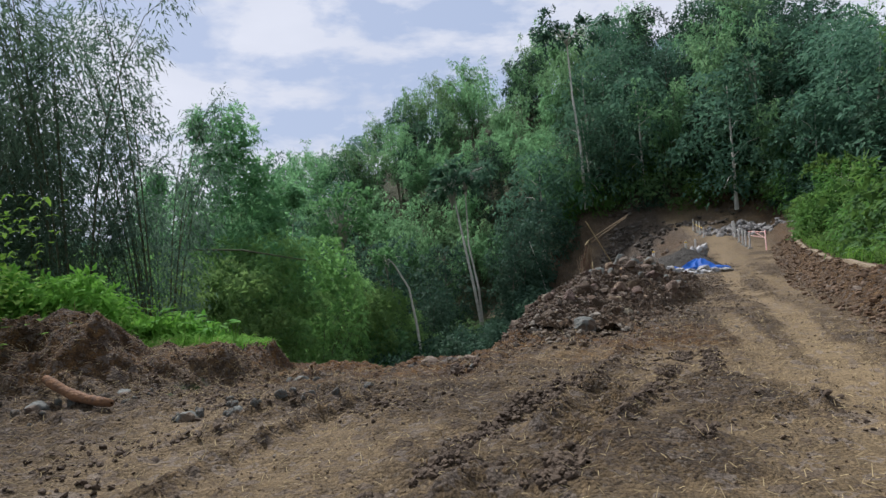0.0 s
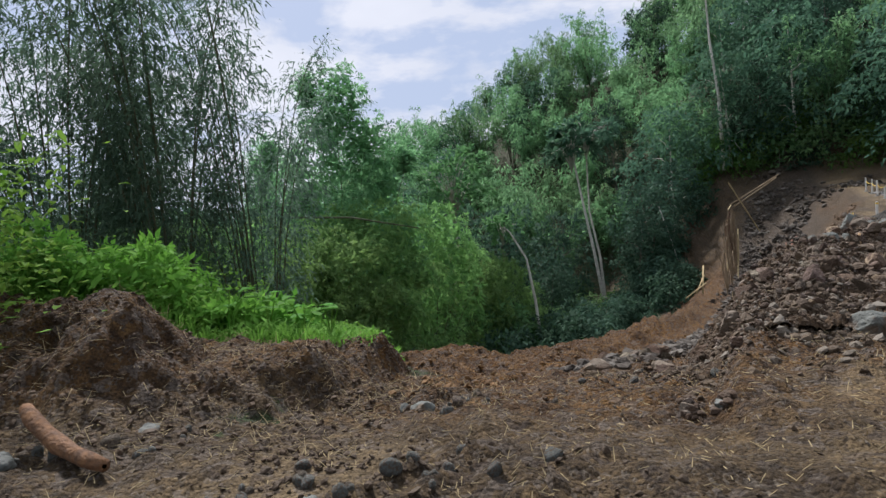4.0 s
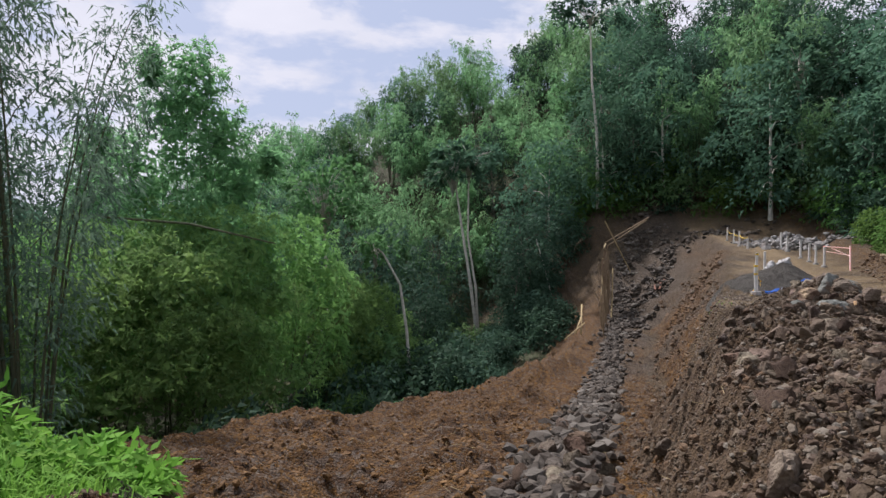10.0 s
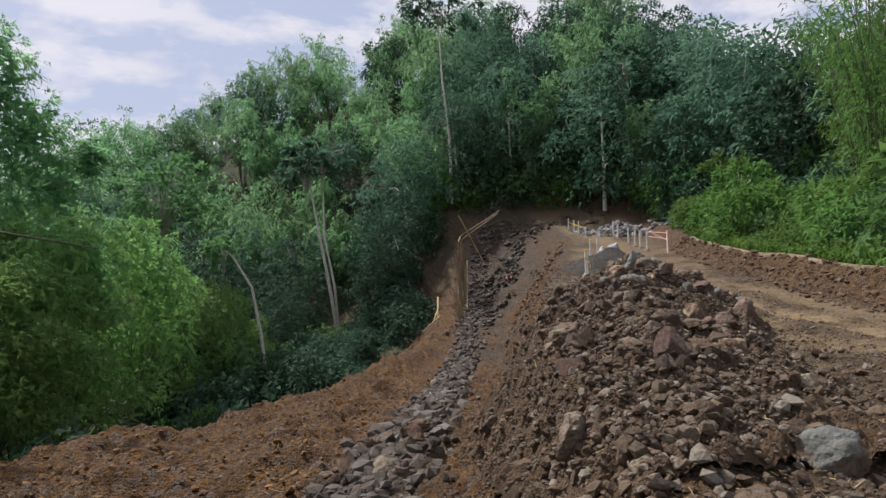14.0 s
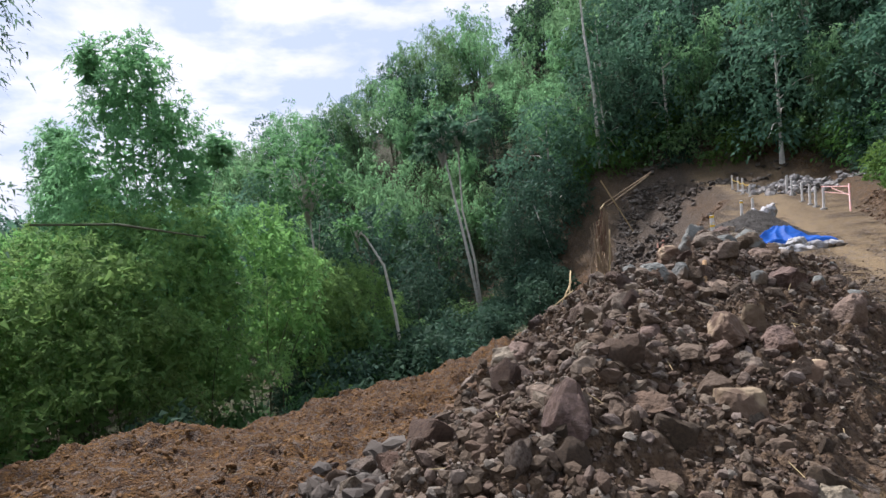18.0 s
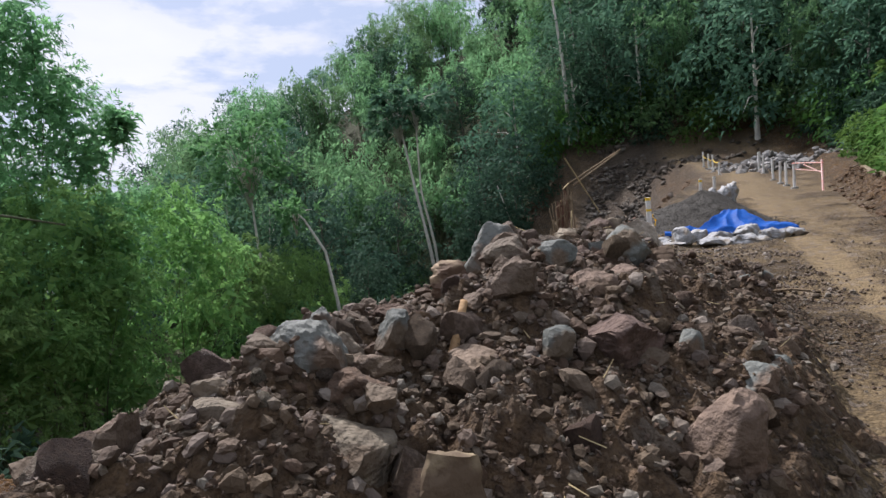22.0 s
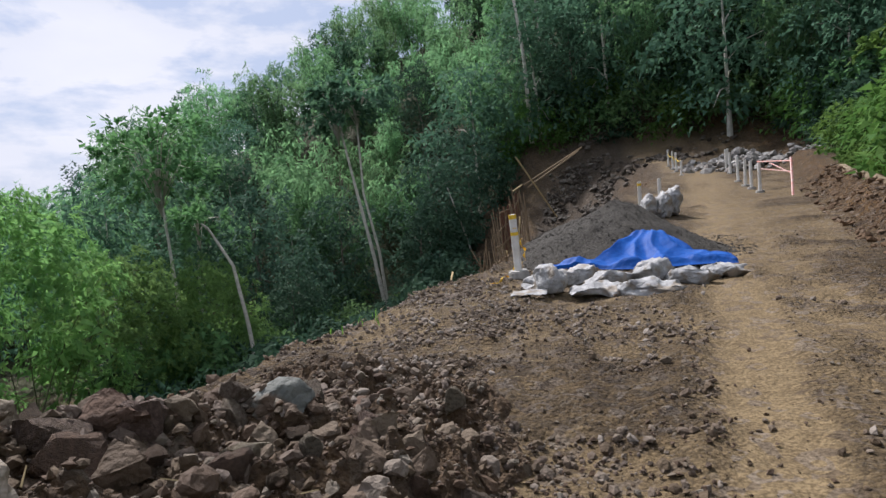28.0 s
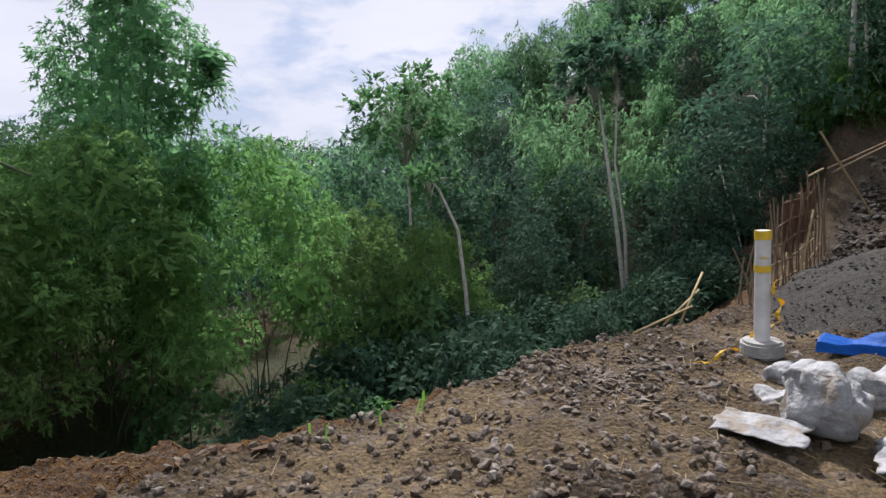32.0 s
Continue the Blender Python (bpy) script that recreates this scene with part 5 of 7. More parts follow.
BOULDERS = [(6.82, 19.38, 0.35, 0.95, "w"), (6.37, 19.13, 0.18, 0.5, "p"), (5.95, 18.82, 0.2, 0.57, "t"), (6.34, 18.33, 0.21, 1, "g"), (6.08, 18.39, 0.14, 0.76, "g"),
            (6.5, 18.46, 0.08, 1, "g"), (6.69, 18.46, 0.19, 0.53, "y"), (6.66, 18.11, 0.25, 0.62, "p"), (6.15, 18.21, 0.14, 0.83, "k"), (6.89, 18.65, 0.08, 0.69, "g"),
            (6.61, 19.01, 0.08, 0.83, "g"), (7.45, 21.0, 0.18, 0.6, "g"), (7.85, 21.35, 0.11, 0.71, "k"), (6.32, 18.67, 0.08, 0.67, "t"), (6.46, 18.79, 0.07, 0.54, "t"),
            (6.34, 18.53, 0.13, 0.45, "p"), (7.72, 18.91, 0.07, 0.88, "g"), (8.15, 19.33, 0.09, 0.93, "g"), (7.54, 18.89, 0.05, 0.75, "t"), (7.79, 18.72, 0.05, 0.83, "t"),
            (7.15, 18.46, 0.07, 1, "g"), (6.81, 18.79, 0.06, 1.59, "k"), (7.24, 19.36, 0.07, 0.55, "y"), (5.95, 18.31, 0.07, 2, "p"), (7.67, 18.76, 0.04, 0.86, "g"),
            (7.25, 19.2, 0.04, 0.71, "t"), (4.1, 15.57, 0.23, 0.9, "g"), (4.19, 15.86, 0.11, 1.22, "t"), (4.34, 15.66, 0.15, 0.77, "p"), (4.45, 16.35, 0.26, 0.7, "k"),
            (4.77, 15.82, 0.21, 0.63, "p"), (5.09, 16.22, 0.15, 0.97, "p"), (5.15, 16.79, 0.19, 0.58, "t"), (5.48, 17.17, 0.18, 0.76, "g"), (5.56, 16.46, 0.16, 0.86, "p"),
            (5.58, 16, 0.21, 0.8, "p"), (5.24, 15.86, 0.09, 1.05, "g"), (6.35, 17.21, 0.21, 0.67, "k"), (5.86, 16.24, 0.09, 1, "k"), (6.26, 15.94, 0.15, 0.67, "g"),
            (6.96, 17.13, 0.13, 1, "k"), (6.11, 17.59, 0.23, 0.5, "p"), (6.55, 16.26, 0.12, 0.95, "g"), (6, 16.11, 0.08, 1, "g"), (5.74, 17.7, 0.1, 1.12, "p"),
            (4.45, 15.85, 0.11, 1.11, "g"), (6.27, 19.7, 0.17, 0.9, "t"), (3.76, 15.13, 0.2, 0.64, "t"), (3.43, 15.07, 0.11, 0.93, "t"), (3.23, 15.41, 0.13, 0.94, "p"),
            (4.8, 17.12, 0.23, 0.7, "y"), (3.49, 14.01, 0.13, 0.9, "p"), (3.76, 14.2, 0.12, 1.12, "p"), (4.21, 14.41, 0.24, 0.8, "y"), (4.68, 14.9, 0.12, 1.44, "y"),
            (4.64, 14.35, 0.19, 0.9, "p"), (4.64, 13.97, 0.17, 0.82, "y"), (5.83, 15.41, 0.18, 1.32, "p"), (2.62, 14.63, 0.19, 0.91, "p"), (3.09, 13.78, 0.15, 0.8, "k"),
            (3.92, 13.79, 0.08, 0.93, "p"), (4.11, 13.79, 0.07, 1.2, "t"), (3.63, 13.85, 0.09, 0.71, "t"), (4.33, 15.1, 0.21, 0.64, "t"), (3, 13.4, 0.06, 0.57, "g"),
            (4.3, 15.35, 0.14, 0.71, "k"), (5.2, 14.51, 0.11, 0.67, "t"), (5.14, 15.82, 0.07, 0.86, "g"), (3.3, 13.53, 0.14, 0.67, "k"), (3.7, 13.18, 0.18, 0.75, "y"),
            (3.16, 13.02, 0.18, 0.67, "k"), (2.62, 13.29, 0.17, 0.75, "p"), (3.71, 12.23, 0.13, 0.86, "t"), (0.22, 14.83, 0.27, 0.72, "t"), (1.07, 17, 0.22, 1, "k"),
            (-0.44, 12.43, 0.21, 0.75, "t"), (1.37, 12.19, 0.19, 1.03, "t"), (1.19, 12.88, 0.21, 0.8, "k"), (0.42, 11.93, 0.18, 0.86, "t"), (1.1, 10.82, 0.11, 1, "p"),
            (1.3, 11.14, 0.14, 0.6, "t"), (2.47, 14.7, 0.2, 1.12, "t"), (2.55, 15.1, 0.2, 0.9, "k"), (-2.33, 9.1, 0.13, 0.69, "g"), (-2.47, 9.06, 0.06, 1.07, "g"),
            (0.23, 14.61, 0.29, 0.6, "t"), (-0.51, 11.93, 0.17, 0.6, "k"), (1.22, 17.87, 0.32, 0.72, "k"), (0.4, 11.57, 0.19, 0.71, "k"), (0.05, 8.7, 0.09, 0.59, "t"),
            (0.34, 8.73, 0.08, 0.8, "g"), (2.09, 11.51, 0.11, 0.75, "y"), (2.5, 10.9, 0.2, 0.85, "g"), (-2.94, 6.6, 0.15, 0.5, "g"), (-2.44, 6.7, 0.09, 0.86, "g"),
            (-4.93, 6.98, 0.13, 0.75, "g"), (-4.4, 7.9, 0.12, 0.5, "g"), (5.05, 17.0, 0.2, 1.3, "g"), (4.0, 16.2, 0.11, 0.9, "g"),
            (4.75, 17.0, 0.15, 0.8, "t"), (5.65, 18.65, 0.18, 0.6, "p"), (7.0, 20.2, 0.16, 1.0, "k"), (6.5, 20.3, 0.15, 0.8, "t")]
for x, y, r, q, k in BOULDERS:
    material, label = KINDS[k]
    v, f = rock_shape(rng, 5 if r > 0.22 else 4 if r > 0.09 else 3, 9 if k == "g" else 12, 0.3 if k == "g" else 0.05, 0.13 if k == "k" else 0.085)
    v = v / np.abs(v).max(0) * (r * 1.05, r * rng.uniform(0.8, 1.0), r * min(max(q, 0.6), 1.35))
    ob = part("boulder", fast_mesh("boulder", v, f, True), material or M_ROCKY)
    tagged(ob, label, "boulder", "boulders in the rubble")
    ob.data.set_sharp_from_angle(angle=radians(34))
    ob.matrix_basis = pose(x, y, float(heap_top(x, y)) + r * (min(q, 1.2) * 0.5 - 0.28), rng.uniform(-16, 16), rng.uniform(-16, 16), rng.uniform(-35, 35))

round_shapes = []
for k in range(4):
    v, f = rock_shape(rng, 3, 7, 0.55, 0.02)
    me = fast_mesh("stone", v, f, True)
    me.materials.append(M_ROCKG if k < 3 else M_ROCK)
    round_shapes.append(me)
for cx, cy, s, m in ((-2.6, 6.75, 0.35, 20), (-4.9, 7.0, 0.3, 14), (-4.2, 7.6, 0.3, 8), (-2.0, 7.1, 0.4, 10), (-1.9, 9.3, 0.35, 10), (0.2, 11.0, 0.6, 14)):
    for _ in range(m):
        x, y, r = cx + rng.normal() * s, cy + rng.normal() * s * 0.6, 0.03 + 0.06 * rng.uniform() ** 2
        ob = tagged(new("stone", round_shapes[rng.integers(4)]), "rounded greenish grey stone on the churned ground", "stone", "rounded stones")
        ob.matrix_basis = pose(x, y, top(x, y) + r * 0.2, *rng.uniform(0, 360, 3)) @ Matrix.Diagonal((r, r, r * 0.8, 1))

# broken stones of the heap and of the wall's footing, picked near the path
shapes = []
for k in range(10):
    v, f = rock_shape(rng, 3, 12, 0.12 * (k % 3), 0.08)
    me = fast_mesh("stone", v, f, True)
    me.set_sharp_from_angle(angle=radians(26))
    me.materials.append((M_ROCK, M_ROCKB, M_CLOD, M_CLOD, M_ROCKB)[k % 5])
    shapes.append(me)
SHAPE_LABEL = ("grey broken stone in the rubble", "purplish broken stone in the rubble", "dark soil-caked stone in the rubble", "soil-caked brown stone in the rubble", "purplish broken stone in the rubble")


def heap_point(rng):
    k = rng.integers(len(RIDGE) - 1)
    (x0, y0, _), (x1, y1, _) = RIDGE[k], RIDGE[k + 1]
    t = rng.uniform()
    return x0 + (x1 - x0) * t + rng.normal() * 0.85, y0 + (y1 - y0) * t + rng.normal() * 0.6


EYE_LINE = [(-1.3, 7.8), (1.4, 9.0), (3.4, 11.4), (5.4, 13.7), (7.5, 16.3), (8.9, 18.9), (9.2, 21.9)]


def clear(x, y, r=0.7):
    return min(math.hypot(x - a, y - b) for a, b in EYE_LINE) > r


count = 0
while count < 299:
    if count < 245:
        x, y = heap_point(rng)
        r = (0.045 + 0.15 * rng.uniform() ** 2.8) * (0.7 if y > 20.5 else 1)
    else:
        y = rng.uniform(14.5, 27)
        x = trench_x(y) + rng.normal() * 0.45
        r = 0.07 + 0.16 * rng.uniform() ** 1.6
    if not clear(x, y) or (count < 245 and heap_at(cover, x, y, 0) < 0.3):
        continue
    k = rng.integers(10)
    ob = tagged(new("stone", shapes[k]), SHAPE_LABEL[k % 5], "stone", "stones in the rubble")
    ob.matrix_basis = pose(x, y, float(heap_top(x, y)) + r * 0.18, *rng.uniform(0, 360, 3)) @ Matrix.Diagonal((r, r, r, 1))
    count += 1


def scatter(name, material, pts, sizes, label, category, flat=0.8, base=None, jag=0.35):
    """Very many small lumps in one mesh."""
    n = len(pts)
    base, tri = (ICO1_V, ICO1_F) if base is None else base
    V = np.repeat(base[None], n, 0) * (1 + rng.uniform(-jag, jag, (n, len(base), 1)))
    V = V * (sizes[:, None, None] * np.stack([np.ones(n), rng.uniform(0.6, 1, n), rng.uniform(0.45, 0.9, n) * flat], 1)[:, None, :])
    for i, j, reach in ((0, 2, 0.7), (1, 2, 0.7), (0, 1, 6.28)):
        a = rng.uniform(-reach, reach, n)
        c, s = np.cos(a)[:, None], np.sin(a)[:, None]
        V[..., i], V[..., j] = V[..., i] * c - V[..., j] * s, V[..., i] * s + V[..., j] * c
    V = V + pts[:, None, :]
    F = tri[None] + (np.arange(n) * len(base))[:, None, None]
    ob = part(name, fast_mesh(name, V.reshape(-1, 3), F.reshape(-1, 3), False), material)
    return tagged(ob, label, category, kind="stuff")


bm = bmesh.new()
for p in ((1, 0, 0), (-1, 0, 0), (0, 1, 0), (0, -1, 0), (0, 0, 1), (0, 0, -1)):
    bm.verts.new(p)
bm.verts.ensure_lookup_table()
bm.verts.index_update()
for a in (0, 1):
    for b in (2, 3):
        for c in (4, 5):
            bm.faces.new((bm.verts[a], bm.verts[b], bm.verts[c]))
bmesh.ops.recalc_face_normals(bm, faces=bm.faces[:])
ICO1_V = np.array([x.co[:] for x in bm.verts])
ICO1_F = np.array([[x.index for x in q.verts] for q in bm.faces])
bm.free()


def on_ground(x, y, r, lift=0.25):
    return np.stack([x, y, heap_top(x, y) + r * lift], 1)


def heap_cloud(n, sx, sy):
    k = rng.integers(len(RIDGE) - 1, size=n)
    R = np.array(RIDGE)
    t = rng.uniform(size=(n, 1))
    p = R[k, :2] * (1 - t) + R[k + 1, :2] * t + rng.normal(size=(n, 2)) * (sx, sy)
    return p[:, 0], p[:, 1]


def speck_mat(name, stops):
    """Small stones, each its own shade."""
    m = mat(name, stops[0], scale=14, bump=0.5, bump_scale=40)
    nt = m.node_tree
    geo, rp = nt.nodes.new("ShaderNodeNewGeometry"), nt.nodes.new("ShaderNodeValToRGB")
    while len(rp.color_ramp.elements) < len(stops):
        rp.color_ramp.elements.new(0.5)
    for i, c in enumerate(stops):
        rp.color_ramp.elements[i].position, rp.color_ramp.elements[i].color = i / max(1, len(stops) - 1), (*c, 1)
    old = [n for n in nt.nodes if n.bl_idname == "ShaderNodeMixRGB"][0]
    mul = nt.nodes.new("ShaderNodeMixRGB")
    mul.inputs[0].default_value = 0.35
    nt.links.new(geo.outputs["Random Per Island"], rp.inputs["Fac"])
    nt.links.new(rp.outputs["Color"], mul.inputs[1])
    nt.links.new(old.outputs["Color"], mul.inputs[2])
    nt.links.new(mul.outputs["Color"], nt.nodes["Principled BSDF"].inputs["Base Color"])
    return m


M_SPECK = speck_mat("mixed rubble", [(0.09, 0.062, 0.036), (0.055, 0.038, 0.022), (0.118, 0.085, 0.051), (0.07, 0.049, 0.029), (0.14, 0.115, 0.084), (0.22, 0.2, 0.16)])
M_SOILBIT = speck_mat("crumbled soil", [(0.082, 0.053, 0.029), (0.052, 0.033, 0.018), (0.11, 0.072, 0.04)])
M_ROADBIT = speck_mat("road gravel", [(0.13, 0.096, 0.06), (0.07, 0.049, 0.03), (0.17, 0.132, 0.09), (0.1, 0.072, 0.045), (0.22, 0.19, 0.15)])
M_REDBIT = speck_mat("crumbled orange soil", [(0.15, 0.08, 0.026), (0.07, 0.035, 0.013), (0.21, 0.115, 0.04), (0.1, 0.052, 0.018)])
M_HEAPBIT = speck_mat("dark clods", [(0.092, 0.058, 0.034), (0.04, 0.025, 0.015), (0.115, 0.08, 0.053), (0.05, 0.032, 0.019), (0.17, 0.14, 0.115), (0.07, 0.043, 0.025), (0.24, 0.21, 0.17)])
M_BANKBIT = speck_mat("bank soil", [(0.12, 0.07, 0.034), (0.08, 0.047, 0.024), (0.15, 0.1, 0.06), (0.1, 0.058, 0.028), (0.2, 0.17, 0.135)])
M_STONEBIT = speck_mat("grey footing stones", [(0.055, 0.043, 0.031), (0.112, 0.095, 0.074), (0.034, 0.027, 0.02), (0.19, 0.172, 0.143), (0.07, 0.051, 0.034), (0.13, 0.117, 0.096)])

def on_heap(x, y):
    return ((x - trench_x(y)) * 0.952 > 1.0) & clear_many(x, y)


def clear_many(x, y):
    E = np.array(EYE_LINE)
    return np.min(np.hypot(x[:, None] - E[:, 0], y[:, None] - E[:, 1]), 1) > 0.6


n = 34000
x, y = heap_cloud(n, 1.25, 1.0)
r = 0.006 + 0.02 * rng.uniform(size=n) ** 2.5
k = on_heap(x, y)
scatter("crumbs", M_HEAPBIT, on_ground(x, y, r, 0.6)[k], r[k], "fine crumbs of dark soil on the heap", "soil", flat=1.0)
n = 9000
x, y = heap_cloud(n, 1.2, 1.0)
r = 0.014 + 0.035 * rng.uniform(size=n) ** 3
k = on_heap(x, y)
scatter("rubble", M_SPECK, on_ground(x, y, r, 0.4)[k], r[k], "loose brown rubble and broken stone on the heap", "rubble", flat=1.0, base=ICO[1])
n = 2300
x, y = heap_cloud(n, 0.95, 0.75)
r = 0.03 + 0.06 * rng.uniform(size=n) ** 3
k = on_heap(x, y) & (heap_at(cover, x, y, 0) > 0.15) & (fbm(x, y, 0.8, 3, 471) > -0.15)
scatter("rubble", M_HEAPBIT, on_ground(x, y, r, 0.3)[k], r[k], "fist-sized dark clods and stones on the heap", "rubble", flat=1.0, base=(rock_shape(rng, 2, 9, 0.1, 0.1)[0], ICO[2][1]), jag=0.07)
M_BROKEN = speck_mat("broken stone", [(0.11, 0.079, 0.05), (0.062, 0.041, 0.024), (0.145, 0.114, 0.078), (0.088, 0.058, 0.036), (0.19, 0.155, 0.107), (0.066, 0.045, 0.028), (0.125, 0.09, 0.062)])
for _ in range(4):
    n = 120
    x, y = heap_cloud(n, 0.85, 0.75)
    r = 0.04 + 0.1 * rng.uniform(size=n) ** 2.4
    k = on_heap(x, y) & (heap_at(cover, x, y, 0) > 0.2)
    scatter("rubble", M_BROKEN, on_ground(x, y, r, 0.3)[k], r[k], "head-sized broken stones packed in the heap", "rubble", flat=1.2, base=(rock_shape(rng, 3, 11, 0.05, 0.1)[0], ICO[3][1]), jag=0.03)
B = np.array([q[:3] for q in BOULDERS])
a, d = rng.uniform(0, 6.28, (len(B), 34)), rng.uniform(0.65, 1.25, (len(B), 34))
x, y = (B[:, :1] + B[:, 2:] * d * np.cos(a)).ravel(), (B[:, 1:2] + B[:, 2:] * d * np.sin(a)).ravel()
r = 0.015 + 0.045 * rng.uniform(size=len(x)) ** 2
k = x > 0
scatter("soil_crumbs", M_HEAPBIT, on_ground(x, y, r, 0.3)[k], r[k], "soil crumbled round the boulders", "soil", flat=1.0, base=ICO[1], jag=0.3)
n = 11000
x, y = 3.0 + 2.4 * rng.normal(size=n), 10.6 + 1.6 * rng.normal(size=n)
r = 0.01 + 0.07 * rng.uniform(size=n) ** 4
k = (fbm(x, y, 1.1, 3, 473) > -0.2) & (y < 14) & (rng.uniform(size=n) < smooth(8.6, 12, y)) & (x < 2.2 + (y - 9) * 0.8 + 0.6 * fbm(x, y, 0.8, 2, 475)) & (x - trench_x(y) > 0.9) & (x < 8)
scatter("rubble", M_SPECK, on_ground(x, y, r, 0.3)[k], r[k], "broken stone and soil spilled from the heap", "rubble", base=ICO[1])
n = 6500
x, y = rng.uniform(-5, 9, n), 1.5 + 11.5 * rng.uniform(size=n)
r = 0.005 + 0.024 * rng.uniform(size=n) ** 5
keep = (fbm(x, y, 1.5, 3, 91) > -0.25) & (x < right_edge(y) + 0.5)
scatter("pebbles", M_SPECK, on_ground(x, y, r)[keep], r[keep], "pebbles and crumbs of soil on the churned ground", "pebbles")
n = 4500
y = rng.uniform(13, 30, n)
x = np.interp(y, [13, 20, 30], [6.5, 10, 14]) + rng.normal(size=n) * 1.9
r = 0.005 + 0.03 * rng.uniform(size=n) ** 5
keep = (x < right_edge(y) + 0.4) & ((x - trench_x(y)) > 3.6) & (land(x, y)[2] < 0.8)
scatter("pebbles", M_SPECK, on_ground(x, y, r)[keep], r[keep], "pebbles scattered over the dirt road", "pebbles")
n = 22000
x, y = rng.uniform(-5, 7.5, n), 2.3 + 9.5 * rng.uniform(size=n) ** 0.9
r = 0.003 + 0.013 * rng.uniform(size=n) ** 3
keep = (fbm(x, y, 0.7, 4, 92, 0.7) > -0.1) & (x < right_edge(y) + 0.3)
scatter("soil_crumbs", M_SOILBIT, on_ground(x, y, r, 0.4)[keep], r[keep], "fine crumbs of soil on the trodden clay", "soil")
n = 16000
y = rng.uniform(13, 31, n)
x = np.interp(y, [13, 20, 31], [6.3, 9.6, 14]) + rng.normal(size=n) * 1.8
r = 0.004 + 0.016 * rng.uniform(size=n) ** 3.5
keep = (fbm(x, y, 0.9, 4, 94, 0.7) > -0.1) & (x < right_edge(y) + 0.4) & ((x - trench_x(y)) > 3.2) & (land(x, y)[2] < 0.8)
scatter("soil_crumbs", M_ROADBIT, on_ground(x, y, r, 0.4)[keep], r[keep], "fine gravel and crumbs of soil on the road", "soil")
# clods thrown up by a tracked machine: two long ridges, bars between them, loose patches
RIDGES = (((-0.65, 3.7), (-0.21, 4.2), (0.33, 5.39), (1.17, 6.53), (2.44, 8.45)), ((0.6, 3.9), (0.85, 4.44), (1.31, 5.03), (2.1, 6.34), (2.55, 7.04), (3.3, 8.3)), ((1.5, 3.2), (1.83, 4.41), (2.32, 5.47), (3.24, 7.34), (4.0, 9.2)))
px, py, pr = [], [], []
for k, line in enumerate(RIDGES):
    P = np.array(line)
    t = rng.uniform(0, len(P) - 1.001, 3400)
    t = t[vnoise(t * 3, t * 0 + k, 0.8, 65) > (-0.35, 0.0, 0.1)[k]]
    i = t.astype(int)
    q = P[i] + (P[i + 1] - P[i]) * (t - i)[:, None] + rng.normal(size=(len(t), 2)) * 0.055
    px.append(q[:, 0])
    py.append(q[:, 1])
    pr.append(0.006 + 0.034 * rng.uniform(size=len(t)) ** 2.6)
A, Bq = np.array(RIDGES[0]), np.array(RIDGES[1])
for k in range(24):
    y0 = 4.2 + 0.2 * k
    if rng.uniform() < 0.3:
        continue
    p = np.array([np.interp(y0, A[:, 1], A[:, 0]), y0])
    q = np.array([np.interp(y0 - 0.28, Bq[:, 1], Bq[:, 0]), y0 - 0.28])
    t = rng.uniform(0.12, 0.62 + 0.35 * rng.uniform(), 34)[:, None]
    w = p + (q - p) * t + rng.normal(size=(34, 2)) * 0.02
    px.append(w[:, 0])
    py.append(w[:, 1])
    pr.append(0.009 + 0.02 * rng.uniform(size=34) ** 2)
for cx, cy, s, m in ((-0.85, 6.46, 0.28, 170), (-2.97, 5.48, 0.4, 200), (-2.8, 7.3, 0.5, 240), (-3.26, 4.67, 0.4, 160), (2.23, 6.2, 0.25, 110), (-0.15, 10.4, 0.8, 200), (-0.5, 6.6, 0.3, 120), (1.45, 7.1, 0.35, 140), (-1.9, 7.1, 0.5, 200), (-2.6, 9.6, 0.5, 200), (3.2, 5.0, 0.5, 120)):
    px.append(cx + rng.normal(size=m) * s)
    py.append(cy + rng.normal(size=m) * s * 0.7)
    pr.append(0.007 + 0.035 * rng.uniform(size=m) ** 3.5)
x, y, r = np.concatenate(px), np.concatenate(py), np.concatenate(pr)
M_WETBIT = speck_mat("damp clods", [(0.075, 0.052, 0.031), (0.05, 0.034, 0.021), (0.1, 0.07, 0.043)])
scatter("soil_clods", M_WETBIT, on_ground(x, y, r, 0.35), r, "dark damp clods thrown up by a tracked machine", "soil", flat=0.8, base=ICO[1], jag=0.4)
n = 8500
y = 9.5 + 24 * rng.uniform(size=n) ** 1.3
x = trench_x(y) - rng.uniform(0.5, 7.5, n)
r = 0.01 + 0.06 * rng.uniform(size=n) ** 4
keep = (y > 12.8) | (x > -2.8)
scatter("soil_crumbs", M_REDBIT, on_ground(x, y, r)[keep], r[keep], "crumbled orange soil on the bench", "soil", base=ICO[1], jag=0.4)
n = 6500
y = 12.5 + 40 * rng.uniform(size=n) ** 1.4
x = trench_x(y) + rng.uniform(0.4, 1, n) * np.interp(y, [12, 20, 36, 52], [2.4, 2.8, 5.4, 8.2])
r = 0.012 + np.interp(y, [12, 30, 50], [0.06, 0.1, 0.22]) * rng.uniform(size=n) ** 3.5
keep = fbm(x, y, 1.6, 3, 121) > -0.25
scatter("soil_clods", M_BANKBIT, on_ground(x, y, r)[keep], r[keep], "clods of brown soil fallen on the cut bank", "soil", base=ICO[1], jag=0.4)
n = 6000
x, y = rng.uniform(-9, -2.5, n), rng.uniform(7.3, 12.3, n)
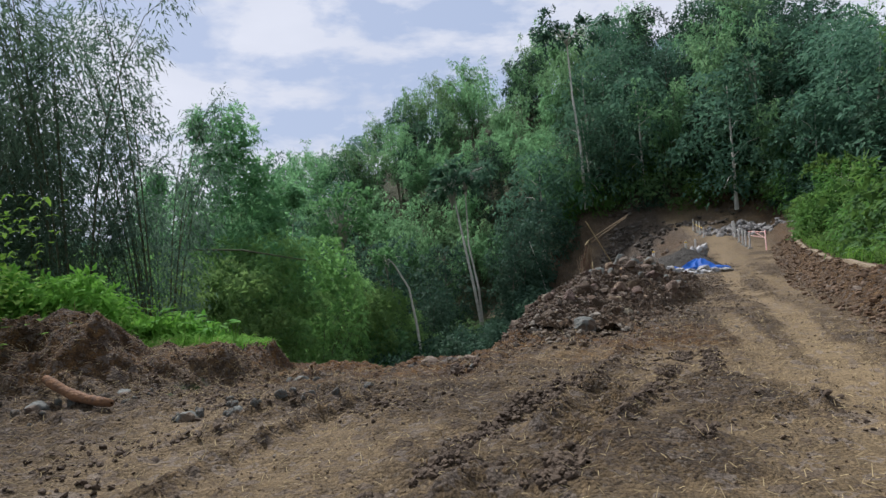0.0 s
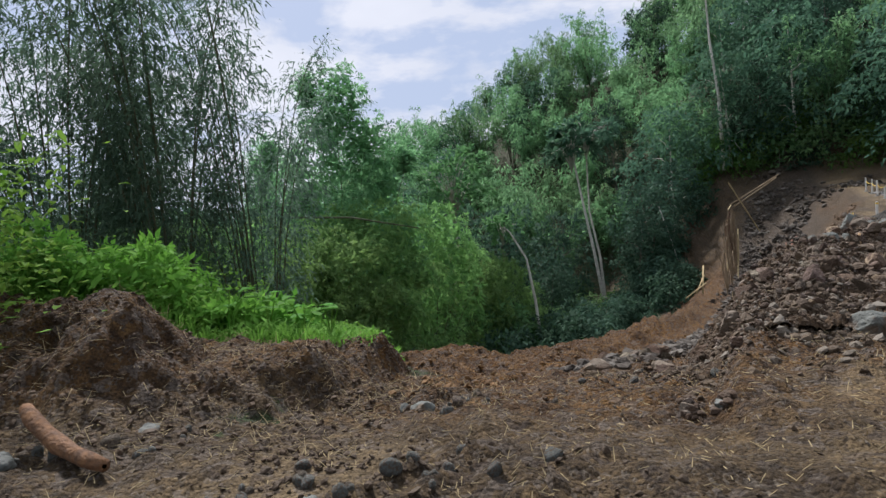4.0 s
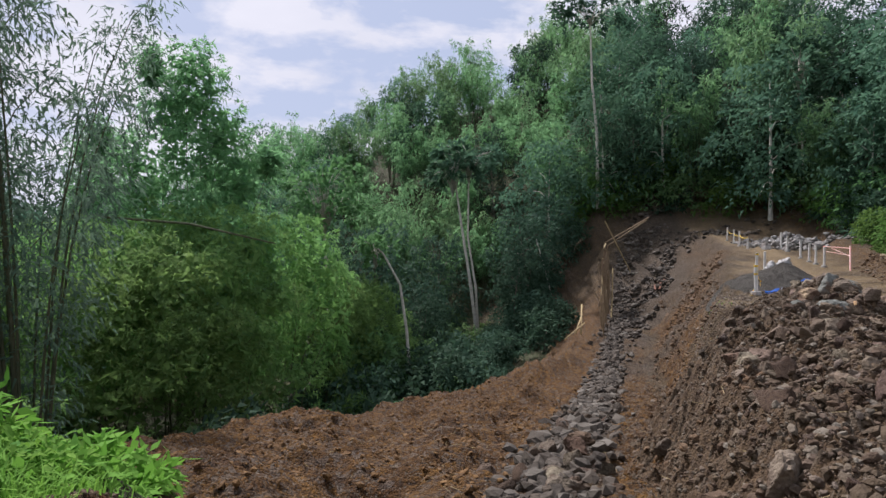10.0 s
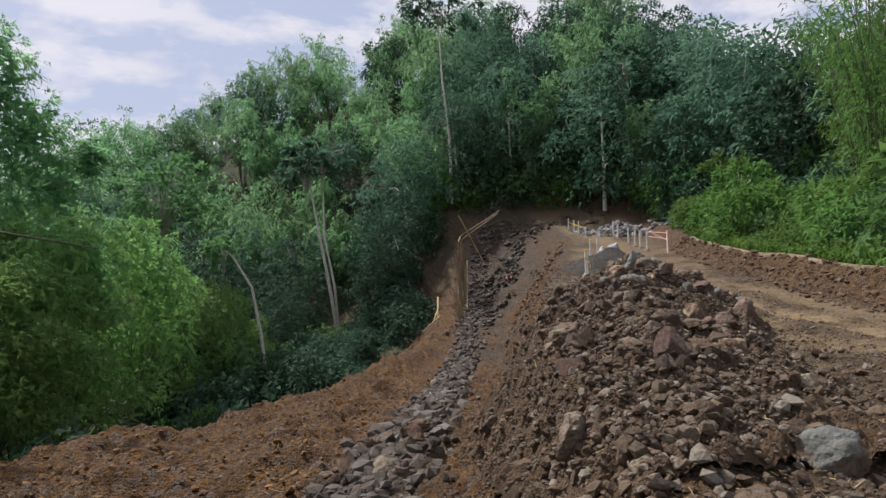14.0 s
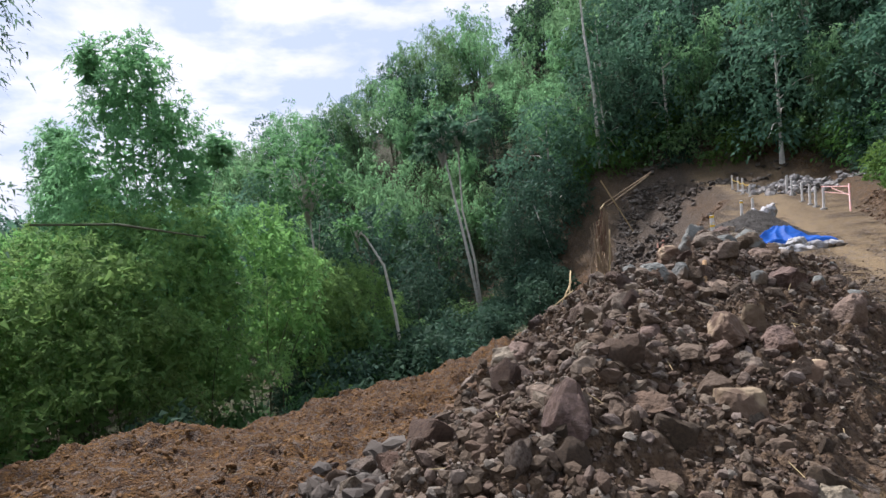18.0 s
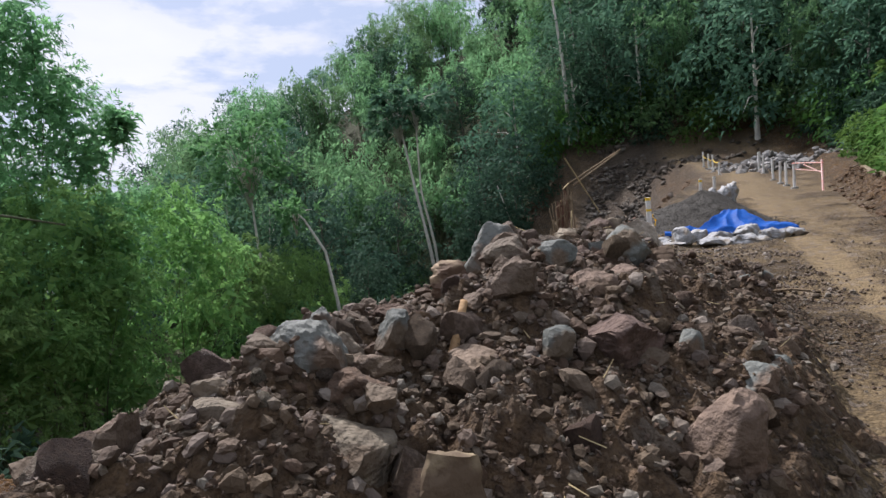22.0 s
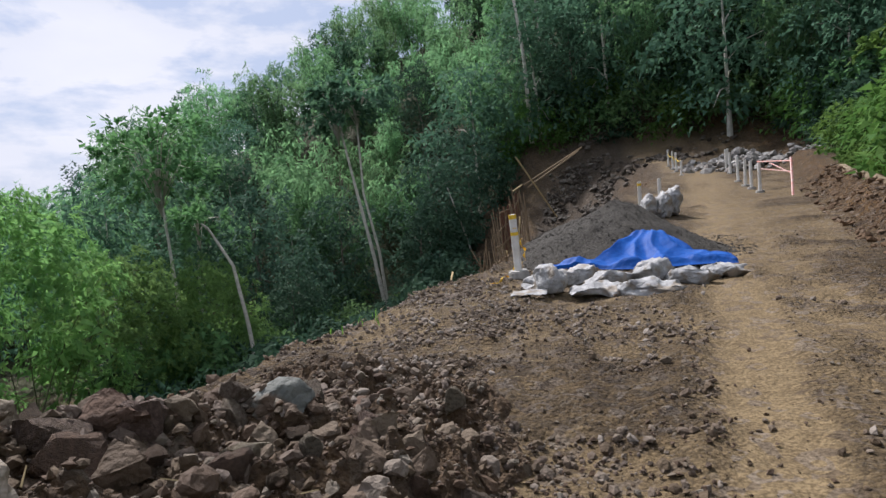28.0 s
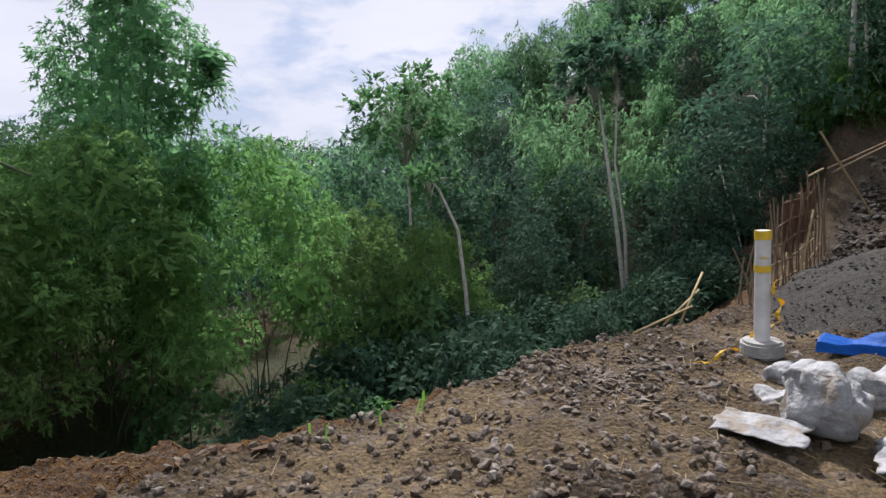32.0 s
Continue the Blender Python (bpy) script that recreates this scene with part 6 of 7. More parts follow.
r = 0.006 + 0.035 * rng.uniform(size=n) ** 3
scatter("soil_crumbs", M_SOILBIT, on_ground(x, y, r), r, "crumbled brown soil on the mound", "soil", base=ICO[1], jag=0.4)
n = 4200
y = 13 + 52 * rng.uniform(size=n) ** 1.2
x = trench_x(y) + rng.normal(size=n) * np.interp(y, [13, 20, 50, 65], [0.4, 0.36, 0.55, 1.5]) + np.interp(y, [50, 66], [0, 2.2])
r = 0.03 + np.interp(y, [14, 20], [0.11, 0.2]) * rng.uniform(size=n) ** 2.6
scatter("footing_stones", M_STONEBIT, on_ground(x, y, r), r, "grey stones filling the wall footing", "stones", base=ICO[1])
n = 4200
y = rng.uniform(5, 40, n)
x = right_edge(y) + rng.uniform(-0.4, 1.0, n)
r = 0.014 + 0.085 * rng.uniform(size=n) ** 4.5
scatter("soil_crumbs", M_BANKBIT, on_ground(x, y, r), r, "clods of brown soil and stone on the roadside bank", "soil", base=ICO[1])
n = 10000
x, y = 8.7 + 1.5 * rng.normal(size=n), 24.0 + 2.2 * rng.normal(size=n)
r = 0.006 + 0.036 * rng.uniform(size=n) ** 4
keep = (fbm(x, y, 0.9, 3, 477) > -0.25) & ((x - trench_x(y)) * 0.952 > 2.9) & clear_many(x, y) & (land(x, y)[2] < 0.8)
M_PADBIT = speck_mat("plateau pebbles", [(0.15, 0.112, 0.078), (0.075, 0.053, 0.036), (0.19, 0.155, 0.118), (0.1, 0.072, 0.05), (0.3, 0.27, 0.23), (0.12, 0.09, 0.066)])
scatter("pebbles", M_PADBIT, on_ground(x, y, r, 0.35)[keep], r[keep], "pebbles and crumbs of soil on the ledge above the drop", "pebbles", flat=1.0, base=ICO[1])
n = 1600
a, d = rng.uniform(0, 6.28, n), np.abs(rng.normal(size=n))
x, y = 8.6 + d * np.cos(a) * 0.8, 26.2 + d * np.sin(a) * 0.7
r = 0.01 + 0.04 * rng.uniform(size=n) ** 3
scatter("crushed_stone", M_PADBIT, on_ground(x, y, r), r, "spilled grey crushed stone near the edge", "gravel")


def sticks(name, n, xs, ys, length, width, material, label, rise=0.03):
    P = np.stack([xs, ys, (heap_top(xs, ys) if ys.max() > 15 else land(xs, ys)[0]) + 0.02], 1)
    a, L = rng.uniform(0, 6.28, n), length * rng.uniform(0.4, 1.4, n)
    d = np.stack([np.cos(a) * L, np.sin(a) * L, rng.normal(size=n) * rise * L / length + 0.01], 1)
    s = np.stack([-np.sin(a), np.cos(a), np.zeros(n)], 1) * width
    up = np.array([0, 0, width])
    V = np.stack([P - s, P + up, P + s, P + d + s * 0.6, P + d + up, P + d - s * 0.6], 1).reshape(-1, 3)
    k = (np.arange(n) * 6)[:, None]
    F = np.concatenate([k + [0, 1, 4, 5], k + [1, 2, 3, 4], k + [0, 5, 3, 2]])
    return tagged(part(name, fast_mesh(name, V, F), material), label, "straw", kind="stuff")


n = 1500
sticks("straw", n, rng.uniform(-8, -2.5, n), rng.uniform(7.3, 11.5, n), 0.13, 0.0026, M_STRAW, "dry straw and twigs lying on the mound", 0.06)
n = 5200
sticks("straw", n, rng.uniform(-5, 7, n), rng.uniform(2.3, 12, n), 0.06, 0.0035, M_STRAW, "dry straw trodden into the soil")
n = 500
sticks("straw", n, rng.uniform(-3, 8, n), rng.uniform(11, 22, n), 0.1, 0.004, M_STRAW, "dry straw on the orange bench")
n = 300
sticks("straw", n, rng.normal(size=n) * 1.0 + 8.4, rng.normal(size=n) * 1.2 + 25.5, 0.1, 0.003, M_STRAW, "dry straw near the edge")


# ---- things beside the road ----
def tube_part(name, pts, r, material, parent, sides=6, label="", taper=1.0):
    k = len(pts)
    return part(name, fast_mesh(name, *tubes([[(np.array(p, float), r * (1 + (taper - 1) * i / max(1, k - 1))) for i, p in enumerate(pts)]], sides), True), material, parent, label)


def disc(bm_r, h, seg=20, bevel=0.01):
    bm = bmesh.new()
    bmesh.ops.create_cone(bm, cap_ends=True, segments=seg, radius1=bm_r, radius2=bm_r * 0.97, depth=h, matrix=Matrix.Translation((0, 0, h / 2)))
    bmesh.ops.bevel(bm, geom=[e for e in bm.edges if abs(e.verts[0].co.z - e.verts[1].co.z) < 1e-5], offset=bevel, segments=2, affect="EDGES")
    return bm


def band(r, z0, z1, seg=20):
    bm = bmesh.new()
    bmesh.ops.create_cone(bm, cap_ends=False, segments=seg, radius1=r, radius2=r, depth=z1 - z0, matrix=Matrix.Translation((0, 0, (z0 + z1) / 2)))
    return bm


bol = thing("bollard", pose(9.66, 27.2, top(9.66, 27.2) - 0.01, 1, -2.5, 20), "white plastic bollard with yellow bands in a concrete foot", "bollard")
part("foot", disc(0.165, 0.13, 24, 0.02), M_CONC, bol, "round grey concrete foot")
pipe = part("pipe", disc(0.06, 1.02, 24, 0.006), M_WHITE, bol, "white plastic pipe")
for z0, z1 in ((0.95, 1.021), (0.69, 0.745)):
    part("band", band(0.0625, z0, z1), M_YELLOW, pipe, "yellow reflective band")
bm = bmesh.new()
for k in range(7):
    a = radians(-130 + k * 9 + (3 if k % 2 else 0))
    q = [bm.verts.new((0.0632 * math.cos(a + e), 0.0632 * math.sin(a + e), z)) for e, z in ((-0.055, 0.80), (0.055, 0.80), (0.055, 0.818), (-0.055, 0.818))]
    bm.faces.new(q)
part("lettering", bm, M_YELLOW, pipe, "row of small yellow bars")
bm = bmesh.new()
rows = []
for k in range(22):
    t = k / 21
    a = -0.7 + 2.6 * smooth(0.55, 1.0, np.array(t)) + 0.2 * math.sin(k)
    rr = 0.085 + 0.05 * math.sin(t * 3.1) ** 2
    z = 0.62 - 0.52 * t
    p = Vector((rr * math.cos(a), rr * math.sin(a), z))
    rows.append((bm.verts.new(p), bm.verts.new(p + Vector((0.035 * math.cos(k * 0.8), 0.03 * math.sin(k * 0.8), 0.02)))))
for (a, b), (c, d) in zip(rows[:-1], rows[1:]):
    bm.faces.new((a, b, d, c))
bmesh.ops.solidify(bm, geom=bm.faces[:], thickness=0.002)
part("warning_tape", bm, M_YELLOW, bol, "limp yellow warning tape")


def ribbon(pts, w, material, name, label):
    bm = bmesh.new()
    rows = []
    for i, p in enumerate(pts):
        s = Vector((math.cos(i * 0.9) * w, math.sin(i * 0.9) * w * 0.7, 0.01 * math.sin(i * 2)))
        q = Vector((p[0], p[1], top(p[0], p[1]) + 0.025 + 0.02 * abs(math.sin(i * 1.7))))
        rows.append((bm.verts.new(q - s), bm.verts.new(q + s)))
    for (a, b), (c, d) in zip(rows[:-1], rows[1:]):
        bm.faces.new((a, b, d, c))
    bmesh.ops.solidify(bm, geom=bm.faces[:], thickness=0.002)
    return tagged(part(name, bm, material), label, "tape")


ribbon([(9.5 - 0.045 * k, 27.15 - 0.07 * k + 0.05 * math.sin(k), 0) for k in range(9)], 0.016, M_YELLOW, "warning_tape", "crumpled yellow warning tape on the ground")

# heap of dark gravel with its tarpaulin
GC, GH, GR = (11.95, 29.5), 1.08, 2.35


def gravel_z(x, y):
    d = np.hypot((x - GC[0]) * np.where(x > GC[0], 1.2, 0.95), y - GC[1]) / GR
    return GH * np.clip(1 - d, 0, 1) ** 1.15 * (1 + 0.12 * fbm(x, y, 0.7, 3, 55)) - 0.03 - 0.5 * np.clip(d - 1, 0, 1)


a, d = np.meshgrid(np.linspace(0, 2 * math.pi, 97)[:-1], np.linspace(0, 1.06, 34))
X, Y = GC[0] + d * GR * np.cos(a) / 0.95, GC[1] + d * GR * np.sin(a)
Z = land(X, Y)[0] * 0 + road_z(Y) - 0.02 + gravel_z(X, Y) + 0.03 * fbm(X, Y, 0.18, 2, 57)
low = np.maximum(0, (trench_x(Y) + 4.6 / 0.952) - X)
Z = Z - low * 1.0
k = np.arange(34 * 96).reshape(34, 96)
F = np.stack([k[:-1], np.roll(k, -1, 1)[:-1], np.roll(k, -1, 1)[1:], k[1:]], -1).reshape(-1, 4)
heap_ob = part("gravel_mound", fast_mesh("gravel_mound", np.stack([X, Y, Z], -1).reshape(-1, 3), F[:, ::-1], True), M_GRAVEL)
tagged(heap_ob, "heap of dark wet gravel beside the road", "gravel heap")

n = 6000
a, d = rng.uniform(0, 6.28, n), np.sqrt(rng.uniform(size=n)) * 1.02
x, y = GC[0] + d * GR * np.cos(a) / 0.95, GC[1] + d * GR * np.sin(a)
z = road_z(y) - 0.02 + gravel_z(x, y) - np.maximum(0, (trench_x(y) + 4.6 / 0.952) - x)
r = 0.007 + 0.02 * rng.uniform(size=n) ** 3
scatter("gravel", speck_mat("gravel bits", [(0.055, 0.05, 0.041), (0.034, 0.03, 0.025), (0.085, 0.077, 0.064), (0.05, 0.042, 0.033)]), np.stack([x, y, np.maximum(z, land(x, y)[0]) + 0.01], 1), r, "loose dark gravel on the heap", "gravel")
n = 110
U, W = np.meshgrid(np.linspace(0, 1, n), np.linspace(0, 1, 70))
front = np.stack([10.05 + 2.75 * U, 27.35 - 0.95 * U + 0.1 * np.sin(U * 9)], -1)
rise = smooth(0.2, 0.68, U) * (1 - 0.85 * smooth(0.8, 1.0, U))
back = np.stack([10.15 + 2.7 * U, 27.62 - 0.85 * U + 1.05 * rise], -1)
XY = front * (1 - W[..., None]) + back * W[..., None]
X, Y = XY[..., 0], XY[..., 1]
fold = 0.11 * np.abs(np.sin(U * 13 + 2.2 * W + 1.5 * fbm(X, Y, 0.8, 2, 65))) ** 1.5 * (1.1 - 0.7 * W) + 0.07 * np.abs(fbm(X, Y, 0.55, 2, 66)) + 0.03 * np.abs(fbm(X, Y, 0.22, 2, 67))
ridge = (1 - np.abs(fbm(X * 0.9 + 0.35 * W, Y, 0.75, 2, 68))) ** 4 + 0.6 * (1 - np.abs(vnoise(X + 0.5 * Y, Y - 0.4 * X, 0.6, 69))) ** 5
rib = np.abs(((np.arctan2(Y - 28.3, X - 12.1) * 2.6 + 0.25 * fbm(X, Y, 0.5, 2, 70)) % 1) - 0.5) * 2
fold = 0.45 * fold + 0.09 * (1 - rib) ** 1.5 * np.clip(np.hypot(X - 12.1, Y - 28.3), 0, 1) + 0.05 * ridge * (0.45 + 0.55 * np.sin(W * 3.14)) + 0.08 * 1.5 * np.exp(-np.square((U - 0.72) / 0.12) - np.square((W - 0.75) / 0.35))
Z = np.maximum(road_z(Y) + gravel_z(X, Y), land(X, Y, False)[0]) + 0.05 + fold * smooth(0.0, 0.15, W) + 0.03 * np.sin(np.clip(U, 0, 1) * 3.14) * W
k = np.arange(n * 70).reshape(70, n)
tarp = part("tarpaulin", fast_mesh("tarpaulin", np.stack([X, Y, Z], -1).reshape(-1, 3), np.stack([k[:-1, :-1], k[:-1, 1:], k[1:, 1:], k[1:, :-1]], -1).reshape(-1, 4), True), M_TARP)
tagged(tarp, "creased blue tarpaulin draped over the gravel heap", "tarpaulin")
mod = tarp.modifiers.new("thickness", "SOLIDIFY")
mod.thickness = 0.004


def sack(length, width, height, seed, neck=False):
    """A filled woven sack, lumpy, with pinched ends."""
    v, f = ICO[4]
    v = np.sign(v) * np.abs(v) ** 0.62
    v = v * (length / 2, width / 2, height / 2)
    q = np.stack([fbm(v[:, 0] + 5 * seed + 9 * j, v[:, 1] + v[:, 2] * 1.3, 0.22, 3, seed + j) for j in range(3)], 1)
    o = Vector((seed * 3.7, 1.3, 2.1))
    crease = np.array([(1 - abs(noise.noise(Vector((p[0] * 6, p[1] * 6, p[2] * 5)) + o))) ** 4 + 0.6 * (1 - abs(noise.noise(Vector((p[0] * 13, p[1] * 12, p[2] * 9)) + o))) ** 4 for p in v])
    v = v * (0.82 + 0.14 * crease[:, None]) + q * 0.06
    v[:, 2] = np.maximum(v[:, 2], -height * 0.36)
    end = np.clip((np.abs(v[:, 0]) / (length / 2) - 0.8) / 0.25, 0, 1)
    v[:, 1] *= 1 + end * 0.25
    v[:, 2] *= 1 - end * 0.5
    if neck:
        t = np.clip((v[:, 0] / (length / 2) - 0.45) / 0.5, 0, 1)
        v[:, 1:] *= (1 - 0.7 * t + 0.45 * t * t)[:, None]
    v[:, 2] -= v[:, 2].min()
    me = fast_mesh("sack", v, f, True)
    return me


SACKS = [(9.9, 25.85, 0.62, 0.5, 0.62, 70, True, "bulging white woven sack standing half tied"), (10.42, 26.5, 0.95, 0.5, 0.42, 28, True, "grey-white woven sack leaning on the tarpaulin"),
         (10.75, 26.0, 1.1, 0.5, 0.3, 4, True, "long slumped white woven sack with faded red print"), (10.42, 25.45, 0.95, 0.6, 0.2, -4, False, "flattened white woven sack with faded print"),
         (11.0, 25.25, 1.1, 0.8, 0.24, -28, False, "crumpled empty grey-white sack lying spread out"), (11.35, 25.95, 0.8, 0.55, 0.44, 35, True, "dusty sack slumped against the gravel"),
         (11.75, 25.6, 0.95, 0.5, 0.3, -12, True, "dirty white woven sack lying on its side"), (9.72, 26.25, 0.6, 0.4, 0.14, 12, True, "empty grey plastic sack beside the bollard"),
         (9.82, 26.72, 0.5, 0.35, 0.2, -30, False, "rumpled grey sack end under the tarpaulin"), (12.3, 25.95, 0.95, 0.42, 0.26, -18, True, "white sack lying at the edge of the tarpaulin"), (12.75, 26.5, 0.6, 0.4, 0.12, -40, False, "rumpled white plastic sheet")]
for i, (x, y, L, W, H, turn, neck, label) in enumerate(SACKS):
    L, W, H = L * 0.74, W * 0.76, H * 0.72
    ob = tagged(part("sack", sack(L, W, H, 3 + i, neck), M_SACK), label, "sack", "sacks beside the gravel heap")
    ob.matrix_basis = pose(x, y, max(top(x, y), float(road_z(y) + gravel_z(np.array(x), np.array(y)))) - 0.01, 0, 0, turn)
for i, (x, y, H) in enumerate(((14.6, 34.4, 0.7), (14.95, 34.3, 0.8), (15.3, 34.6, 0.85))):
    ob = tagged(part("sack", sack(H, 0.5, 0.45, 31 + i, True), M_SACK), "upright white sack full of gravel behind the heap", "sack", "sacks behind the gravel heap")
    ob.matrix_basis = pose(x, y, top(x, y) + H * 0.42, 0, -82, 15 * i)
# flat white sheet
n = 24
U, W = np.meshgrid(np.linspace(0, 1, n), np.linspace(0, 1, n))
X, Y = 9.27 + 0.45 * U + 0.08 * W + 0.02 * np.sin(9 * W), 25.42 - 0.12 * U + 0.34 * W + 0.02 * np.sin(8 * U)
Z = land(X, Y, False)[0] + 0.075 + 0.035 * np.abs(fbm(X, Y, 0.2, 3, 71))
k = np.arange(n * n).reshape(n, n)
sheet = part("plastic_sheet", fast_mesh("plastic_sheet", np.stack([X, Y, Z], -1).reshape(-1, 3), np.stack([k[:-1, :-1], k[:-1, 1:], k[1:, 1:], k[1:, :-1]], -1).reshape(-1, 4), True), M_SACK)
tagged(sheet, "crumpled white plastic sheet lying on the ground", "plastic sheet")
sheet.modifiers.new("thickness", "SOLIDIFY").thickness = 0.004


def post(x, y, h, label, bands=False, tilt=0.0, group="white posts along the road", r=0.06):
    ob = thing("post", pose(x, y, top(x, y) - 0.03, tilt, -tilt, 30), label, "post", group)
    pipe = part("pipe", disc(r, h, 14, 0.006), M_WHITE, ob)
    part("foot", disc(r * 2.6, 0.12, 14, 0.015), M_CONC, ob)
    if bands:
        part("band", band(r * 1.04, h - 0.12, h - 0.04, 14), M_YELLOW, pipe, "yellow band")
    return ob


for x, y, h, t in ((20.55, 39.7, 1.15, 1), (20.95, 41.0, 1.15, -1), (21.35, 42.2, 1.15, 2), (22.0, 44.0, 1.15, -2), (24.0, 48.6, 1.2, 1), (24.8, 50.6, 1.25, 0), (25.5, 51.8, 1.2, 2)):
    post(x, y, h, "white plastic post standing along the road", tilt=t)
for x, y, h, t in ((24.6, 58.0, 1.2, 0), (23.9, 55.6, 1.2, 1), (23.2, 53.4, 1.2, -1), (22.3, 50.6, 0.9, 2)):
    post(x, y, h, "white plastic post at the edge of the cut", tilt=t, group="white posts at the cut")
post(14.9, 36.4, 1.05, "white plastic post with yellow band behind the heap", True, 2, "white posts at the cut")
post(16.0, 37.6, 1.05, "white plastic post behind the gravel heap", False, 1, "white posts at the cut")
M_PINK = mat("red and white paint", (0.5, 0.17, 0.14), (0.52, 0.46, 0.42), scale=7, rough=0.5, bump=0)
bar = thing("barrier", pose(20.5, 38.7, top(20.5, 38.7)), "makeshift barrier of faded red and white pipes", "barrier")
tube_part("upright", [(0.05, -1.0, -0.05), (0.03, -1.0, 1.25)], 0.04, M_PINK, bar, 6)
tube_part("rail", [(0.05, -1.05, 1.12), (0.05, 1.1, 1.2)], 0.026, M_PINK, bar, 6)
tube_part("rail", [(0.05, -1.05, 0.75), (0.05, 1.1, 0.95)], 0.018, M_PINK, bar, 6)
tube_part("brace", [(0.1, -0.9, 0.7), (0.6, 1.2, 1.1)], 0.018, M_PINK, bar, 6)
# tape strung from post to post
tp = []
for (x0, y0), (x1, y1) in zip(((24.6, 58.0), (23.9, 55.6), (23.2, 53.4)), ((23.9, 55.6), (23.2, 53.4), (22.3, 50.6))):
    for t in np.linspace(0, 1, 6):
        tp.append((x0 + (x1 - x0) * t, y0 + (y1 - y0) * t, float(road_z(y0 + (y1 - y0) * t)) + 0.85 - 0.5 * t * (1 - t)))
tagged(part("warning_tape", fast_mesh("warning_tape", *tubes([[(np.array(p), 0.025) for p in tp]], 4)), M_YELLOW), "yellow warning tape strung between posts", "tape")

# heap of pale stones and sacks behind the posts
n = 420
x, y = rng.normal(size=n) * 1.5 + 27.3, rng.normal(size=n) * 2.0 + 53.5
r = 0.10 + 0.28 * rng.uniform(size=n) ** 2
M_PALE = speck_mat("pale stones", [(0.24, 0.23, 0.21), (0.13, 0.12, 0.105), (0.4, 0.39, 0.37), (0.09, 0.08, 0.066), (0.17, 0.15, 0.13)])
P = on_ground(x, y, r)
P[:, 2] += 0.9 * np.exp(-np.square((x - 27.3) / 1.5) - np.square((y - 53.5) / 2.2)) * rng.uniform(0.2, 1, n)
scatter("pale_stones", M_PALE, P, r, "heap of pale stones and scrap beside the road", "stones", base=ICO[1])

# timber and bamboo formwork of the wall
form = thing("formwork", pose(0, 0, 0), "tall bamboo and plank formwork standing in the trench", "formwork")
for i, t in enumerate(np.linspace(0, 1, 34)):
    y = 47.0 + 14.0 * t
    x = trench_x(y) - 0.75
    z = float(floor_z(y))
    tall = np.interp(y, [47, 52, 58, 61], [2.6, 4.2, 5.4, 4.2]) * rng.uniform(0.75, 1.15)
    tube_part("pole", [(x + rng.normal() * 0.1, y, z - 0.3), (x + rng.normal() * 0.12 - 0.15, y + rng.normal() * 0.2, z + tall * 0.5), (x + rng.normal() * 0.22 - 0.3, y + rng.normal() * 0.5, z + tall)], 0.045, M_WOOD, form, 5, taper=0.6)
for k in range(5):
    z = 0.9 + 0.85 * k
    tube_part("rail", [(trench_x(y) - 0.85 - 0.05 * k, y, float(floor_z(y)) + z + 0.12 * math.sin(y + k)) for y in np.arange(49.0 + k, 60.5, 2.2)], 0.04, M_WOOD, form, 5)
for i in range(10):
    y = 53.6 + 0.62 * i
    x, z = trench_x(y) - 0.98, float(floor_z(y)) + 2.4 + 0.06 * i
    bm = bmesh.new()
    bmesh.ops.create_cube(bm, size=1, matrix=pose(x - 0.1, y, z + 0.7, 0, -4, -19) @ Matrix.Diagonal((0.04, 0.56, 2.1 + 0.35 * (i % 3), 1)))
    bmesh.ops.bevel(bm, geom=bm.edges[:], offset=0.008, segments=1, affect="EDGES")
    part("board", bm, M_FORM, form, "reddish plywood board")
for (p, q) in (((12.5, 54.0, -4.3), (13.4, 56.5, 0.2)), ((13.0, 53.0, -4.5), (13.9, 55.5, -0.6)), ((14.6, 60, 3.4), (17.6, 62, -1.2)), ((13.9, 58, 1.0), (15.0, 61, 1.4))):
    tube_part("brace", [p, q], 0.06, M_STRAW, form, 5)
for i, (p, q) in enumerate((((15.6, 63.5, 1.4), (21.0, 66.5, 4.0)), ((15.8, 63.0, 1.2), (20.6, 66.0, 3.7)), ((7.9, 44.0, -4.1), (9.0, 46.5, -3.2)), ((8.4, 44.5, -4.2), (9.1, 47.0, -2.6)), ((7.0, 42.8, -4.2), (8.8, 45.2, -3.6)))):
    ob = tagged(tube_part("plank", [p, q], 0.07 if i < 2 else 0.05, M_WOOD if i < 2 else M_STRAW, None, 4), "loose pale timber lying on the slope", "plank", "loose timbers")

for x, y, turn in ((18.5, 57.2, 62), (18.8, 57.6, 55), (18.3, 57.9, 70)):
    bm = bmesh.new()
    bmesh.ops.create_cube(bm, size=1, matrix=Matrix.Diagonal((1.7, 0.16, 0.05, 1)))
    bmesh.ops.bevel(bm, geom=bm.edges[:], offset=0.008, segments=1, affect="EDGES")
    ob = tagged(part("plank", bm, M_FORM), "reddish painted board lying on the stones", "plank", "painted boards")
    ob.matrix_basis = pose(x, y, top(x, y) + 0.16, 0, -10, turn)

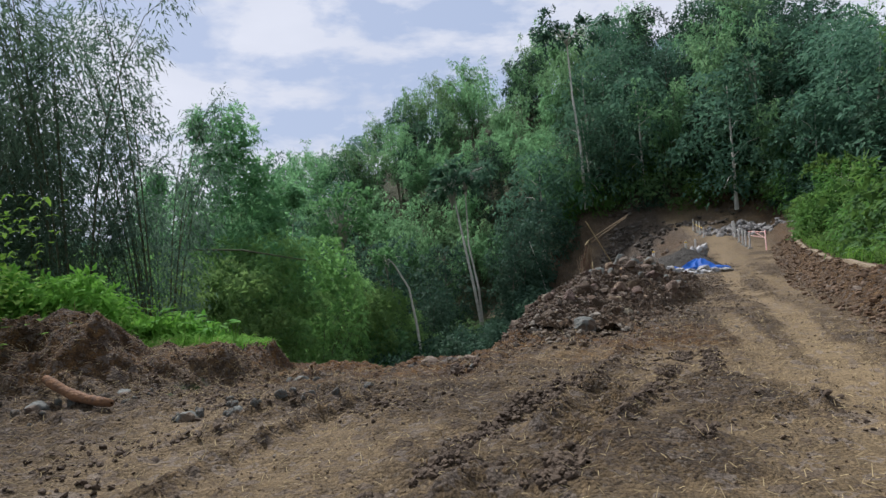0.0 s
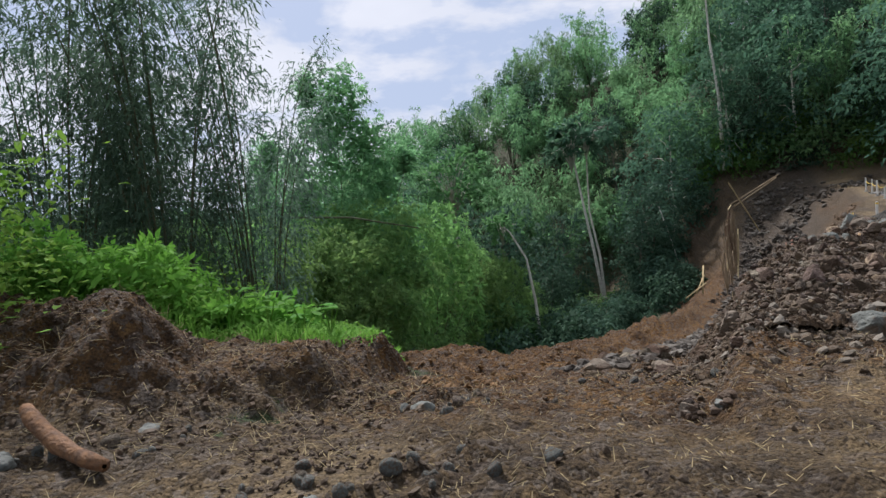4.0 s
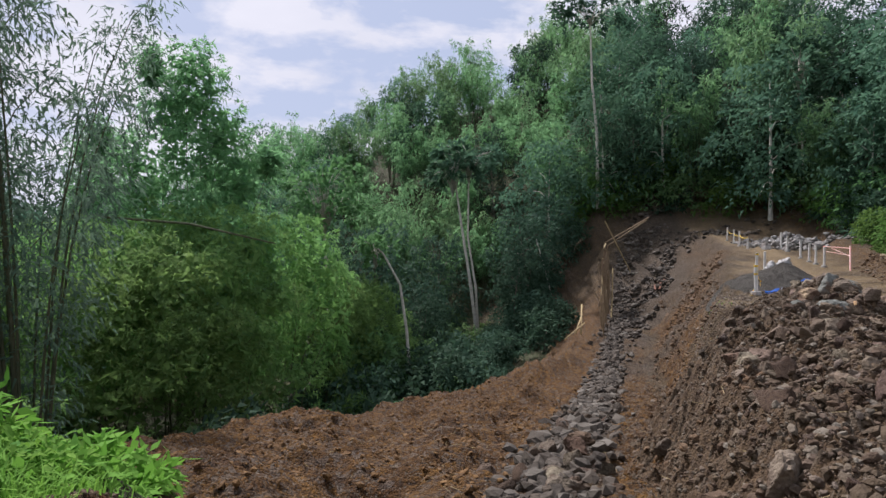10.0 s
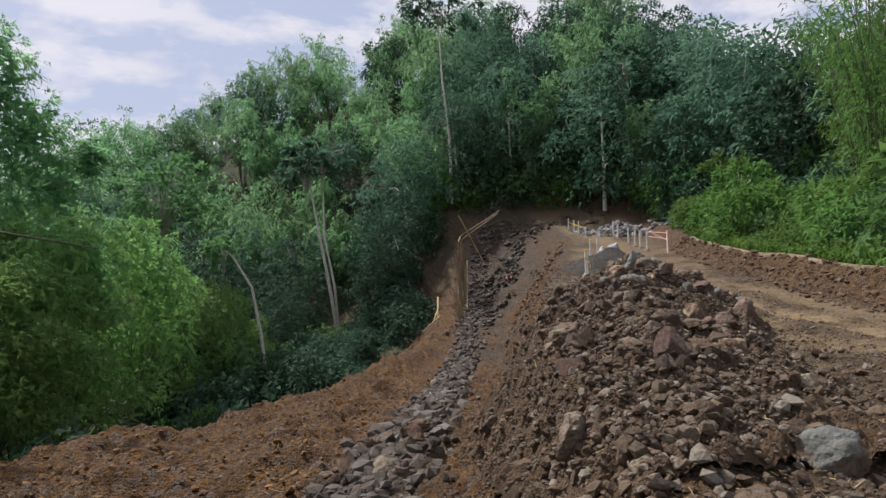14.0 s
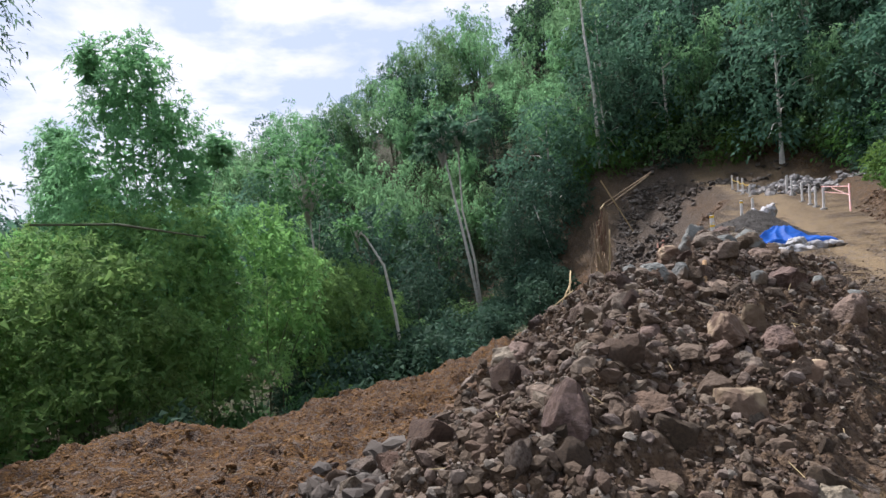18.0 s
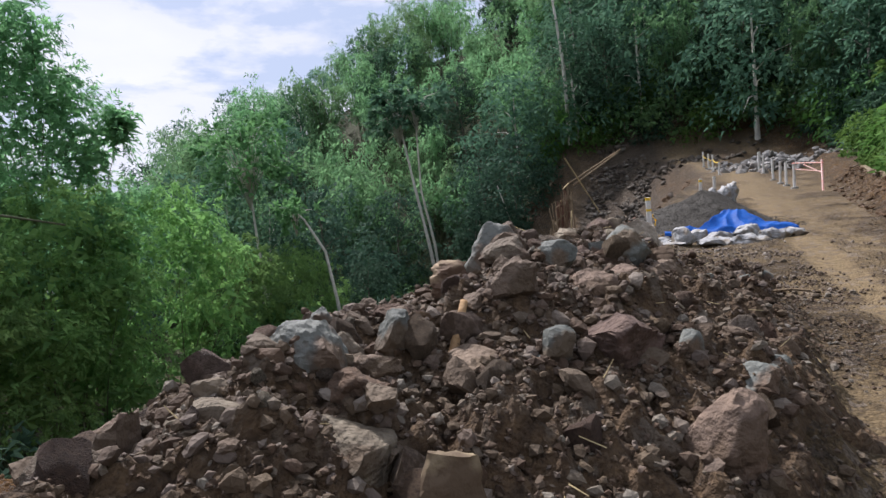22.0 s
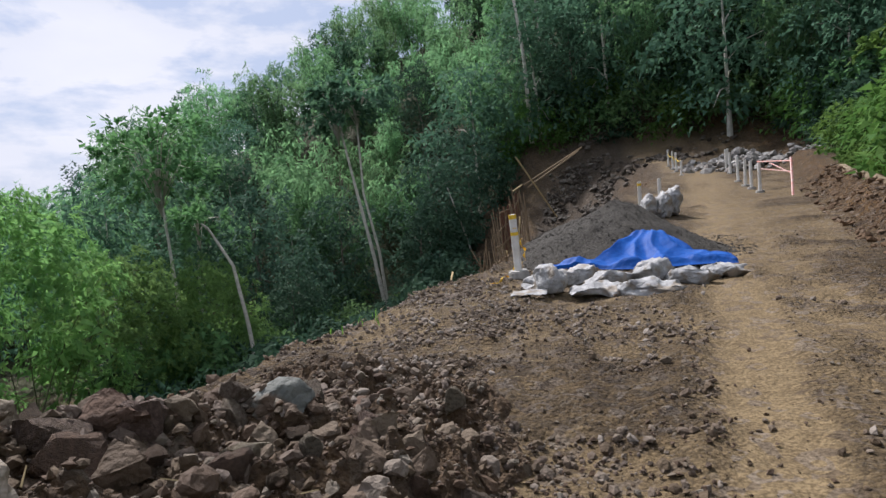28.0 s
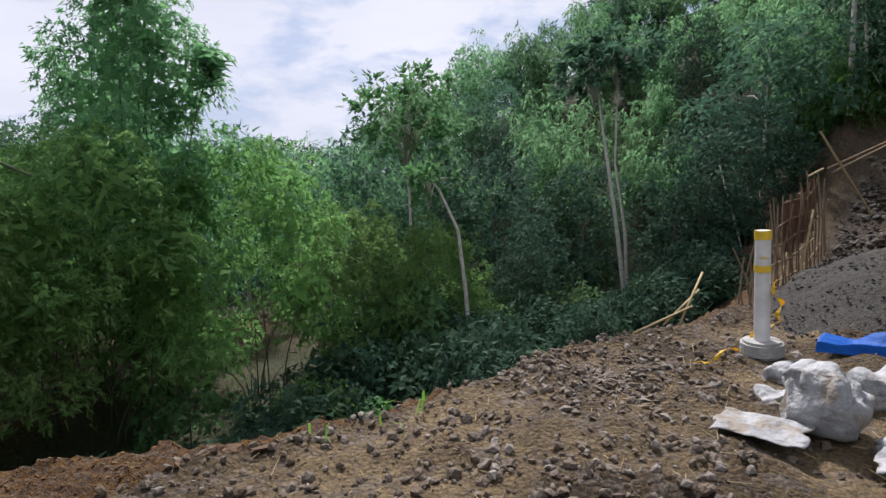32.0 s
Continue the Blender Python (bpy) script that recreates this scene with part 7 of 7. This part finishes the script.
# logs
M_REDWOOD = mat("reddish wood", (0.2, 0.1, 0.042), (0.085, 0.045, 0.024), scale=9, bump=0.9, bump_scale=24)
run = [(-4.02, 6.97, 0.06, 0.015), (-4.03, 6.98, 0.06, 0.045), (-4.2, 7.03, 0.08, 0.06), (-4.38, 7.1, 0.1, 0.055), (-4.55, 7.17, 0.13, 0.07), (-4.75, 7.26, 0.19, 0.06), (-4.95, 7.35, 0.27, 0.065), (-5.1, 7.45, 0.32, 0.05)]
log = part("log", fast_mesh("log", *tubes([[(np.array(p[:3]), p[3]) for p in run]], 10), True), M_REDWOOD)
tagged(log, "curved reddish brown log lying at the mound", "log")
M_PALEWOOD = mat("fresh split wood", (0.36, 0.23, 0.11), (0.22, 0.135, 0.065), scale=6, bump=0.4)
z = top(4.78, 16.2)
log = tube_part("log", [(4.68, 15.85, z - 0.2), (4.72, 15.95, z + 0.0), (4.78, 16.08, z + 0.16), (4.8, 16.12, z + 0.22)], 0.03, M_PALEWOOD, None, 6, taper=0.7)
tagged(log, "split pale log stuck in the rubble", "log")
z = top(7.95, 18.9)
tagged(tube_part("branch", [(8.0, 18.95, z + 0.01), (8.15, 18.87, z + 0.03), (8.3, 18.8, z + 0.01)], 0.013, M_WOOD, None, 5), "short pale branch lying on the soil", "branch")

# concrete kerb on the bank
M_KERB = mat("sandy concrete", (0.27, 0.215, 0.14), (0.15, 0.115, 0.07), scale=3, rough=0.9, bump=0.4)
ys = np.arange(13.2, 39.5, 1.55)
for y0, y1 in zip(ys[:-1], ys[1:]):
    p, q = [np.array([float(right_edge(yy)) + 1.0, yy, top(float(right_edge(yy)) + 1.0, yy)]) for yy in (y0, y1)]
    L = np.linalg.norm(q - p) - 0.02
    bm = bmesh.new()
    bmesh.ops.create_cube(bm, size=1, matrix=Matrix.Diagonal((0.22, L, 0.26, 1)))
    bmesh.ops.bevel(bm, geom=bm.edges[:], offset=0.025, segments=2, affect="EDGES")
    ob = tagged(part("kerb", bm, M_KERB), "weathered sandy concrete kerb on the bank", "kerb", "kerb along the road", "structure")
    c = (p + q) / 2
    ob.matrix_basis = Matrix.Translation((c[0], c[1], c[2] - 0.05)) @ (Vector(q - p).to_track_quat("Y", "Z").to_matrix().to_4x4())

n = 4200
y = rng.uniform(46, 71, n)
x = trench_x(y) - 0.4 + np.interp(y, [46, 56, 66, 71], [1.8, 5.0, 6.2, 5.6]) * rng.uniform(size=n)
r = 0.07 + 0.24 * rng.uniform(size=n) ** 2.5
keep = fbm(x, y, 3.0, 2, 19) > -0.3
scatter("slope_stones", M_STONEBIT, on_ground(x, y, r)[keep], r[keep], "dark stones strewn over the cut slope", "stones", base=ICO[1])
n = 420
x, y = np.append(rng.normal(size=n // 2) * 1.6 + 23.2, rng.normal(size=n // 2) * 2.6 + 26.5), np.append(rng.normal(size=n // 2) * 1.2 + 75.5, rng.normal(size=n // 2) * 1.4 + 64)
r = 0.08 + 0.3 * rng.uniform(size=n) ** 2.5
scatter("slope_stones", M_STONEBIT, on_ground(x, y, r), r, "stones along the crest of the slope", "stones", base=ICO[1])
